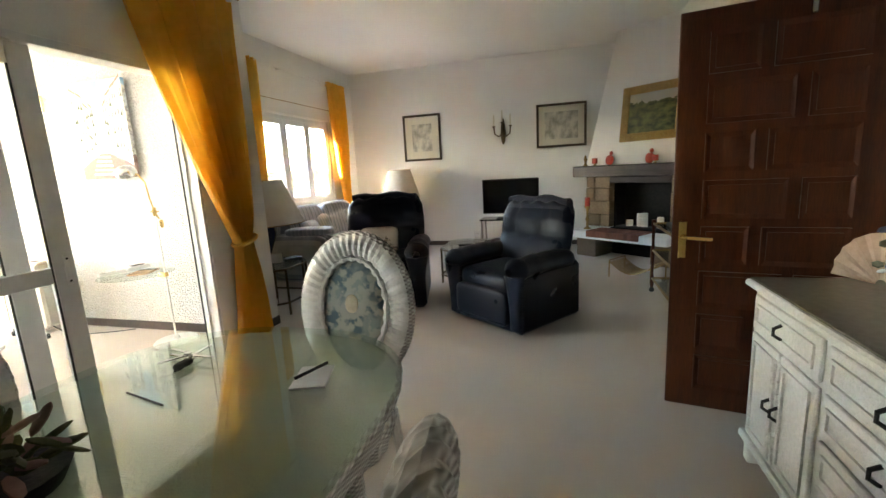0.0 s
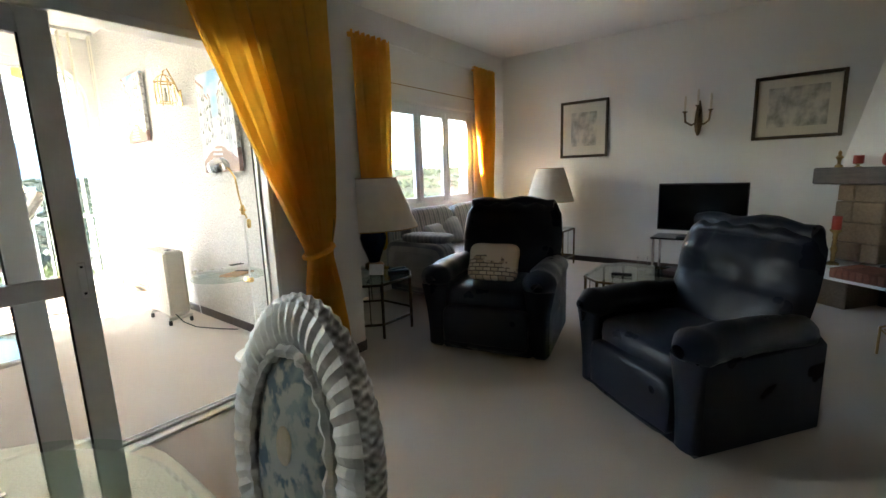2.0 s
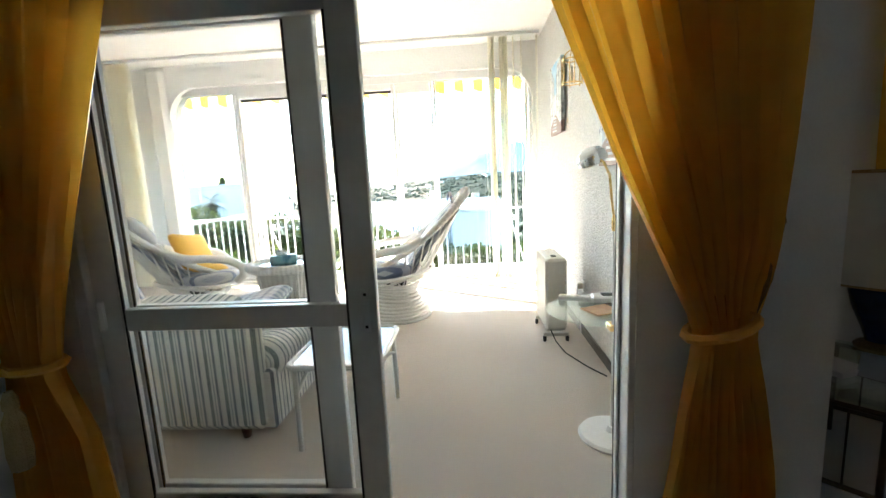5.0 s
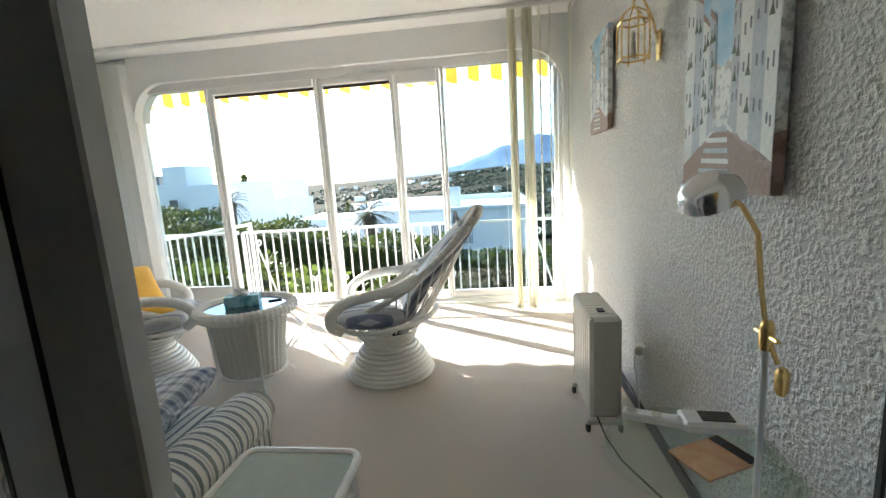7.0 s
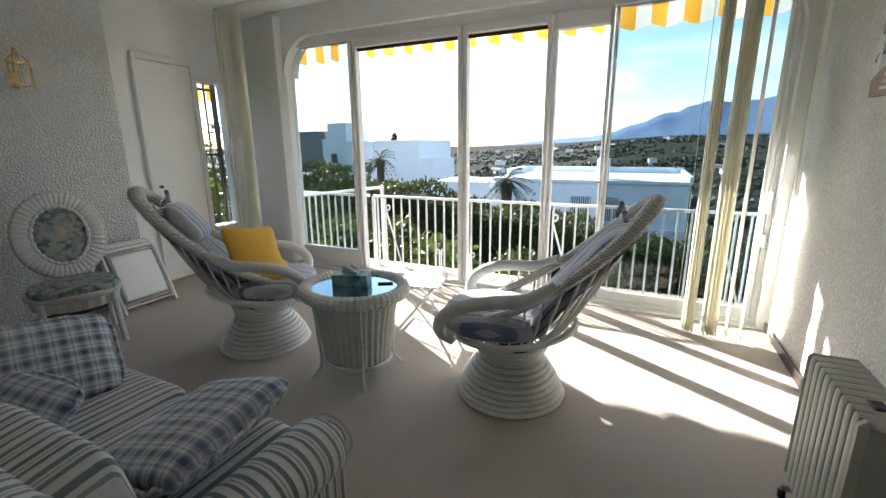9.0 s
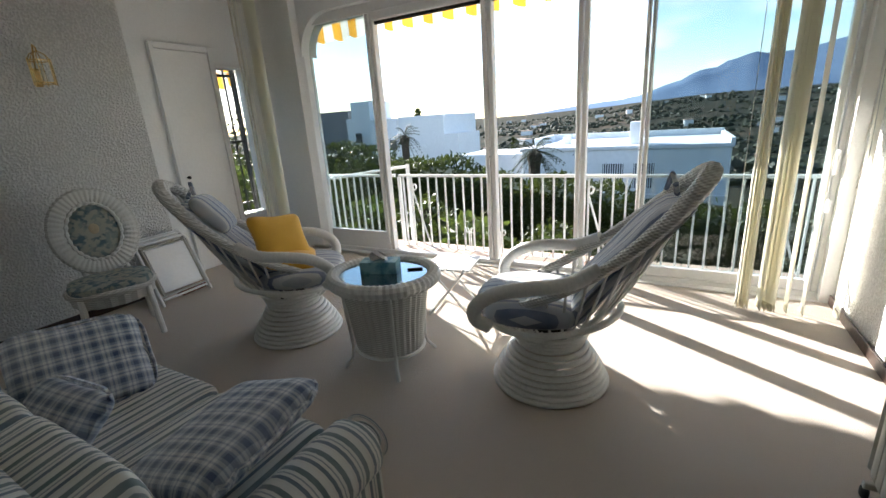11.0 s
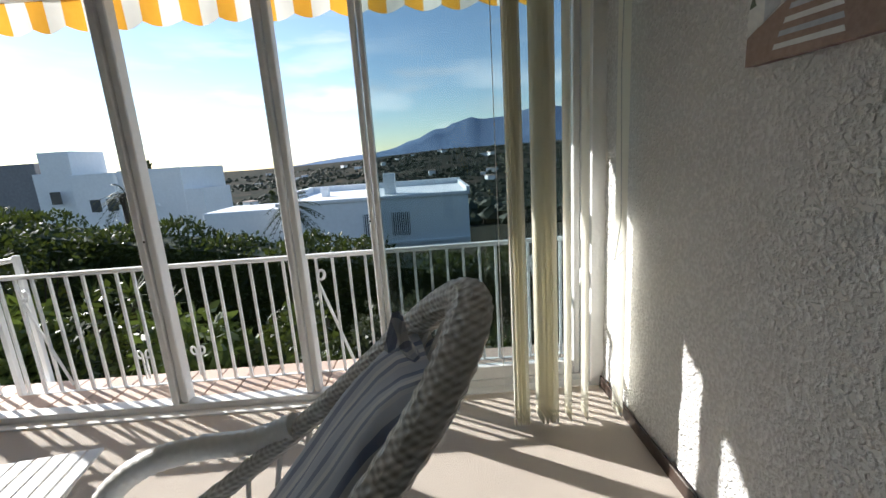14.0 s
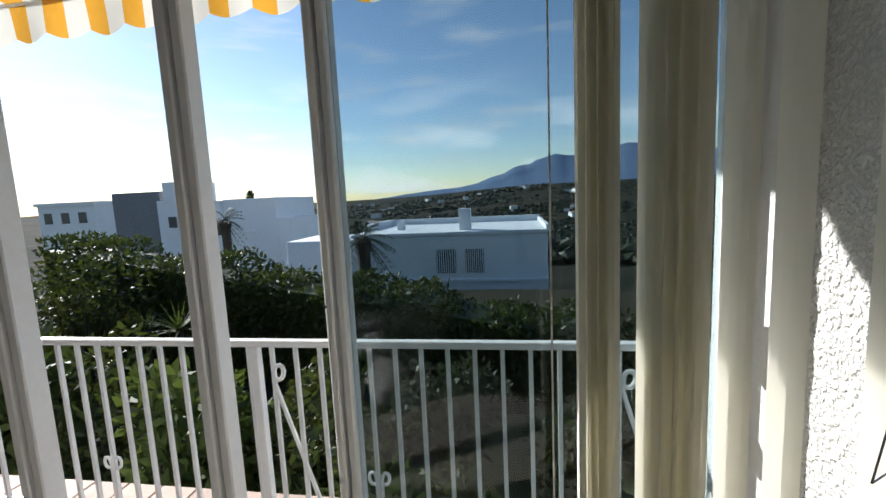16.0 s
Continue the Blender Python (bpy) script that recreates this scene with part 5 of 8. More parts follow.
# whitewashed sideboard with glass top
M_WASH = stuff("whitewashed_wood", (0.62, 0.61, 0.56), (0.76, 0.74, 0.69), 0.6, 70, 6, 0.5, 0.004)
M_GREYTOP = stuff("grey_green_top", (0.17, 0.165, 0.13), (0.21, 0.205, 0.165), 0.16, 40, 3, 0.02)
sb = thing("sideboard", pose(0.66, 0.95, 0), "whitewashed carved sideboard with drawers and a glass top", "sideboard")
part("carcass", Geo().box(0.03, 0.58, -0.80, 0.80, 0.12, 0.76, 0.006), M_WASH, sb)
part("top", Geo().box(0.0, 0.60, -0.84, 0.84, 0.76, 0.787, 0.008), M_WASH, sb)
part("glass_sheet", Geo().box(0.012, 0.60, -0.825, 0.825, 0.789, 0.797, 0.003), M_GREYTOP, sb, "dark green glass sheet")
part("plinth", Geo().box(0.01, 0.58, -0.82, 0.82, 0.09, 0.125, 0.006), M_WASH, sb)
for x in (0.05, 0.54):
    for y in (-0.77, 0.77):
        part("foot", Geo().box(x - 0.025, x + 0.025, y - 0.025, y + 0.025, 0, 0.09, 0.006), M_WASH, sb)


def front(name, y0, y1, z0, z1, handle):
    p = part(name, Geo().box(0.016, 0.03, y0, y1, z0, z1, 0.004), M_WASH, sb)
    part("moulding", Geo().box(0.008, 0.016, y0 + 0.03, y1 - 0.03, z0 + 0.03, z0 + 0.042).box(0.008, 0.016, y0 + 0.03, y1 - 0.03, z1 - 0.042, z1 - 0.03).box(0.008, 0.016, y0 + 0.03, y0 + 0.042, z0 + 0.042, z1 - 0.042).box(0.008, 0.016, y1 - 0.042, y1 - 0.03, z0 + 0.042, z1 - 0.042), M_WASH, p)
    yh, zh = handle
    part("handle", Geo().tube([(0.012, yh, zh + 0.028), (-0.012, yh + 0.004, zh + 0.012), (-0.012, yh + 0.004, zh - 0.012), (0.012, yh, zh - 0.028)], 0.006, 6), M_IRON, p, "dark drop handle")
    return p


front("drawer", 0.30, 0.77, 0.60, 0.74, (0.53, 0.67))
front("cabinet_door", 0.54, 0.77, 0.14, 0.585, (0.565, 0.37))
front("cabinet_door", 0.30, 0.53, 0.14, 0.585, (0.505, 0.37))
for k in range(4):
    front("drawer", -0.27, 0.27, 0.14 + 0.152 * k, 0.28 + 0.152 * k, (0.0, 0.21 + 0.152 * k))
front("cabinet_door", -0.77, -0.30, 0.14, 0.74, (-0.34, 0.45))
for y in (0.52, 0.555):
    part("rope_moulding", Geo().tube([(0.012, y + 0.004 * (k % 2), 0.16 + 0.012 * k) for k in range(34)], lambda t: 0.007 + 0.003 * math.sin(t * 150), 6), M_WASH, sb)
vs = thing("flower_bowl", pose(1.06, 1.50, 0.80), "glass bowl of dried white and blue flowers on the sideboard", "flowers")
part("bowl", Geo().lathe([(0.05, 0), (0.06, 0.008), (0.02, 0.02), (0.09, 0.07), (0.10, 0.11), (0.094, 0.11), (0.015, 0.03)], 0, 0, 20), M_TABLEGLASS, vs, smooth=True)
random.seed(9)
for mt, cnt, lb in ((stuff("white_petals", (0.55, 0.55, 0.58), (0.7, 0.7, 0.72), 0.8), 60, "white petals"), (stuff("blue_petals", (0.10, 0.13, 0.25), (0.18, 0.2, 0.35), 0.8), 30, "dusty blue petals"), (stuff("dry_leaf", (0.07, 0.08, 0.05), (0.14, 0.13, 0.09), 0.9), 50, "dull green leaves")):
    g = Geo()
    for k in range(cnt):
        a, r, z = random.uniform(0, math.tau), random.uniform(0, 0.13), random.uniform(0.08, 0.22)
        c = Vector((r * math.cos(a), r * math.sin(a), z))
        g.pillow(c, (0.035, 0.03, 0.012), 1, 1, 4, 6, Matrix.Translation(c) @ Euler((random.uniform(-1, 1), random.uniform(-1, 1), a)).to_matrix().to_4x4() @ Matrix.Translation(-c))
    part("blooms", g, mt, vs, lb)
solid("fan_ornament", Geo().grid([[(0.0, 0.02 * math.cos(radians(a)), 0.02 * math.sin(radians(a)))] + [(0.01 * (k % 2), (0.10 + 0.0) * math.cos(radians(a)) * 1.9, 0.19 * math.sin(radians(a)))] for k, a in enumerate(range(0, 181, 9))]), stuff("peach_paper", (0.42, 0.28, 0.2), (0.5, 0.35, 0.26), 0.8), "peach folded paper fan standing behind the flowers", "fan", pose(1.04, 1.66, 0.80, 0, 0, 20))

# dining table and wicker chairs
def stadium(hx, y0, y1, r, n=12):
    pts = []
    for cx, cy, a0 in ((hx - r, y1 - r, 0), (-hx + r, y1 - r, 90), (-hx + r, y0 + r, 180), (hx - r, y0 + r, 270)):
        pts += [(p[0], p[1]) for p in arc(cx, cy, r, a0, a0 + 90, n)]
    return pts


dt = thing("dining_table", pose(-1.05, 0.3, 0), "white wicker dining table with a green glass top", "dining table")
TO = stadium(0.55, -0.95, 0.92, 0.46)
TI = stadium(0.53, -0.93, 0.90, 0.44)
part("glass_top", Geo().grid([[(x, y, 0.688) for x, y in TO], [(x, y, 0.700) for x, y in TO]], False, True).fan([(x, y, 0.700) for x, y in TO]).fan([(x, y, 0.688) for x, y in TO][::-1]), M_TABLEGLASS, dt, "thick green glass").visible_shadow = False
part("woven_top", Geo().grid([[(x, y, 0.66) for x, y in TI], [(x, y, 0.684) for x, y in TI]], False, True).fan([(x, y, 0.684) for x, y in TI]), stuff("pale_green_cane", (0.62, 0.63, 0.54), (0.70, 0.71, 0.62), 0.6, 120, 4, 0.4, 0.003), dt)
part("apron", Geo().grid([[(x * 0.97, y * 0.97, 0.66) for x, y in TI], [(x * 0.94, y * 0.94, 0.56) for x, y in TI]], False, True), M_WHITEWICK, dt)
part("rim", Geo().tube([(x, y, 0.668) for x, y in TI], 0.016, 8, True), M_WHITEWICK, dt)
for x, y in ((0.33, 0.55), (-0.33, 0.55), (0.33, -0.6), (-0.33, -0.6)):
    part("leg", Geo().lathe([(0.05, 0), (0.045, 0.1), (0.06, 0.3), (0.05, 0.66)], x, y, 14), M_WHITEWICK, dt)

M_FLORAL, _t, _p = tree("blue_floral_cloth")
_v = coords(_t)
_a = noise_fac(_t, _v, 11.0, 3.0, 0.44, 0.56)
_b = noise_fac(_t, _v, 26.0, 5.0, 0.45, 0.55)
_t.links.new(mixed(_t, _b, mixed(_t, _a, (0.11, 0.17, 0.20), (0.28, 0.33, 0.31)), (0.42, 0.42, 0.36)), _p.inputs["Base Color"])
_p.inputs["Roughness"].default_value = 0.9
M_FLORAL2 = stuff("cream_flower", (0.50, 0.42, 0.28), (0.6, 0.5, 0.36), 0.9)


def wicker_chair(m, label):
    """Dining chair with an oval medallion back; it faces -y."""
    e = thing("wicker_dining_chair", m, label, "chair", "wicker dining chairs")
    part("seat", Geo().pillow((0, 0, 0.42), (0.50, 0.48, 0.07), 0.4, 0.7, 8, 28), M_FLORAL, e, "blue floral seat pad", True)
    part("seat_frame", Geo().tube([(0.25 * math.cos(k * math.tau / 28), 0.24 * math.sin(k * math.tau / 28), 0.39) for k in range(28)], 0.026, 8, True), M_WHITEWICK, e)
    part("skirt", Geo().lathe([(0.235, 0.30), (0.25, 0.39)], 0, 0, 40, 0.04), M_WHITEWICK, e)
    for x in (-0.19, 0.19):
        for y in (-0.17, 0.19):
            part("leg", Geo().tube([(x * 1.1, y * 1.15, 0), (x, y, 0.37)], 0.02, 8), M_WHITECANE, e)
    tilt = Matrix.Translation((0, 0.23, 0.42)) @ pose(0, 0, 0, -9)
    C, A, B = Vector((0, 0, 0.33)), 0.225, 0.275
    rows = []
    N = 96
    for i in range(N):
        a = i / N * math.tau
        c, s = math.cos(a), math.sin(a)
        ring = []
        for k in range(16):
            b = k / 16 * math.tau
            th = 0.033 * ((1.0 if i % 2 else 0.85) if k >= 8 else (1.0 if (i + k) % 2 else 0.80))
            r_off = 0.060 * math.cos(b) * (1.0 if (i + k) % 2 else 0.93)
            ring.append(tuple(C + Vector(((A - 0.01 + r_off) * c, th * math.sin(b), (B - 0.01 + r_off) * s))))
        rows.append(ring)
    part("rim_front", Geo().grid([r[9:15] for r in rows], True).moved(tilt), M_WHITECANE, e, "ribbed white wicker rim")
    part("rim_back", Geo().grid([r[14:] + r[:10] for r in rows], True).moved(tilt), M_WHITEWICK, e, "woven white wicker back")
    part("inner_braid", Geo().tube([tuple(C + Vector((0.158 * math.cos(k * math.tau / 96), -0.022, 0.208 * math.sin(k * math.tau / 96)))) for k in range(96)], lambda t: 0.012 + 0.004 * math.sin(t * 96 * 1.6), 6, True).moved(tilt), M_WHITECANE, e)
    part("medallion", Geo().pillow(C, (0.31, 0.06, 0.41), 0.8, 0.9, 16, 32).moved(tilt), M_FLORAL, e, "blue floral upholstered medallion", True)
    part("medallion_flower", Geo().pillow(C + Vector((0, -0.026, 0.02)), (0.07, 0.016, 0.085), 0.9, 1, 8, 16).moved(tilt), M_FLORAL2, e, "cream flower motif", True)
    part("back_panel", Geo().pillow(C + Vector((0, 0.025, 0)), (0.40, 0.03, 0.50), 0.6, 1, 10, 32).moved(tilt), M_WHITEWICK, e)
    for x in (-0.12, 0.12):
        part("back_post", Geo().tube([(x, 0.02, -0.06), (x * 1.1, 0.0, 0.14)], 0.018, 8).moved(tilt), M_WHITECANE, e)
    return e


ch = wicker_chair(pose(-0.925, 1.075, 0, 0, 0, -5), "white wicker dining chair, oval floral back, at the table end")
o = copy_thing(ch, EAST @ pose(-0.50, 0.04, 0, 0, 0, -82))
tagged(o, "white wicker dining chair pushed under the table side")
o = copy_thing(ch, EAST @ pose(-1.36, 0.36, 0, 0, 0, 95))
tagged(o, "white wicker dining chair on the sliding door side")
o = copy_thing(ch, pose(-4.46, -2.34, 0, 0, 0, 160) @ Matrix.Scale(1.12, 4))
tagged(o, "white wicker dining chair standing against the sunroom wall")

# on the dining table
bk = thing("notepad", pose(-0.785, 0.84, 0.7015, 0, 0, 18), "small white notepad with a pen on the glass table", "notepad")
part("pad", Geo().box(-0.052, 0.052, -0.07, 0.07, 0, 0.006, 0.001), M_WHITEPAINT, bk)
solid("pen", Geo().tube([(-0.06, 0, 0), (0.06, 0, 0)], 0.005, 8), M_BLACK, "black pen lying on the notepad", "pen", pose(-0.80, 0.86, 0.715, 0, 0, 70))
solid("pencil", Geo().tube([(-0.09, 0, 0), (0.09, 0, 0)], 0.003, 6), M_IRON, "thin dark pencil lying on the glass", "pencil", pose(-1.2, 0.64, 0.704, 0, 0, -12))
ks = thing("key_bunch", pose(-1.28, 0.88, 0.702), "bunch of keys with a black leather fob", "keys")
random.seed(6)
for k in range(7):
    a = random.uniform(0, 6.28)
    part("key", Geo().box(0.02, 0.095, -0.006, 0.006, 0, 0.003).lathe([(0.013, 0), (0.013, 0.003)], 0.01, 0, 12).moved(pose(0, 0, 0.002 + 0.004 * k, 0, 0, math.degrees(a))), M_CHROME, ks)
part("ring", Geo().tube([(0.018 * math.cos(k * math.tau / 16), 0.018 * math.sin(k * math.tau / 16), 0.012) for k in range(16)], 0.002, 5, True), M_CHROME, ks)
part("fob", Geo().pillow((0.02, -0.05, 0.012), (0.032, 0.07, 0.02), 0.6, 0.7, 8, 14), M_BLACK, ks, "black fob", True)
fl = thing("flower_arrangement", pose(-1.10, 0.27, 0.70), "dark green and pink dried flower arrangement in a bowl", "flowers")
part("bowl", Geo().lathe([(0.05, 0), (0.09, 0.02), (0.11, 0.06), (0.10, 0.06)], 0, 0, 20), M_IRON, fl, smooth=True)
random.seed(21)
for mt, cnt, lb in ((stuff("olive_leaf", (0.05, 0.06, 0.015), (0.11, 0.10, 0.03), 0.8), 40, "olive leaves"), (stuff("faded_pink", (0.22, 0.12, 0.10), (0.32, 0.19, 0.16), 0.8), 16, "faded pink petals")):
    g = Geo()
    for k in range(cnt):
        a, r, z = random.uniform(0, math.tau), random.uniform(0.02, 0.11), random.uniform(0.05, 0.14)
        c = Vector((r * math.cos(a), r * math.sin(a), z))
        g.pillow(c, (0.08, 0.03, 0.012), 1, 1, 5, 8, Matrix.Translation(c) @ Euler((random.uniform(-0.8, 0.8), random.uniform(-0.8, 0.8), a)).to_matrix().to_4x4() @ Matrix.Translation(-c))
    part("foliage", g, mt, fl, lb, True)

# ---- sunroom ----
ROOM = Matrix()
M_STRIPE = fabric("blue_green_striped_cloth", [(0.0, (0.70, 0.69, 0.63)), (0.20, (0.13, 0.17, 0.165)), (0.42, (0.66, 0.65, 0.59)), (0.54, (0.28, 0.31, 0.31)), (0.60, (0.68, 0.66, 0.60)), (0.72, (0.12, 0.15, 0.18)), (0.88, (0.66, 0.64, 0.58))], 1, 0.085)
M_STRIPEX = fabric("blue_green_striped_cloth_across", [(0.0, (0.70, 0.69, 0.63)), (0.20, (0.13, 0.17, 0.165)), (0.42, (0.66, 0.65, 0.59)), (0.54, (0.28, 0.31, 0.31)), (0.60, (0.68, 0.66, 0.60)), (0.72, (0.12, 0.15, 0.18)), (0.88, (0.66, 0.64, 0.58))], 0, 0.085)
M_PLAID = fabric("blue_check_cloth", [(0.0, (0.06, 0.09, 0.17)), (0.30, (0.36, 0.40, 0.46)), (0.46, (0.72, 0.72, 0.70)), (0.62, (0.30, 0.34, 0.42)), (0.72, (0.72, 0.72, 0.70)), (0.88, (0.28, 0.32, 0.40))], 0, 0.062, True)

ls = thing("striped_sofa", pose(-3.48, -0.14, 0), "two-seat sofa in blue-green striped cloth, back to the glass door", "sofa")
part("base", Geo().box(-0.44, 0.42, -0.72, 0.72, 0.06, 0.30, 0.03), M_STRIPE, ls)
for k in (-1, 1):
    part("seat_cushion", Geo().pillow((-0.08, k * 0.325, 0.37), (0.68, 0.66, 0.18), 0.35, 0.22, 12, 36), M_STRIPE, ls, smooth=True)
    part("piping", Geo().tube([(-0.08 + 0.335 * math.copysign(abs(math.cos(a * math.tau / 48)) ** 0.25, math.cos(a * math.tau / 48)), k * 0.325 + 0.325 * math.copysign(abs(math.sin(a * math.tau / 48)) ** 0.25, math.sin(a * math.tau / 48)), 0.42) for a in range(48)], 0.007, 5, True), M_STRIPE, ls)
    part("back_cushion", Geo().pillow((0, 0, 0), (0.20, 0.66, 0.40), 0.35, 0.3, 14, 32, Matrix.Translation((0.25, k * 0.325, 0.56)) @ pose(0, 0, 0, 0, 10, 0)), M_STRIPE, ls, smooth=True)
    g, rows = Geo(), []
    for i in range(15):
        t = i / 14
        x = 0.40 - 0.86 * t
        q = 1.0 if 0 < i < 14 else 0.5
        rows.append([(x, k * 0.77 + 0.125 * q * math.cos(a * math.tau / 20), 0.42 - 0.02 * t + 0.115 * q * math.sin(a * math.tau / 20)) for a in range(20)])
    part("arm_roll", g.grid(rows, False, True).fan(rows[0]).fan(rows[-1]), M_STRIPEX, ls, smooth=True)
    part("arm_side", Geo().box(-0.44, 0.42, k * 0.76 - 0.10, k * 0.76 + 0.10, 0.06, 0.40, 0.02), M_STRIPEX, ls)
    for i in range(3):
        part("arm_scroll", Geo().tube([(-0.462 - 0.003 * i, k * 0.77 + (0.095 - 0.032 * i) * math.cos(a * math.tau / 20), 0.40 + (0.088 - 0.03 * i) * math.sin(a * math.tau / 20)) for a in range(20)], 0.006, 5, True), M_STRIPEX, ls)
part("back", Geo().box(0.34, 0.46, -0.82, 0.82, 0.06, 0.70, 0.05), M_STRIPE, ls)
part("back_roll", Geo().tube([(0.39, -0.80, 0.68), (0.39, 0.0, 0.70), (0.39, 0.80, 0.68)], 0.075, 14), M_STRIPE, ls, smooth=True)
for x in (-0.38, 0.38):
    for y in (-0.66, 0.66):
        part("foot", Geo().lathe([(0.02, 0), (0.03, 0.06)], x, y, 10), M_WOODDOOR, ls)
for x, y, z, rx, ry, rz, s, lb in ((-3.60, 0.34, 0.575, 14, 4, 6, 0.58, "blue check cushion leaning on the sofa arm"), (-3.58, -0.60, 0.62, -50, -6, -14, 0.52, "blue check cushion leaning on the other sofa arm"), (-3.36, -0.30, 0.57, 40, 0, 96, 0.42, "small blue check cushion against the sofa back")):
    o = thing("check_cushion", pose(x, y, z, rx, ry, rz), lb, "cushion", "check cushions")
    part("cover", Geo().pillow((0, 0, 0), (s, s * 0.8, 0.15), 0.8, 0.36, 14, 32, None, 0.12), M_PLAID, o, smooth=True)
    part("frill", Geo().tube([(s * 0.485 * math.copysign(abs(math.cos(a * math.tau / 64)) ** 0.42, math.cos(a * math.tau / 64)), s * 0.39 * math.copysign(abs(math.sin(a * math.tau / 64)) ** 0.42, math.sin(a * math.tau / 64)), 0.008 * math.sin(a * 1.9)) for a in range(64)], 0.008, 5, True), M_PLAID, o)

# low cane coffee table
ct = thing("cane_coffee_table", pose(-3.24, 1.08, 0), "low white cane coffee table with a frosted glass top", "coffee table")
CO = stadium(0.29, -0.23, 0.23, 0.05, 5)
part("glass_top", Geo().grid([[(x * 0.94, y * 0.93, 0.452) for x, y in CO], [(x * 0.94, y * 0.93, 0.46) for x, y in CO]], False, True).fan([(x * 0.94, y * 0.93, 0.46) for x, y in CO]), stuff("frosted_glass_green", (0.36, 0.43, 0.38), (0.42, 0.48, 0.43), 0.12, 30, 3, 0.02), ct, "pale green glass")
part("rim", Geo().tube([(x, y, 0.455) for x, y in CO], 0.016, 8, True), M_WHITECANE, ct)
for x in (-0.26, 0.26):
    for y in (-0.20, 0.20):
        part("leg", Geo().tube([(x * 1.02, y * 1.02, 0), (x, y, 0.45)], 0.015, 8), M_WHITECANE, ct)
for y in (-0.20, 0.20):
    part("stretcher", Geo().tube([(-0.26 + 0.52 * i / 8, y, 0.30 + 0.07 * math.sin(math.pi * i / 8)) for i in range(9)], 0.010, 6), M_WHITECANE, ct)

# swivel chairs of white cane
M_BLUECUSH = fabric("blue_striped_cushion", [(0.0, (0.42, 0.45, 0.50)), (0.25, (0.13, 0.16, 0.25)), (0.42, (0.45, 0.47, 0.50)), (0.6, (0.60, 0.60, 0.58)), (0.75, (0.20, 0.23, 0.32)), (0.88, (0.5, 0.51, 0.52))], 0, 0.13)


def smooth_line(pts, n):
    """Points along a rounded curve through the given ones."""
    p = [Vector(q) for q in pts]
    p = [2 * p[0] - p[1]] + p + [2 * p[-1] - p[-2]]
    out = []
    for a, b, c, d in zip(p, p[1:], p[2:], p[3:]):
        for k in range(n):
            t = k / n
            out.append(0.5 * (2 * b + (c - a) * t + (2 * a - 5 * b + 4 * c - d) * t * t + (3 * b - a - 3 * c + d) * t ** 3))
    return out + [p[-2]]


def bowl_point(t, s):
    """Rim of the leaning oval shell; t runs round it. s draws it in towards the seat."""
    a = t * math.tau
    x, v = 0.295 * math.sin(a), -math.cos(a)
    y, z = 0.17 + 0.54 * v, 0.845 + 0.375 * v
    dip = 0.10 * (1 - v * v)
    p = Vector((x, y + 0.02 + dip * 0.2, z - dip))
    q = Vector((0.17 * math.sin(a), 0.10 + 0.16 * v, 0.36 + 0.03 * v))
    sag = 0.12 * math.sin(math.pi * min(s, 1.0))
    r = p.lerp(q, s)
    return r + Vector((0, 0.0, -sag * (0.7 - 0.3 * v)))


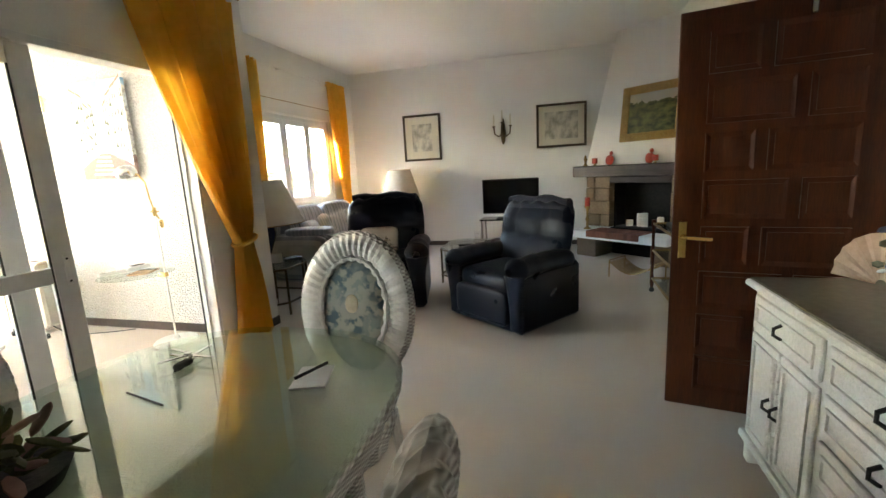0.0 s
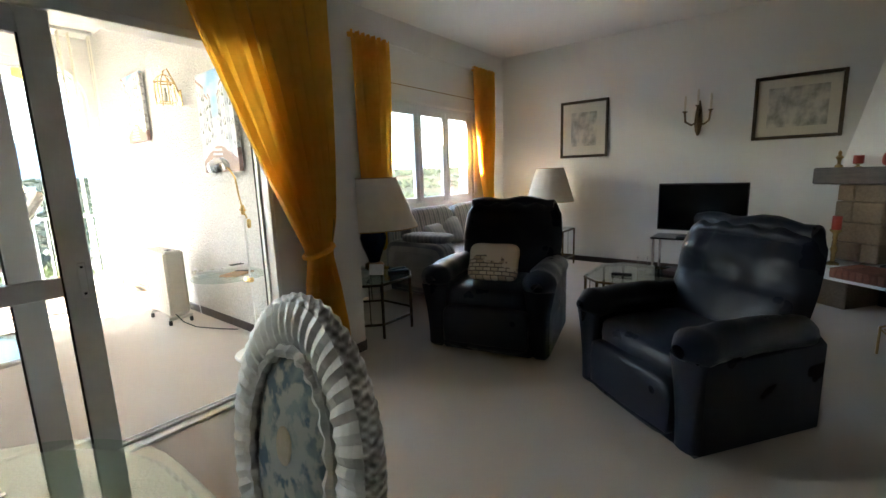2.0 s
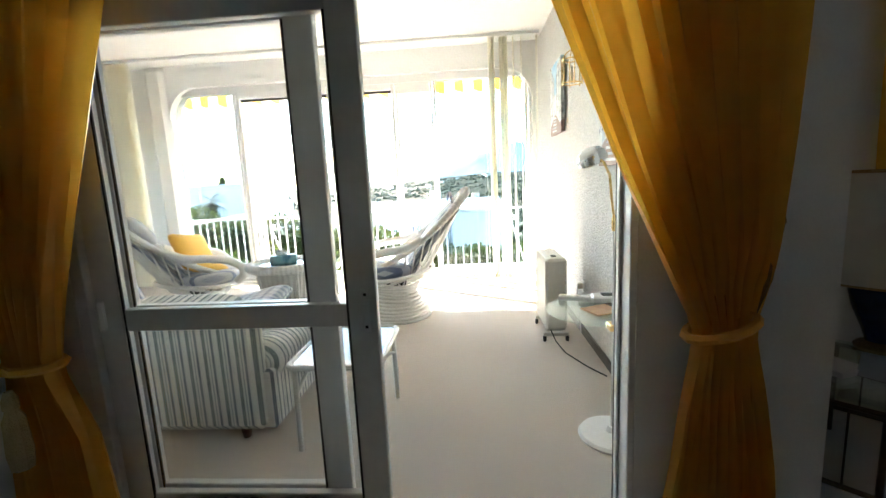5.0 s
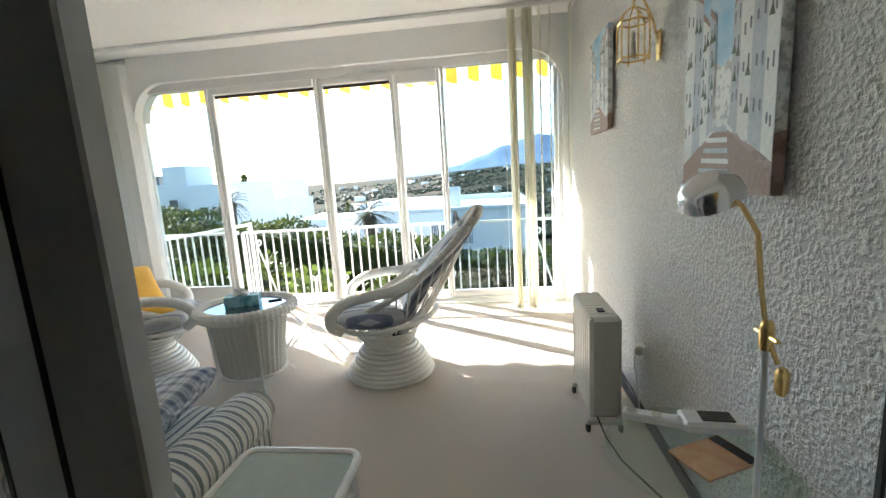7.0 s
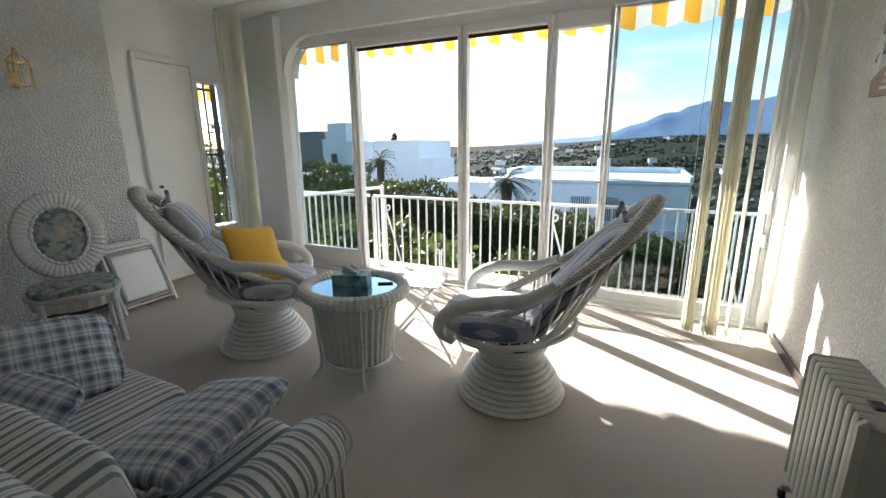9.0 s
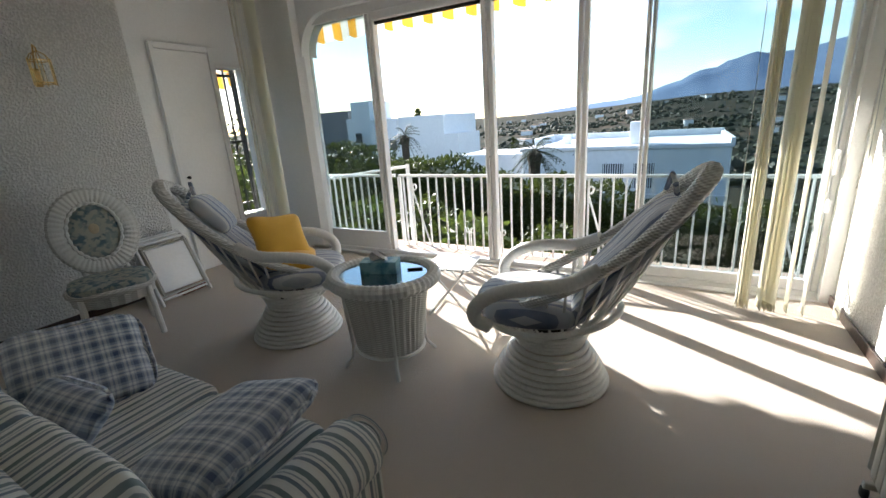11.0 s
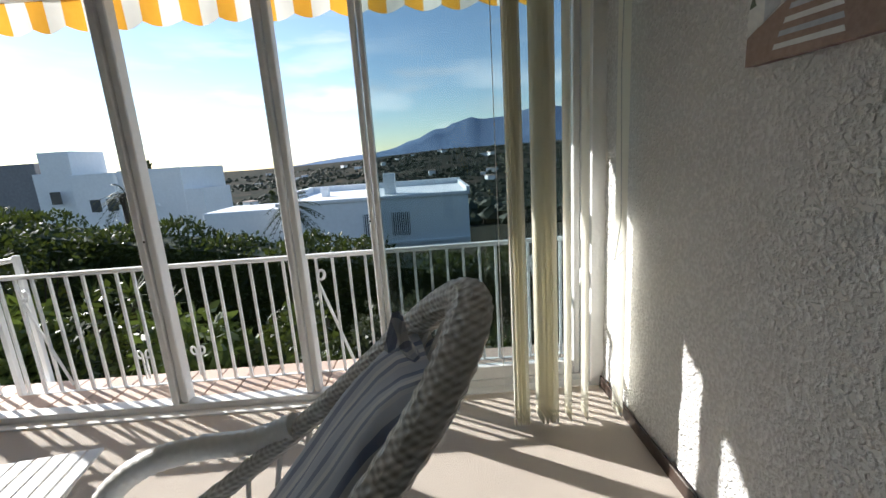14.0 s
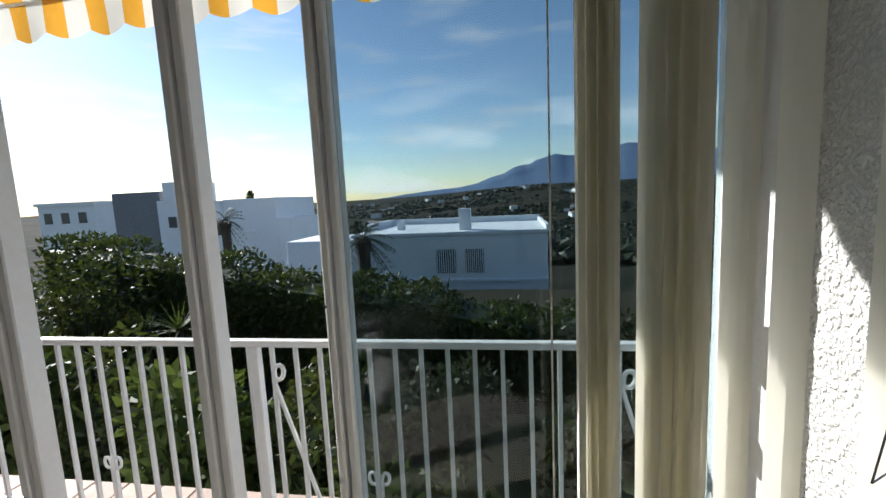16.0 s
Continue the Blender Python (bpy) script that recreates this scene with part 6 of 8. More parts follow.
def swivel_chair(m, label):
    """Peacock-style rocking chair on a coiled cane base; it faces -y."""
    e = thing("cane_swivel_chair", m, label, "chair", "white cane swivel chairs")
    for k in range(9):
        z, r = 0.018 + 0.030 * k, 0.325 - 0.0125 * k - (0.006 * k * k / 9)
        part("base_coil", Geo().tube([(r * math.cos(a * math.tau / 36), r * math.sin(a * math.tau / 36), z) for a in range(36)], 0.0165, 8, True), M_WHITECANE, e)
    for k in range(3):
        part("swivel_coil", Geo().tube([((0.20 + 0.012 * k) * math.cos(a * math.tau / 32), (0.20 + 0.012 * k) * math.sin(a * math.tau / 32), 0.29 + 0.028 * k) for a in range(32)], 0.013, 8, True), M_WHITECANE, e)
    part("swivel_core", Geo().lathe([(0.10, 0.24), (0.10, 0.36)], 0, 0, 16), M_IRON, e, "dark metal swivel")
    part("seat_hoop", Geo().tube([(0.345 * math.cos(a * math.tau / 44), 0.36 * math.sin(a * math.tau / 44) + 0.02, 0.445 + 0.05 * math.sin(a * math.tau / 44)) for a in range(44)], 0.019, 8, True), M_WHITECANE, e)
    g, rows, N = Geo(), [], 150
    ctr = [bowl_point(i / N, 0.0) for i in range(N)]
    for i in range(N):
        t = (ctr[(i + 1) % N] - ctr[i - 1]).normalized()
        v = -math.cos(i / N * math.tau)
        rr = (0.036 + 0.020 * max(v, 0)) * (1.0 if i % 2 else 0.92)
        up = Vector((0, -0.5, 0.86))
        up = (up - t * up.dot(t)).normalized()
        w = t.cross(up)
        rows.append([ctr[i] + (up * math.cos(k * math.tau / 10) * 0.8 + w * math.sin(k * math.tau / 10)) * rr for k in range(10)])
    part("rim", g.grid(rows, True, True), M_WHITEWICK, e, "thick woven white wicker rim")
    for k in range(34):
        t = (k + 0.5) / 34
        part("rib", Geo().tube([bowl_point(t, s / 7) for s in range(8)], 0.0075, 5), M_WHITECANE, e)
    for s in (-1, 1):
        pts = [(s * 0.29, 0.26, 0.80), (s * 0.345, 0.12, 0.735), (s * 0.385, -0.06, 0.715), (s * 0.395, -0.22, 0.68), (s * 0.385, -0.33, 0.60), (s * 0.355, -0.345, 0.51), (s * 0.31, -0.29, 0.45)]
        part("arm", Geo().tube(smooth_line(pts, 14), lambda t: 0.038 * (1 + 0.05 * math.sin(t * 190)), 10), M_WHITECANE, e, "wrapped cane arm", True)
        part("brace", Geo().tube([(s * 0.16, -0.14, 0.34), (s * 0.28, -0.05, 0.38), (s * 0.30, 0.18, 0.46), (s * 0.22, 0.30, 0.56)], 0.013, 6), M_WHITECANE, e)
    part("seat_cushion", Geo().pillow((0, -0.09, 0.505), (0.64, 0.66, 0.17), 0.6, 0.8, 12, 30), M_BLUECUSH, e, "blue striped seat cushion", True)
    g, rows = Geo(), []
    for i in range(15):
        v = i / 14
        row = []
        for j in range(15):
            u = -1 + 2 * j / 14
            p = Vector((0.25 * u * (1 - 0.25 * v * v), 0.09 + 0.52 * v, 0.50 + 0.62 * v))
            lift = (1 - u ** 4) * (1 - (2 * v - 1) ** 6)
            row.append(p + Vector((0, -0.65, 0.72)) * (0.075 * lift - 0.035 + 0.03 * u * u + 0.012 * noise.noise((u * 3, v * 4, 1.0))))
        rows.append(row)
    g.grid(rows)
    g.grid([[Vector(q) + Vector((0, 0.05, -0.04)) for q in r] for r in rows])
    part("back_cushion", g, M_BLUECUSH, e, "blue striped back cushion", True)
    part("cushion_tie", Geo().tube([(0.02, 0.55, 1.14), (0.05, 0.57, 1.22), (0.10, 0.58, 1.18), (0.03, 0.60, 1.12)], 0.014, 6), M_BLUECUSH, e)
    return e


sc1 = swivel_chair(pose(-5.2, 1.0, 0, 0, 0, 8), "white cane swivel chair with blue striped cushions, seen against the light")
SW2 = pose(-5.07, -0.98, 0, 0, 0, 220)
SW1 = pose(-5.2, 1.0, 0, 0, 0, 8)
o = copy_thing(sc1, SW2)
tagged(o, "white cane swivel chair with blue striped cushions and yellow pillows")
M_YCUSH = stuff("yellow_cotton", (0.68, 0.36, 0.03), (0.78, 0.44, 0.05), 0.85, 150, 6, 0.3, 0.003, sheen=0.3)
for m, sz, lb in ((SW2 @ pose(-0.02, 0.02, 0.76, 60, 8, -48), 1.0, "yellow cotton cushion leaning in the cane chair back"), (SW2 @ pose(-0.06, -0.04, 0.62, 16, -6, 10), 1.0, "second yellow cushion lying on the chair seat")):
    solid("yellow_cushion", Geo().pillow((0, 0, 0), (0.47 * sz, 0.43 * sz, 0.13 * sz), 0.9, 0.30, 14, 32, None, 0.16), M_YCUSH, lb, "cushion", m, "yellow cushions", True)

solid("throw_pillow", Geo().pillow((0, 0, 0), (0.44, 0.36, 0.15), 0.85, 0.5, 14, 28, None, 0.12), M_BLUECUSH, "crumpled blue-grey pillow at the head of the cane chair", "cushion", SW2 @ pose(0.0, 0.44, 1.0, 52, 4, 6), smooth=True)

# round wicker table with mirror-like glass
wt = thing("wicker_side_table", pose(-5.0, -0.03, 0), "oval white wicker table with an inset glass top", "side table")
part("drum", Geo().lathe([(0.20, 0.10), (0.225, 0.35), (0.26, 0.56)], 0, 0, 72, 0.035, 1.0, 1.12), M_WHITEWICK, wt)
part("rim", Geo().tube([(0.30 * math.cos(k * math.tau / 110), 0.335 * math.sin(k * math.tau / 110), 0.60) for k in range(110)], lambda t: 0.047 if int(round(t * 109)) % 2 else 0.041, 10, True), M_WHITECANE, wt, "thick ribbed wicker rim")
part("glass_top", Geo().grid([[(0.275 * math.cos(k * math.tau / 48), 0.305 * math.sin(k * math.tau / 48), z) for k in range(48)] for z in (0.606, 0.616)], False, True).fan([(0.275 * math.cos(k * math.tau / 48), 0.305 * math.sin(k * math.tau / 48), 0.616) for k in range(48)]), stuff("dark_mirror_glass", (0.34, 0.42, 0.46), (0.38, 0.46, 0.50), 0.03, 20, 3, 0.0, metal=0.85, spec=1.0), wt, "reflecting glass")
part("lower_hoop", Geo().tube([(0.21 * math.cos(k * math.tau / 40), 0.235 * math.sin(k * math.tau / 40), 0.11) for k in range(40)], 0.012, 6, True), M_WHITECANE, wt)
for a in (40, 140, 220, 320):
    c, s = math.cos(radians(a)), math.sin(radians(a))
    part("leg", Geo().tube([(0.30 * c, 0.33 * s, 0.0), (0.245 * c, 0.27 * s, 0.07), (0.235 * c, 0.26 * s, 0.14), (0.265 * c, 0.29 * s, 0.57)], 0.012, 7), M_WHITECANE, wt)
M_TISSUE, _t, _p = tree("blue_printed_card")
_v = coords(_t)
_t.links.new(mixed(_t, noise_fac(_t, _v, 14.0, 4.0, 0.42, 0.58), (0.05, 0.20, 0.28), (0.24, 0.46, 0.50)), _p.inputs["Base Color"])
_p.inputs["Roughness"].default_value = 0.5
tb = thing("tissue_box", pose(-5.02, -0.06, 0.616, 0, 0, 20), "blue printed tissue box with a white tissue sticking out", "tissue box")
part("box", Geo().box(-0.06, 0.06, -0.12, 0.12, 0, 0.08, 0.003), M_TISSUE, tb)
g, rows = Geo(), []
for i in range(6):
    rows.append([((0.03 - 0.004 * i) * math.sin(j * 1.1 + i), -0.06 + 0.12 * j / 8 * (1 - 0.08 * i), 0.079 + 0.011 * i + 0.006 * math.sin(j * 2 + i)) for j in range(9)])
part("tissue", g.grid(rows), M_WHITEPAINT, tb, "crumpled white tissue", True)
solid("remote_control", Geo().box(-0.05, 0.05, -0.012, 0.012, 0, 0.01, 0.003), M_BLACK, "small black pen case on the wicker table", "case", pose(-5.12, 0.14, 0.617, 0, 0, 120))

# small folding slatted table
fs = thing("folding_stool", pose(-5.86, 0.02, 0, 0, 0, 10), "small white slatted folding table", "folding table")
for k in range(6):
    part("slat", Geo().box(-0.18, 0.18, -0.19 + 0.065 * k, -0.132 + 0.065 * k, 0.40, 0.414, 0.003), M_WHITEPAINT, fs)
for s in (-1, 1):
    part("leg", Geo().tube([(s * 0.16, -0.17, 0.0), (s * 0.16, 0.15, 0.40)], 0.010, 6), M_WHITEPAINT, fs)
    part("leg", Geo().tube([(s * 0.14, 0.17, 0.0), (s * 0.14, -0.15, 0.40)], 0.010, 6), M_WHITEPAINT, fs)
part("crossbar", Geo().tube([(-0.16, -0.17, 0.03), (0.16, -0.17, 0.03)], 0.008, 6), M_WHITEPAINT, fs)

# folding chairs leaning on the wall
for k in range(2):
    fc = thing("folding_chair", pose(-5.17 - 0.03 * k, -2.62 - 0.10 * k, 0, 22, 0, 3), "white folded garden chair leaning on the wall", "folding chair", "folded garden chairs")
    for s in (-1, 1):
        part("side_rail", Geo().tube([(s * 0.25, 0, 0.0), (s * 0.25, 0, 0.58), (s * 0.20, 0, 0.67)], 0.015, 8), M_WHITEPAINT, fc)
    for z in (0.06, 0.62, 0.655):
        part("crossbar", Geo().tube([(-0.23, 0.0, z), (0.23, 0.0, z)], 0.012, 7), M_WHITEPAINT, fc)
    part("seat_panel", Geo().box(-0.20, 0.20, 0.0, 0.02, 0.12, 0.56, 0.008), M_WHITEPAINT, fc)
    part("seat_frame", Geo().tube([(-0.215, 0.01, 0.10), (0.215, 0.01, 0.10), (0.215, 0.01, 0.58), (-0.215, 0.01, 0.58)], 0.011, 6, True), M_OFFWHITE, fc)
bx = thing("cardboard_tray", pose(-5.33, -2.78, 0, 0, 0, 5), "low reddish box on the carpet under the folding chairs", "box")
part("tray", Geo().box(-0.16, 0.16, -0.05, 0.05, 0.0, 0.05, 0.004), M_REDBRICK, bx)
for k in range(2):
    sh = thing("slipper", pose(-6.02 + 0.13 * k, -1.9 + 0.05 * k, 0, 0, 0, 60), "dark slip-on shoe on the carpet", "shoe", "pair of slippers")
    part("sole", Geo().pillow((0, 0, 0.012), (0.26, 0.09, 0.024), 0.4, 0.7, 6, 20), M_BLACK, sh, smooth=True)
    part("upper", Geo().pillow((0.05, 0, 0.04), (0.15, 0.09, 0.06), 0.8, 0.8, 8, 16), M_IRON, sh, smooth=True)

# oil-filled radiator
ht = thing("oil_radiator", pose(-4.63, 2.43, 0), "cream oil-filled radiator on castors", "heater")
for k in range(9):
    x = -0.205 + 0.051 * k
    part("fin", Geo().pillow((x, 0, 0.385), (0.0495, 0.165, 0.60), 0.10, 0.18, 8, 24), M_OFFWHITE, ht, smooth=True)
part("top_rail", Geo().tube([(-0.20, 0, 0.64), (0.2, 0, 0.64)], 0.028, 10), M_OFFWHITE, ht)
part("bottom_rail", Geo().tube([(-0.20, 0, 0.13), (0.2, 0, 0.13)], 0.028, 10), M_OFFWHITE, ht)
part("control_box", Geo().box(0.205, 0.265, -0.085, 0.085, 0.10, 0.685, 0.02), M_OFFWHITE, ht)
part("end_cover", Geo().box(-0.265, -0.23, -0.085, 0.085, 0.10, 0.685, 0.015), M_OFFWHITE, ht)
part("carry_handle", Geo().box(0.10, 0.16, -0.02, 0.02, 0.684, 0.692, 0.003), M_BLACK, ht)
part("dial", Geo().lathe([(0.02, 0), (0.02, 0.012), (0.014, 0.016)], 0, 0, 16).moved(pose(-0.266, 0, 0.30, 0, -90, 0)), M_BLACK, ht)
for x in (-0.21, 0.23):
    part("axle", Geo().box(x - 0.012, x + 0.012, -0.10, 0.10, 0.045, 0.075, 0.004), M_OFFWHITE, ht)
    for y in (-0.09, 0.09):
        part("castor", Geo().pillow((x, y, 0.025), (0.05, 0.03, 0.05), 0.6, 1, 8, 14), M_BLACK, ht, smooth=True)
part("power_cord", Geo().tube([(0.22, -0.05, 0.12), (0.34, -0.02, 0.04), (0.5, 0.02, 0.012), (0.75, 0.12, 0.012), (0.9, 0.2, 0.014)], 0.005, 6), M_BLACK, ht)
pl = thing("wall_socket", pose(-4.55, 2.688, 0.42), "white wall socket with a plug", "socket")
part("plate", Geo().box(-0.04, 0.04, -0.012, 0.004, -0.04, 0.04, 0.004), M_WHITEPAINT, pl)
part("plug", Geo().pillow((0, -0.03, 0), (0.035, 0.05, 0.05), 0.6, 0.6, 8, 12), M_OFFWHITE, pl, smooth=True)
part("flex", Geo().tube([(0, -0.05, 0), (0.0, -0.055, -0.08), (0.01, -0.04, -0.2), (0.02, -0.03, -0.33), (0.03, -0.03, -0.405)], 0.004, 6), M_WHITEPAINT, pl)

# brass reading lamp with a glass tray
rl = thing("reading_lamp", pose(-3.08, 2.46, 0), "brass reading floor lamp with a round glass tray", "floor lamp")
part("base", Geo().lathe([(0.16, 0), (0.165, 0.012), (0.155, 0.026), (0.03, 0.032), (0.02, 0.06)], 0, 0, 36), M_WHITEPAINT, rl, "round white base", True)
part("pole", Geo().tube([(0, 0, 0.03), (0, 0, 1.08)], 0.0075, 10), M_WHITEPAINT, rl)
part("tray", Geo().lathe([(0.272, 0.575), (0.275, 0.579), (0.272, 0.583)], -0.30, 0.0, 48), M_TABLEGLASS, rl, "clear glass disc")
part("tray_clip", Geo().box(-0.06, 0.015, -0.02, 0.02, 0.562, 0.596, 0.005), M_BRASS, rl)
part("joint", Geo().lathe([(0.011, -0.035), (0.015, -0.02), (0.015, 0.02), (0.011, 0.035)], 0.0, 0, 14).moved(Matrix.Translation((0, 0, 1.09))), M_BRASS, rl)
part("joint_screw", Geo().tube([(-0.04, 0, 1.09), (0.04, 0, 1.09)], 0.006, 8), M_BRASS, rl)
part("counterweight", Geo().lathe([(0.008, 0), (0.014, 0.012), (0.015, 0.055), (0.008, 0.065)], 0, 0, 14).moved(Matrix.Translation((0.03, 0.02, 0.96))), M_BRASS, rl, smooth=True)
part("arm", Geo().tube([(0.02, 0.015, 1.03), (0.0, 0, 1.09), (-0.015, -0.01, 1.20), (-0.02, -0.02, 1.32), (-0.05, -0.04, 1.38), (-0.10, -0.06, 1.41)], 0.006, 8), M_BRASS, rl)
hd = part("head", Geo().lathe([(0.03, 0.04), (0.055, 0.03), (0.07, 0.01), (0.075, -0.02), (0.07, -0.02), (0.05, 0.02)], 0, 0, 28).moved(pose(-0.13, -0.075, 1.41, 25, 18, 0)), M_CHROME, rl, "round chrome lamp head", True)
part("bulb", Geo().pillow((0, 0, -0.005), (0.06, 0.06, 0.03), 1, 1, 8, 14).moved(pose(-0.13, -0.075, 1.41, 25, 18, 0)), M_WHITEPAINT, hd)
ps = thing("power_strip", pose(-3.55, 2.40, 0.584, 0, 0, 70), "white multi-socket strip on the glass tray", "power strip")
part("case", Geo().box(-0.11, 0.11, -0.025, 0.025, 0, 0.03, 0.006), M_WHITEPAINT, ps)
for k in range(3):
    part("outlet", Geo().lathe([(0.018, 0.0305), (0.018, 0.032)], -0.08 + 0.08 * k, 0, 14), M_OFFWHITE, ps)
ph = thing("cordless_phone", pose(-3.52, 2.57, 0.584, 0, 0, 85), "white telephone base on the glass tray", "telephone")
part("case", Geo().box(-0.10, 0.10, -0.05, 0.05, 0, 0.04, 0.01), M_WHITEPAINT, ph)
part("keypad", Geo().box(-0.04, 0.06, -0.03, 0.03, 0.041, 0.045), M_BLACK, ph)
mg = thing("magazine", pose(-3.36, 2.50, 0.584, 0, 0, 25), "orange and black magazine on the glass tray", "magazine")
part("cover", Geo().box(-0.075, 0.075, -0.105, 0.105, 0, 0.006, 0.001), stuff("orange_print", (0.45, 0.22, 0.10), (0.55, 0.36, 0.20), 0.4, 22, 6), mg)
part("masthead", Geo().box(-0.07, 0.07, 0.06, 0.10, 0.0062, 0.0068), M_BLACK, mg)

# paintings of a white village
M_VILLAGE, _t, _p = tree("white_village_painting")
_v = coords(_t)
_s = _t.nodes.new("ShaderNodeSeparateXYZ")
_t.links.new(_v, _s.inputs[0])
_n1 = noise_fac(_t, _v, 14.0, 4.0, 0.46, 0.54)
_n2 = noise_fac(_t, _v, 4.0, 6.0, 0.40, 0.60)
_sky = mixed(_t, _n2, (0.20, 0.42, 0.62), (0.55, 0.66, 0.70))
_house = mixed(_t, noise_fac(_t, _v, 30.0, 3.0, 0.50, 0.60), (0.70, 0.70, 0.68), (0.40, 0.40, 0.40))
_road = mixed(_t, _n1, (0.22, 0.14, 0.13), (0.36, 0.24, 0.22))
_edge = math_node(_t, "ADD", math_node(_t, "ABSOLUTE", math_node(_t, "MULTIPLY", _s.outputs[0], 1.2)), math_node(_t, "MULTIPLY", _n2, 0.10))
_up = math_node(_t, "GREATER_THAN", _s.outputs[2], math_node(_t, "ADD", _edge, -0.06))
_down = math_node(_t, "LESS_THAN", math_node(_t, "ADD", _s.outputs[2], math_node(_t, "MULTIPLY", _n2, 0.06)), -0.20)
_t.links.new(mixed(_t, _down, mixed(_t, _up, _house, _sky), _road), _p.inputs["Base Color"])
_p.inputs["Roughness"].default_value = 0.55
bump(_t, _p, _n2, 0.3, 0.004)
M_DARKPAINT = stuff("grey_shadow_paint", (0.10, 0.11, 0.13), (0.20, 0.20, 0.22), 0.6)
M_ROOFPAINT = stuff("russet_paint", (0.24, 0.155, 0.12), (0.34, 0.235, 0.19), 0.6)
M_GREYOIL = stuff("blue_grey_oil_paint", (0.36, 0.38, 0.42), (0.50, 0.52, 0.55), 0.55, 50, 8, 0.4, 0.003)
M_PLANTPAINT = stuff("dark_green_oil_paint", (0.04, 0.06, 0.04), (0.10, 0.12, 0.07), 0.55, 50, 8, 0.4, 0.003)
M_WHITEOIL = stuff("white_oil_paint", (0.60, 0.60, 0.58), (0.74, 0.73, 0.70), 0.55, 60, 8, 0.4, 0.003)


def canvas(x, z, w, h, label, sc):
    e = thing("canvas_painting", pose(x, 2.684, z), label, "painting", "village paintings")
    part("canvas", Geo().box(-w / 2, w / 2, -0.035, 0.0, -h / 2, h / 2, 0.003), M_VILLAGE, e)
    f = -0.0365

    def face(name, pts, lift, mat):
        part(name, Geo().fan([(u * w, f - lift, v * h) for u, v in pts]), mat, e)

    face("painted_street", [(-0.5, -0.5), (0.5, -0.5), (0.5, -0.42), (0.08, -0.24), (-0.10, -0.24), (-0.5, -0.38)], 0.0002, M_ROOFPAINT)
    rnd = random.Random(int(sc * 10))
    # house fronts stepping back along the street on either side
    for side, edges in ((-1, (0.5, 0.38, 0.27, 0.18, 0.10)), (1, (0.5, 0.40, 0.28, 0.17, 0.09))):
        for n, (a, b) in enumerate(zip(edges, edges[1:])):
            top = 0.16 + 0.55 * a + rnd.uniform(-0.05, 0.05) + (0.06 if side > 0 else 0)
            lo_a, lo_b = -0.19 - 0.38 * a, -0.19 - 0.38 * b
            face("painted_house", [(side * a, lo_a), (side * b, lo_b), (side * b, top - 0.05), (side * a, top)], 0.0006 + 0.0002 * n, M_WHITEOIL if n % 2 == 0 else M_GREYOIL)
            face("painted_roof", [(side * a, top), (side * b, top - 0.05), (side * (b + 0.01), top - 0.02), (side * a, top + 0.03)], 0.0012, M_ROOFPAINT)
            for r in range(4):
                for c in range(2):
                    u = b + (a - b) * (0.25 + 0.42 * c) + rnd.uniform(-0.01, 0.01)
                    v = lo_b + 0.10 + (top - lo_b - 0.14) * r / 3.6 + rnd.uniform(-0.01, 0.01)
                    ww, hh = 0.16 * (a - b), rnd.uniform(0.03, 0.055)
                    face("painted_window", [(side * u, v), (side * (u + ww), v - 0.006), (side * (u + ww), v + hh), (side * u, v + hh)], 0.0016, M_DARKPAINT)
                    if rnd.random() < 0.35:
                        face("painted_plant", [(side * (u - 0.02), v - 0.025), (side * (u + ww + 0.015), v - 0.03), (side * (u + ww), v + 0.005), (side * u, v + 0.008)], 0.0019, M_PLANTPAINT)
    for k in range(6):
        v = -0.46 + 0.045 * k
        face("painted_step", [(-0.30 + 0.03 * k, v), (0.12 - 0.01 * k, v - 0.01), (0.11 - 0.01 * k, v + 0.012), (-0.29 + 0.03 * k, v + 0.02)], 0.0009, M_GREYOIL if k % 2 else M_WHITEOIL)
    return e


canvas(-3.715, 1.775, 0.58, 0.80, "unframed painting of a white village street under blue sky", 1.1)
canvas(-5.50, 2.08, 0.52, 0.68, "smaller unframed painting of white village houses", 2.3)


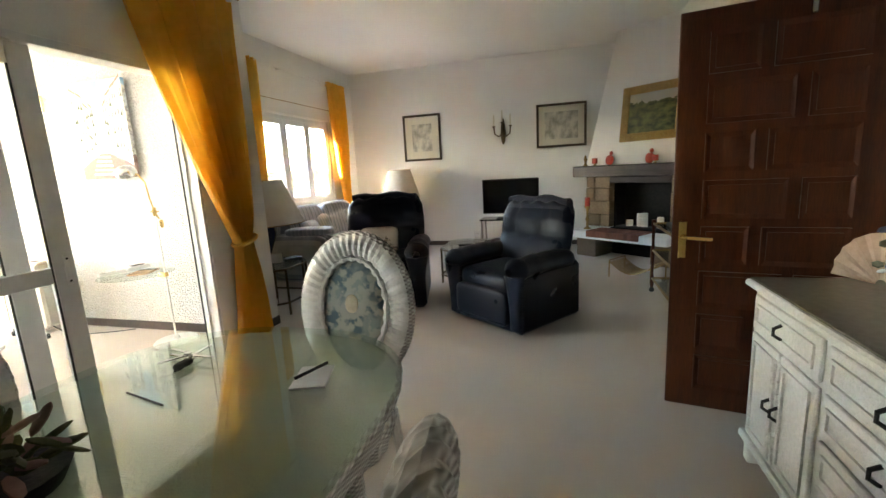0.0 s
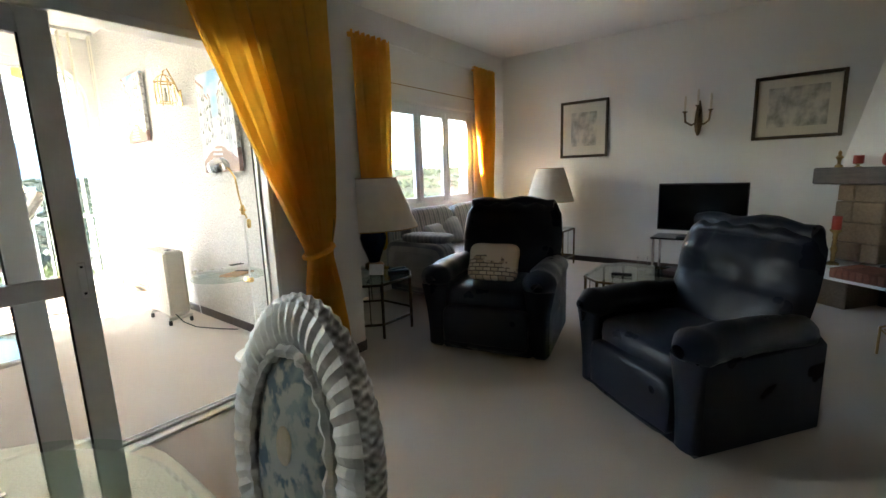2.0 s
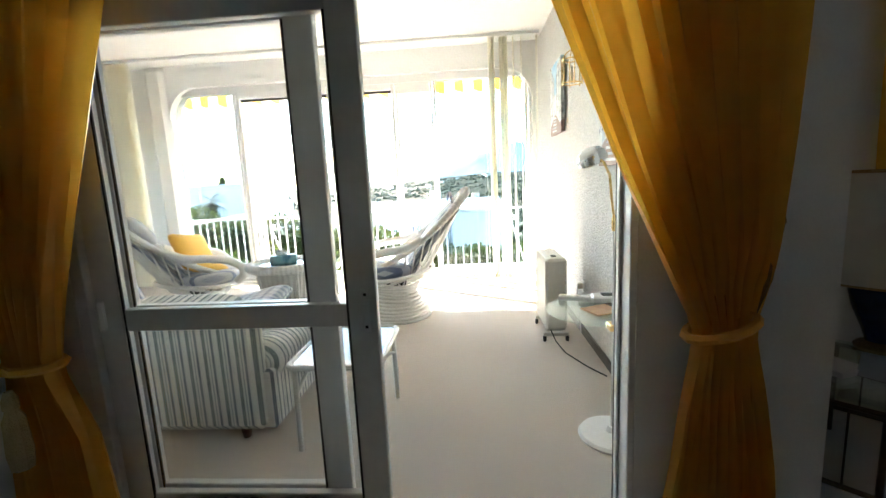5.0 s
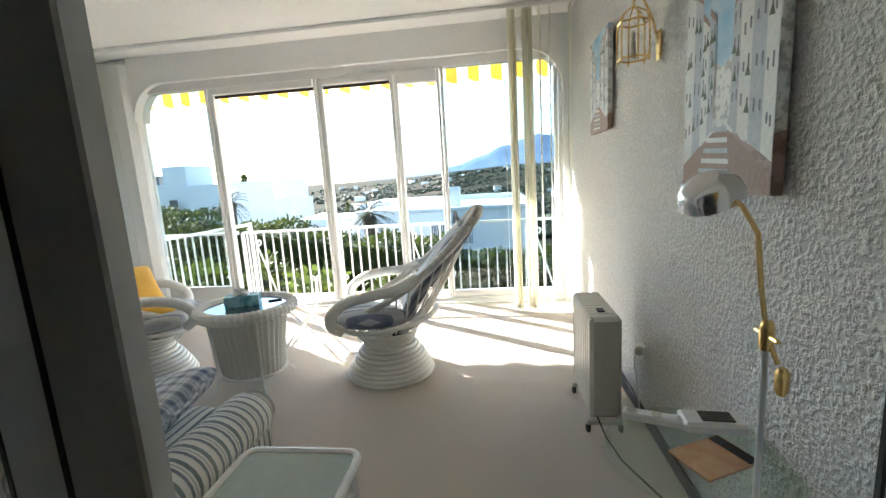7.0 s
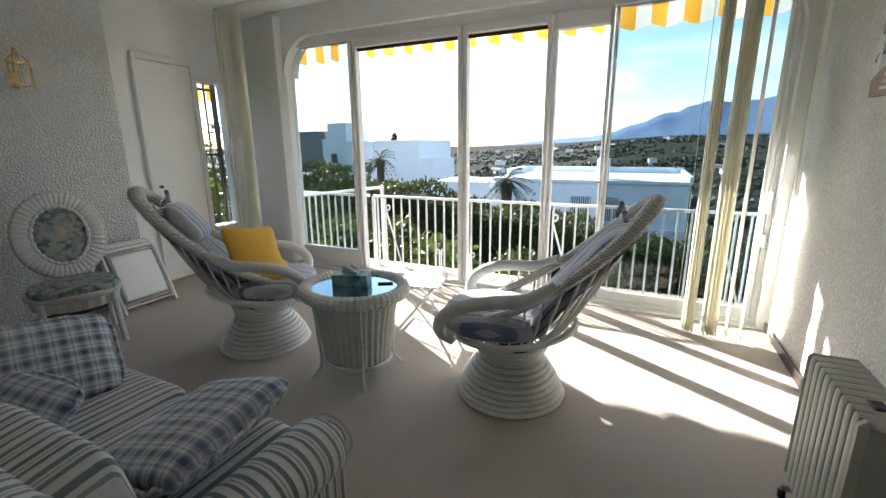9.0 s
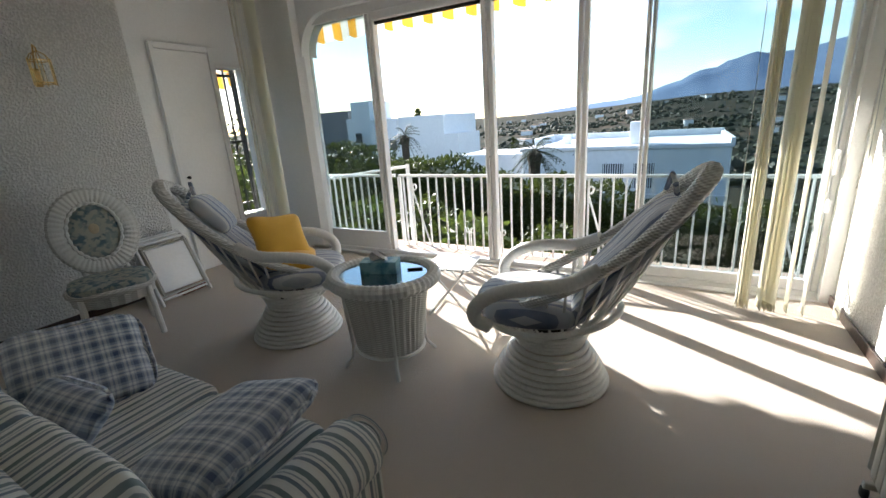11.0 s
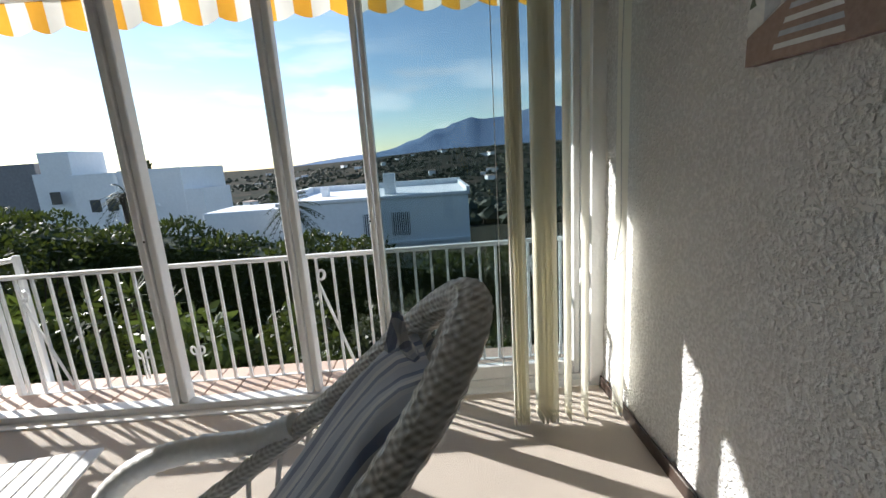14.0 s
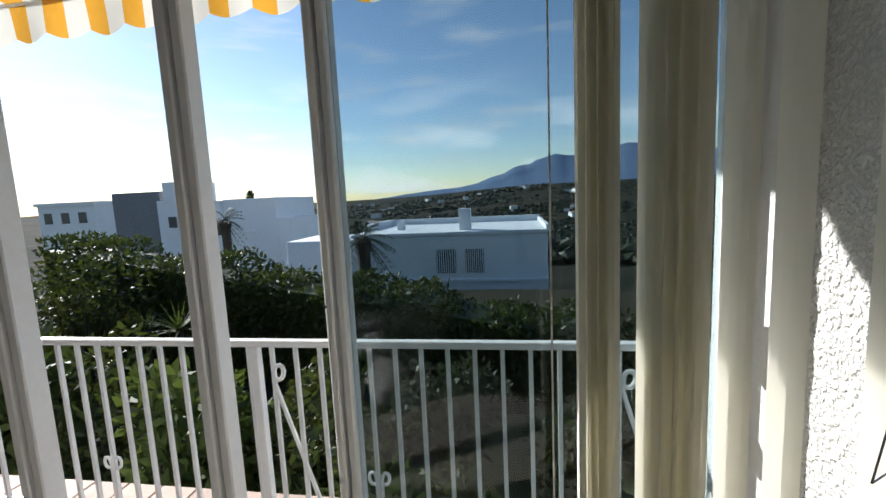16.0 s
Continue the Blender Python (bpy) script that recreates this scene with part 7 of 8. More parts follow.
def lantern(m, label):
    e = thing("wall_lantern", m, label, "wall lamp", "brass wall lanterns")
    part("bracket", Geo().tube([(0, 0.14, 0.05), (0, 0.10, 0.20), (0, 0.04, 0.33), (0, 0.0, 0.30), (0, 0.0, 0.26)], 0.007, 6), M_BRASS, e)
    part("wall_plate", Geo().box(-0.03, 0.03, 0.13, 0.142, -0.02, 0.14, 0.004), M_BRASS, e)
    for z, r in ((0.0, 0.085), (0.19, 0.085)):
        part("hoop", Geo().tube([(r * math.cos(k * math.tau / 6), r * math.sin(k * math.tau / 6), z) for k in range(6)], 0.006, 5, True), M_BRASS, e)
    for k in range(6):
        c, s = math.cos(k * math.tau / 6), math.sin(k * math.tau / 6)
        part("upright", Geo().tube([(0.085 * c, 0.085 * s, -0.02), (0.085 * c, 0.085 * s, 0.21)], 0.005, 5), M_BRASS, e)
        part("crown_bar", Geo().tube([(0.085 * c, 0.085 * s, 0.19), (0.06 * c, 0.06 * s, 0.24), (0.01 * c, 0.01 * s, 0.27)], 0.004, 5), M_BRASS, e)
        c2, s2 = math.cos((k + 1) * math.tau / 6), math.sin((k + 1) * math.tau / 6)
        part("pane", Geo().grid([[(0.083 * c, 0.083 * s, 0.0), (0.083 * c2, 0.083 * s2, 0.0)], [(0.083 * c, 0.083 * s, 0.19), (0.083 * c2, 0.083 * s2, 0.19)]]), M_GLASS, e)
    part("candle_tube", Geo().lathe([(0.014, 0), (0.014, 0.09), (0.008, 0.10), (0.012, 0.13), (0.002, 0.15)], 0, 0, 12), M_PAPER, e, "ivory candle bulb")
    return e


la = lantern(pose(-4.42, 2.565, 2.0) @ Matrix.Scale(0.88, 4), "six-sided brass and glass wall lantern, unlit")
o = copy_thing(la, pose(-4.66, -2.925, 2.02, 0, 0, 180))
tagged(o, "six-sided brass and glass wall lantern on the sunroom wall, unlit")

# vertical blinds drawn to the sides
M_BLIND = glow_cloth("cream_blind_cloth", (0.80, 0.78, 0.70), (0.84, 0.82, 0.74), (0.95, 0.93, 0.84), 0.7, 0.8)
tk = thing("blind_track", pose(-6.55, 0, 3.02), "white ceiling track of the vertical blinds", "curtain track")
part("track", Geo().box(-0.02, 0.02, -2.95, 2.66, 0.0, 0.035, 0.004), M_ALU, tk)
part("track_clip", Geo().box(-0.01, 0.01, 0.0, 0.03, 0.035, 0.045), M_ALU, tk)
vb = thing("vertical_blind", pose(-6.55, 0, 0), "cream fabric vertical blinds drawn to the wall side", "blind", "vertical blinds")
random.seed(31)
ys = [2.048 + 0.0085 * k for k in range(9)] + [2.19 + 0.012 * k for k in range(8)] + [2.345, 2.44, 2.625]
for k, y in enumerate(ys):
    ang = (5 if k % 2 else -5) + random.uniform(-4, 4)
    lean = random.uniform(-0.006, 0.006)
    part("slat", Geo().grid([[(0.0635 * u, 0.004 * (1 - u * u) + lean * (3.0 - z) / 3.0, z) for u in (-1, -0.5, 0, 0.5, 1)] for z in (0.075, 1.5, 3.015)]).moved(pose(0, y, 0, 0, 0, ang)), M_BLIND, vb)
    part("weight", Geo().box(-0.055, 0.055, -0.002, 0.002, 0.05, 0.10).moved(pose(0, y + lean, 0, 0, 0, ang)), M_BLIND, vb)
part("bead_chain", Geo().tube([(0.03, 2.62, 2.95), (0.035, 2.60, 1.9), (0.03, 2.615, 1.15), (0.02, 2.59, 0.95), (0.03, 2.63, 1.0)], 0.0022, 5), M_CHROME, vb)
part("pull_cord", Geo().tube([(-0.03, 2.0, 2.98), (-0.03, 1.995, 0.2)], 0.0022, 5), M_WHITEPAINT, vb)
vb = thing("vertical_blind", pose(-6.55, 0, 0), "cream fabric vertical blinds gathered at the pier", "blind", "vertical blinds")
for k in range(14):
    y = -2.97 + 0.03 * k
    ang = random.uniform(-10, 10) + 55
    part("slat", Geo().grid([[(0.0635 * u, 0.004 * (1 - u * u), z) for u in (-1, -0.5, 0, 0.5, 1)] for z in (0.075, 1.5, 3.015)]).moved(pose(0, y, 0, 0, 0, ang)), M_BLIND, vb)
lk = thing("window_latch", pose(-6.985, 2.58, 1.05), "white plastic window latch handle", "handle")
part("lever", Geo().box(0.0, 0.03, -0.012, 0.012, -0.08, 0.10, 0.006), M_WHITEPAINT, lk)
part("keep", Geo().box(-0.01, 0.018, -0.016, 0.016, -0.36, -0.26, 0.006), M_WHITEPAINT, lk)

# ---- garden, houses, country ----
def leaf_mat(name, c1, c2, thru):
    m, t, p = tree(name)
    g = t.nodes.new("ShaderNodeNewGeometry")
    v = coords(t)
    f = math_node(t, "ADD", math_node(t, "MULTIPLY", g.outputs["Random Per Island"], 0.7), math_node(t, "MULTIPLY", noise_fac(t, v, 2.0), 0.3))
    t.links.new(mixed(t, f, c1, c2), p.inputs["Base Color"])
    p.inputs["Roughness"].default_value = 0.55
    p.inputs["Specular IOR Level"].default_value = 0.25
    tl = add(t, "BsdfTranslucent", Color=rgb(thru))
    mx = add(t, "MixShader", Fac=0.16)
    t.links.new(p.outputs[0], mx.inputs[1])
    t.links.new(tl.outputs[0], mx.inputs[2])
    t.links.new(mx.outputs[0], t.nodes["Material Output"].inputs[0])
    return m


M_LEAF = leaf_mat("dark_green_leaf", (0.016, 0.026, 0.008), (0.05, 0.066, 0.016), (0.10, 0.13, 0.02))
M_LEAF2 = leaf_mat("fresh_green_leaf", (0.03, 0.052, 0.012), (0.085, 0.115, 0.025), (0.18, 0.24, 0.04))
M_LEAF3 = leaf_mat("grey_olive_leaf", (0.03, 0.04, 0.02), (0.07, 0.08, 0.04), (0.1, 0.12, 0.05))
M_TWIG = stuff("twig_bark", (0.03, 0.02, 0.012), (0.06, 0.045, 0.03), 0.9, 30, 4, 0.5, 0.01)
RNG = np.random.default_rng(5)


def leaves(points, normals, size, aspect=2.2):
    """Small folded leaves (two triangles each) at the points."""
    g = Geo()
    n = len(points)
    ax = RNG.normal(size=(n, 3)) + 0.6 * normals
    ax /= np.linalg.norm(ax, axis=1)[:, None]
    sd = np.cross(ax, RNG.normal(size=(n, 3)))
    sd /= np.linalg.norm(sd, axis=1)[:, None]
    L = size * RNG.uniform(0.6, 1.3, n)[:, None]
    a, b = points, points + ax * L
    mid = points + ax * L * 0.45
    q = np.stack([a, mid + sd * L / aspect / 2, b, mid - sd * L / aspect / 2], 1).reshape(-1, 3)
    g.v = [tuple(r) for r in q.tolist()]
    g.f = [(4 * i, 4 * i + 1, 4 * i + 2, 4 * i + 3) for i in range(n)]
    return g


def blob_points(n, c, r, lumps=14, seed=1):
    """Points on a lumpy crown built from many overlapping clumps."""
    rg = np.random.default_rng(seed)
    cs = rg.normal(size=(lumps, 3))
    cs /= np.linalg.norm(cs, axis=1)[:, None]
    cs = cs * rg.uniform(0.35, 0.8, (lumps, 1)) * np.array(r) + np.array(c)
    rad = rg.uniform(0.28, 0.5, lumps) * float(np.mean(r))
    k = rg.integers(0, lumps, n)
    d = rg.normal(size=(n, 3))
    d /= np.linalg.norm(d, axis=1)[:, None]
    p = cs[k] + d * (rad[k] * rg.uniform(0.55, 1.05, n) ** 0.5)[:, None]
    return p, d


def shrub(x, y, base, r, h, n, size, mat, label, seed):
    e = thing("garden_shrub", pose(x, y, base), label, "shrub", "garden shrubs")
    p, d = blob_points(n, (0, 0, h * 0.55), (r, r, h * 0.5), 18, seed)
    part("foliage", leaves(p, d, size), mat, e)
    rg = random.Random(seed)
    for k in range(5):
        a = rg.uniform(0, math.tau)
        part("stem", Geo().tube([(0.1 * math.cos(a), 0.1 * math.sin(a), -0.3), (0.35 * r * math.cos(a), 0.35 * r * math.sin(a), h * 0.35), (0.55 * r * math.cos(a), 0.55 * r * math.sin(a), h * 0.75)], lambda t: 0.03 * (1 - 0.7 * t), 5), M_TWIG, e)
    return e


# clipped hedge running down the slope
def hedge(x0, y0, x1, y1, z_top0, z_top1, w, n, mat, label, seed):
    e = thing("hedge", pose(x0, y0, 0), label, "hedge")
    rg = np.random.default_rng(seed)
    L = math.hypot(x1 - x0, y1 - y0)
    u = np.array([(x1 - x0) / L, (y1 - y0) / L, 0.0])
    nn = np.array([u[1], -u[0], 0.0])
    t = rg.uniform(0, 1, n)
    side = rg.uniform(0, 1, n)
    top = z_top0 + (z_top1 - z_top0) * t + 0.16 * np.sin(t * 23) + 0.1 * np.sin(t * 57 + 1) + rg.normal(0, 0.05, n)
    ontop = side < 0.38
    wz = np.where(ontop, top, -3.2 + (top + 3.2) * rg.uniform(0.1, 1.0, n) ** 0.6)
    off = np.where(ontop, rg.uniform(-w / 2, w / 2, n), (w / 2 + rg.normal(0, 0.05, n)) * np.where(rg.uniform(0, 1, n) < 0.75, 1, -1))
    p = (t * L)[:, None] * u + off[:, None] * nn
    p[:, 2] = wz
    d = np.where(ontop[:, None], np.array([0, 0, 1.0]), nn)
    part("foliage", leaves(p, d, 0.15), mat, e)
    g, m = Geo(), 24
    rows = [[(u[0] * L * i / m + nn[0] * o, u[1] * L * i / m + nn[1] * o, z) for o, z in ((-w * 0.44, -3.4), (-w * 0.44, z_top0 + (z_top1 - z_top0) * i / m - 0.12), (w * 0.44, z_top0 + (z_top1 - z_top0) * i / m - 0.12), (w * 0.44, -3.4))] for i in range(m + 1)]
    part("core", g.grid(rows), M_LEAF, e)
    return e


hedge(-15.2, -9.5, -13.6, 5.0, 0.75, -1.15, 1.5, 15000, M_LEAF, "long dark green clipped hedge sloping down", 3)
shrub(-13.0, -6.9, -2.3, 1.5, 3.0, 4200, 0.14, M_LEAF, "big rounded dark shrub in front of the hedge", 4)
for k, (x, y, r, h, mt) in enumerate(((-9.2, -1.2, 0.75, 2.3, M_LEAF2), (-9.4, -0.1, 0.7, 2.1, M_LEAF), (-9.1, 0.55, 0.55, 1.6, M_LEAF2), (-9.6, -2.4, 0.9, 2.4, M_LEAF), (-9.3, 1.3, 0.5, 1.2, M_LEAF), (-10.9, -0.6, 0.9, 1.9, M_LEAF), (-11.4, 1.0, 0.8, 1.5, M_LEAF3), (-10.6, 2.6, 0.6, 1.1, M_LEAF), (-11.6, 3.4, 0.8, 1.2, M_LEAF3), (-9.4, -3.8, 0.9, 2.6, M_LEAF2), (-9.9, -5.2, 1.0, 2.9, M_LEAF), (-8.4, -4.8, 0.8, 2.6, M_LEAF2), (-8.3, -6.4, 1.0, 3.5, M_LEAF2), (-9.6, -7.6, 1.1, 3.7, M_LEAF), (-10.6, -8.6, 1.5, 4.6, M_LEAF), (-9.0, -8.8, 1.4, 4.3, M_LEAF2), (-7.9, -8.2, 1.2, 4.0, M_LEAF))):
    shrub(x, y, -2.35, r, h, 2600, 0.13 if mt is not M_LEAF2 else 0.20, mt, "leafy garden shrub below the balcony", 40 + k)


def agave(x, y, z, s, seed):
    e = thing("yucca_plant", pose(x, y, z), "spiky yucca rosette with sword-like leaves", "plant", "yuccas by the hedge")
    rg = random.Random(seed)
    for k in range(26):
        a, el = rg.uniform(0, math.tau), rg.uniform(0.15, 1.3)
        pts = []
        for i in range(5):
            t = i / 4
            r = s * t * math.cos(el)
            pts.append((r * math.cos(a), r * math.sin(a), s * t * math.sin(el) - 0.25 * s * t * t * math.cos(el)))
        w = Vector((-math.sin(a), math.cos(a), 0)) * 0.045 * s
        part("blade", Geo().grid([[Vector(q) - w * (1 - i / 4), Vector(q) + w * (1 - i / 4)] for i, q in enumerate(pts)]), M_LEAF2, e)
    part("stem", Geo().lathe([(0.09 * s, -1.7), (0.08 * s, 0.05)], 0, 0, 8), M_TWIG, e)
    return e


agave(-12.6, -4.3, -0.75, 0.75, 1)
agave(-12.8, -5.2, -0.85, 0.6, 2)
agave(-12.5, -3.6, -0.95, 0.55, 3)


def palm(x, y, z_crown, s, label, seed):
    e = thing("palm_tree", pose(x, y, z_crown), label, "tree", "palm trees")
    rg = random.Random(seed)
    part("trunk", Geo().lathe([(0.30 * s, -6.0), (0.22 * s, -3.0), (0.24 * s, -0.8), (0.32 * s, -0.2), (0.12 * s, 0.1)], 0, 0, 14, 0.06), M_TWIG, e)
    g = Geo()
    for k in range(46):
        a, el = rg.uniform(0, math.tau), rg.uniform(-0.9, 1.35)
        L = s * rg.uniform(1.0, 1.5)
        hd = Vector((math.cos(a), math.sin(a), 0))
        sd = Vector((-math.sin(a), math.cos(a), 0))
        pts = []
        for i in range(9):
            t = i / 8
            pts.append(hd * (L * t * math.cos(el * (1 - 0.25 * t))) + Vector((0, 0, L * t * math.sin(el) - 0.45 * L * t * t)))
        g.tube(pts, lambda t: 0.02 * s * (1 - 0.8 * t), 4)
        for i in range(2, 9):
            for sgn in (-1, 1):
                b = pts[i]
                tip = b + (sd * sgn * 0.32 + hd * 0.22) * s * (1.15 - i / 11) + Vector((0, 0, -0.10 * s))
                wv = hd * 0.03 * s
                st = len(g.v)
                g.v += [tuple(b - wv), tuple(b + wv), tuple(tip)]
                g.f.append((st, st + 1, st + 2))
    part("crown", g, M_LEAF3, e)
    return e


palm(-25.5, -5.2, -0.35, 1.25, "feathery palm in front of the white villa", 8)
palm(-38.0, -21.5, 0.3, 1.5, "dark palm beside the tall white house", 9)

# white houses
M_HOUSE = stuff("white_render", (0.70, 0.71, 0.72), (0.78, 0.79, 0.80), 0.9, 4, 0.3, 0.1, 0.01)
M_GREYHOUSE = stuff("grey_render", (0.16, 0.16, 0.17), (0.22, 0.22, 0.23), 0.9, 4, 0.3, 0.1, 0.01)
M_WINDARK = stuff("dark_window", (0.03, 0.04, 0.05), (0.06, 0.07, 0.08), 0.2)
vi = thing("white_villa", pose(-30, 0, 0), "low white flat-roofed villa with two barred windows", "house")
part("wall", Geo().box(-8, 0, -7.4, 3.9, -8, -0.75, 0.05), M_HOUSE, vi)
part("roof", Geo().box(-8, 0.12, -7.5, 4.0, -0.75, -0.55, 0.03), M_HOUSE, vi)
part("parapet", Geo().box(-8, -7.7, -7.5, 4.0, -0.55, -0.15).box(-7.7, 0.12, 3.8, 4.0, -0.55, -0.28).box(-7.7, -3.0, -7.5, -7.2, -0.55, -0.15), M_HOUSE, vi)
part("chimney", Geo().box(-1.6, -0.9, -1.15, -0.45, -0.55, 0.72, 0.03), M_HOUSE, vi)
part("roof_vent", Geo().box(-3.0, -2.6, -5.4, -4.9, -0.55, 0.0, 0.03), M_HOUSE, vi)
part("wing", Geo().box(-6, -1.5, -12.6, -7.5, -8, -1.0, 0.05), M_HOUSE, vi)
part("string_course", Geo().box(0.0, 0.15, -7.4, 3.9, -3.45, -3.3), M_HOUSE, vi)
for y0, y1 in ((-2.45, -1.3), (-0.75, 0.32)):
    w = part("window", Geo().box(0.01, 0.04, y0, y1, -2.96, -1.56), M_WINDARK, vi)
    for k in range(9):
        yy = y0 + (y1 - y0) * (k + 0.5) / 9
        part("bar", Geo().box(0.04, 0.09, yy - 0.025, yy + 0.025, -3.0, -1.52), M_HOUSE, w)
h2 = thing("tall_white_house", pose(-48, -28, 0), "tall white house with a tower behind the hedge", "house")
part("wall", Geo().box(-9, 0, -0.8, 5.4, -10, 2.2, 0.05), M_HOUSE, h2)
part("side_wing", Geo().box(-9, 0.4, -5.0, -0.82, -10, 2.1, 0.05), M_HOUSE, h2)
part("tower", Geo().box(-5, -0.2, -8.1, -5.1, -10, 4.4, 0.05), M_HOUSE, h2)
part("annexe", Geo().box(-5, -0.4, -9.2, -8.12, -10, 2.4, 0.05), M_HOUSE, h2)
part("terrace", Geo().box(-6, 0.0, 5.4, 7.2, -10, 0.0), M_HOUSE, h2)
part("dark_block", Geo().box(-6, -1.0, -15.5, -9.22, -10, 3.5, 0.05), M_GREYHOUSE, h2, "dark grey house block")
for y, z in ((-3.6, -0.4), (-2.0, -0.4), (-7.2, 0.6)):
    part("window", Geo().box(0.41, 0.44, y, y + 1.0, z - 1.2, z), M_WINDARK, h2)
part("ledge", Geo().box(0.0, 0.25, 0.6, 2.8, -1.4, -1.25), M_HOUSE, h2)
h3 = thing("far_white_house", pose(-60, -62, 0), "distant pale house with shaded upper floor", "house")
part("wall", Geo().box(-8, 0, -6, 4, -10, 2.6), M_HOUSE, h3)
part("roof", Geo().box(-8.3, 0.3, -6.3, 4.3, 2.6, 3.1), M_HOUSE, h3)
for k in range(3):
    part("window", Geo().box(0.0, 0.05, -5 + 3 * k, -3.6 + 3 * k, 0.0, 1.6), M_WINDARK, h3)


def cypress(x, y, z, h, seed):
    e = thing("cypress_tree", pose(x, y, z), "slender dark green cypress among the houses", "tree", "cypresses")
    rg = np.random.default_rng(seed)
    t = rg.uniform(0, 1, 900)
    a = rg.uniform(0, math.tau, 900)
    r = 0.075 * h * (1 - t) ** 0.6 * rg.uniform(0.6, 1.05, 900) * (0.35 + 0.65 * np.minimum(1, t * 8))
    p = np.stack([r * np.cos(a), r * np.sin(a), t * h], 1)
    part("crown", leaves(p, np.tile([0, 0, 1.5], (900, 1)), 0.05 * h, 2.0), M_LEAF, e)
    part("trunk", Geo().lathe([(0.02 * h, -0.2 * h), (0.015 * h, 0.1 * h), (0.004 * h, 0.9 * h)], 0, 0, 7), M_TWIG, e)
    return e


for k, (x, y, z, h) in enumerate(((-70, -22, -11, 9), (-75, -24.5, -12, 7.5), (-66, -27, -10, 6.5), (-62, -34.5, -9.5, 12.6))):
    cypress(x, y, z, h, k + 1)

# woods and scrub over the valley, and far houses on the hills
def scatter(n, r0, r1, a0, a1, s0, s1, seed, mat, name, label):
    rg = np.random.default_rng(seed)
    g = Geo()
    for k in range(n):
        r = math.exp(rg.uniform(math.log(r0), math.log(r1)))
        a = radians(rg.uniform(a0, a1))
        x, y = -7 - r * math.cos(a), 1 + r * math.sin(a)
        if noise.noise((x * 0.008, y * 0.008, 5.0)) < -0.12 * (1 if r > 120 else 3):
            continue
        s = rg.uniform(s0, s1) * (1 + r / 900)
        c = Vector((x, y, land(x, y)))
        st, m = len(g.v), 6
        hh = s * rg.uniform(0.7, 1.3)
        for lv, (rr, z) in enumerate(((0.8, -0.3), (1.0, 0.35), (0.75, 0.75), (0.25, 1.0))):
            for j in range(m):
                b = j * math.tau / m + lv * 0.5
                q = rr * s * rg.uniform(0.75, 1.2)
                g.v.append((c.x + q * math.cos(b), c.y + q * math.sin(b), c.z + z * hh * rg.uniform(0.85, 1.12)))
        for lv in range(3):
            for j in range(m):
                g.f.append((st + lv * m + j, st + lv * m + (j + 1) % m, st + (lv + 1) * m + (j + 1) % m, st + (lv + 1) * m + j))
        g.f.append(tuple(st + 3 * m + j for j in range(m)))
    o = new(name, g.mesh(name, mat))
    return tagged(o, label, "trees", "", "stuff")


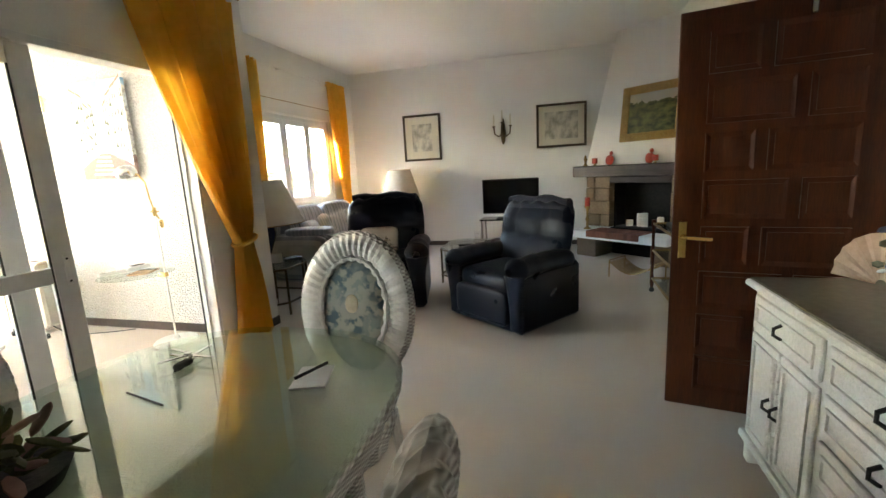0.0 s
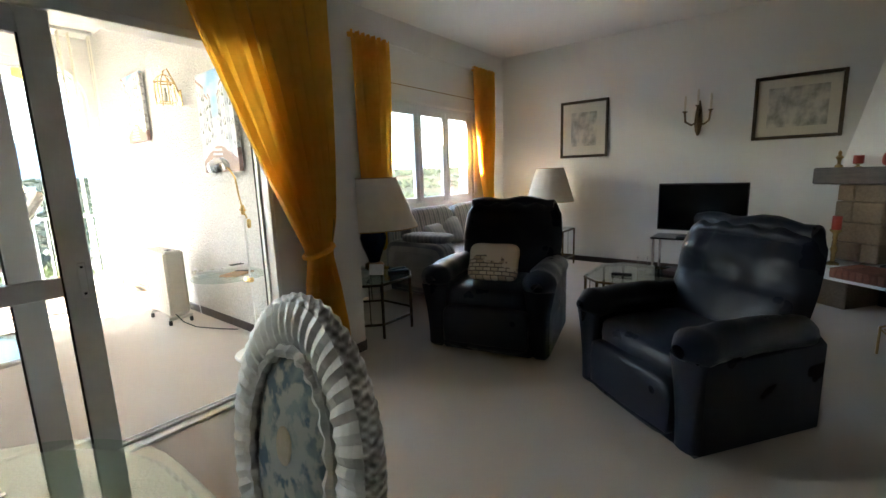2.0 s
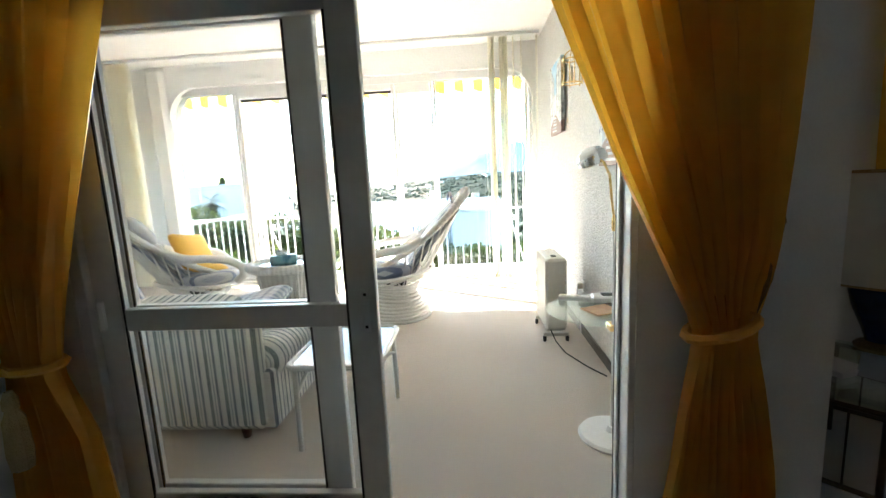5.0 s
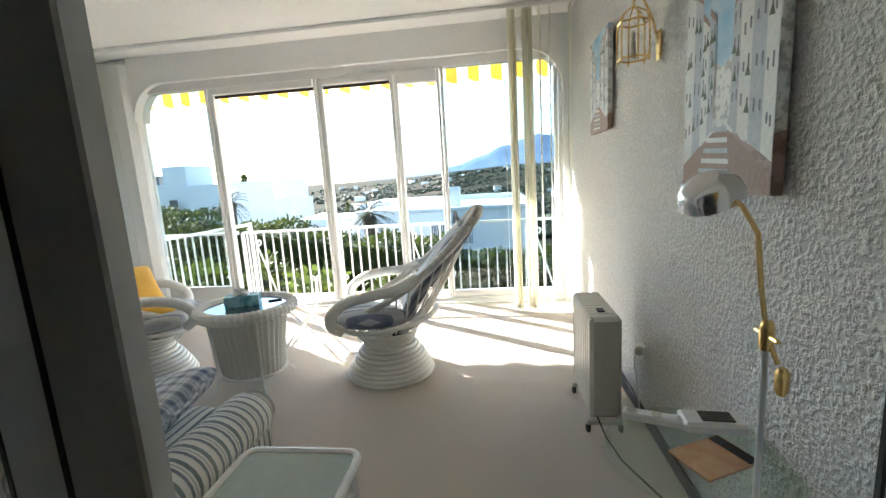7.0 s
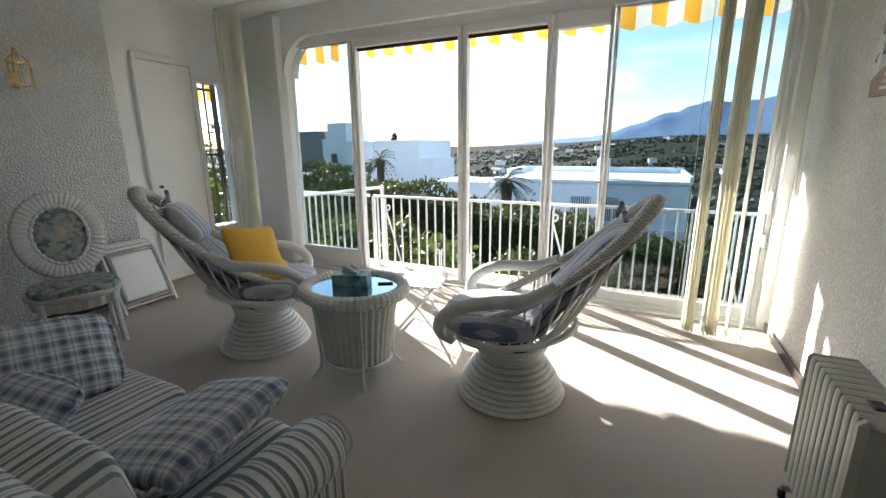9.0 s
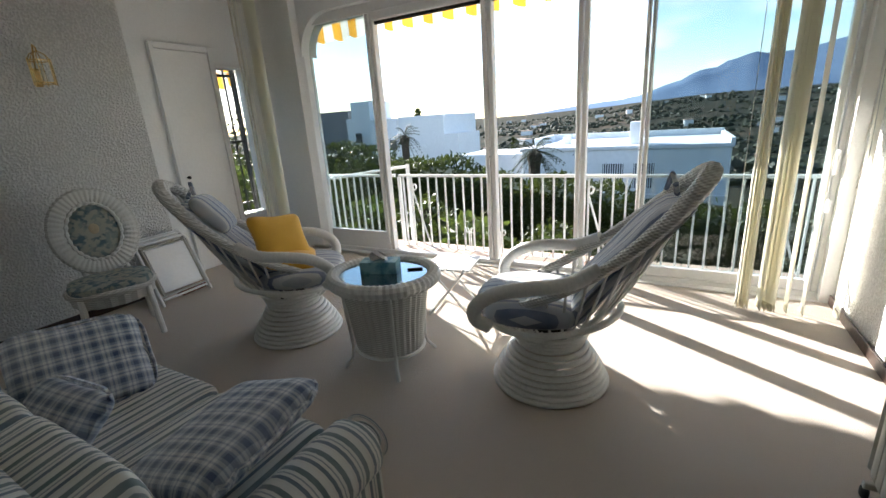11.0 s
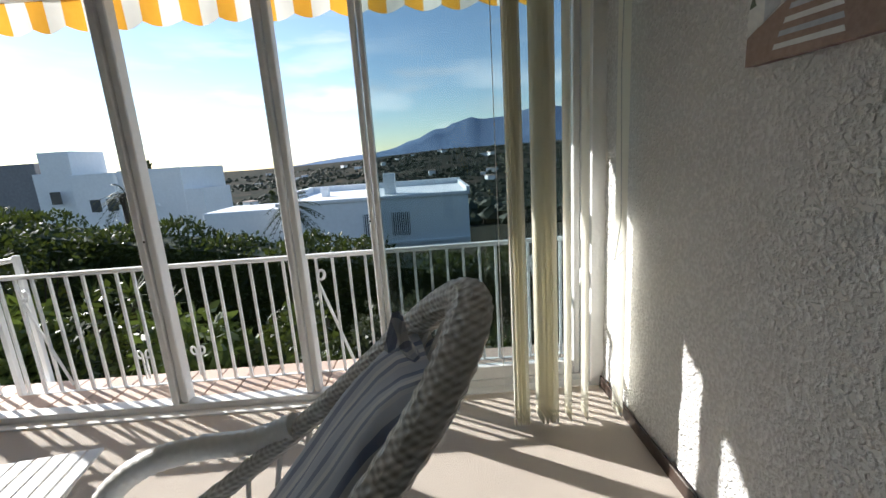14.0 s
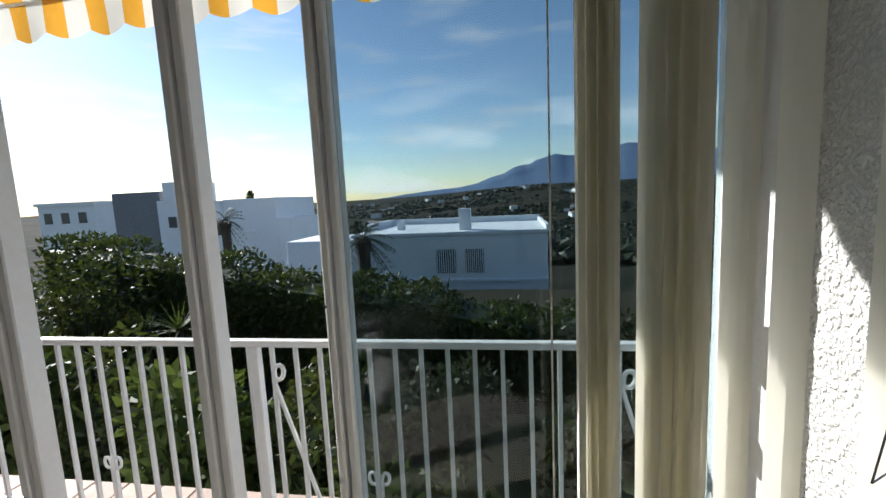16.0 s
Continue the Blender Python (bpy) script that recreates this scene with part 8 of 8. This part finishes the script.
M_BUSHFAR = leaf_mat("far_scrub", (0.014, 0.022, 0.010), (0.045, 0.055, 0.026), (0.03, 0.04, 0.015))
scatter(5200, 55, 420, -50, 60, 1.0, 2.4, 1, M_BUSHFAR, "valley_scrub", "dark scrub and olive trees over the valley")
scatter(9000, 350, 1900, -45, 62, 1.3, 2.6, 2, M_BUSHFAR, "hillside_woods", "far dark woods on the hillsides")
rg = random.Random(77)
for k in range(46):
    r = rg.uniform(500, 1900)
    a = radians(rg.uniform(-24, 44))
    x, y = -7 - r * math.cos(a), 1 + r * math.sin(a)
    z, s = land(x, y), rg.uniform(4, 8) * (1 + r / 2500)
    e = thing("far_house", pose(x, y, z, 0, 0, rg.uniform(0, 90)), "tiny white house on the far hillside", "house", "far hillside houses")
    part("wall", Geo().box(-s, s, -s * 0.6, s * 0.6, -2, s * 0.7), M_HOUSE, e)
    part("roof", Geo().box(-s * 1.05, s * 1.05, -s * 0.65, s * 0.65, s * 0.7, s * 0.82), M_TERRACOTTA, e)
# lawn and path under the balcony
M_LAWN = stuff("dry_lawn", (0.07, 0.085, 0.03), (0.14, 0.13, 0.06), 0.95, 60, 0.8, 0.6, 0.02)
G = Geo()
G.grid([[(-13.2 + 4.6 * i / 12 + 0.5 * math.sin(j), 1.2 + 6.5 * j / 14, land(-11, 4) + 0.03 + 0.05 * noise.noise((i * 0.5, j * 0.5, 0))) for j in range(15)] for i in range(13)])
setting("lawn", G, M_LAWN, "patchy green lawn below the balcony", "lawn", True)
# clouds low over the mountain
M_CLOUD, _t, _p = tree("cloud_veil")
_v = coords(_t, "Object", (0.0009, 0.0009, 0.0035))
_n = noise_fac(_t, _v, 1.0, 7.0, 0.50, 0.74)
_tr, _em = add(_t, "BsdfTransparent"), add(_t, "Emission", Color=(1, 1, 1, 1), Strength=1.0)
_mx = _t.nodes.new("ShaderNodeMixShader")
_sz = _t.nodes.new("ShaderNodeSeparateXYZ")
_c0 = _t.nodes.new("ShaderNodeTexCoord")
_t.links.new(_c0.outputs["Object"], _sz.inputs[0])
_fade = _t.nodes.new("ShaderNodeMapRange")
_fade.inputs[1].default_value, _fade.inputs[2].default_value, _fade.inputs[3].default_value, _fade.inputs[4].default_value = 150, 1300, 0.95, 0.0
_t.links.new(_sz.outputs[2], _fade.inputs[0])
_t.links.new(math_node(_t, "MULTIPLY", _n, _fade.outputs[0]), _mx.inputs[0])
_t.links.new(_tr.outputs[0], _mx.inputs[1])
_t.links.new(_em.outputs[0], _mx.inputs[2])
_t.links.new(_mx.outputs[0], _t.nodes["Material Output"].inputs[0])
_t.nodes.remove(_p)
G = Geo()
G.grid([[(-7 - 4650 * math.cos(radians(a)), 1 + 4650 * math.sin(radians(a)), z) for z in (60, 300, 700, 1400)] for a in range(-60, 71, 5)])
setting("backdrop_clouds", G, M_CLOUD, "thin white clouds above the mountain", "sky", True)
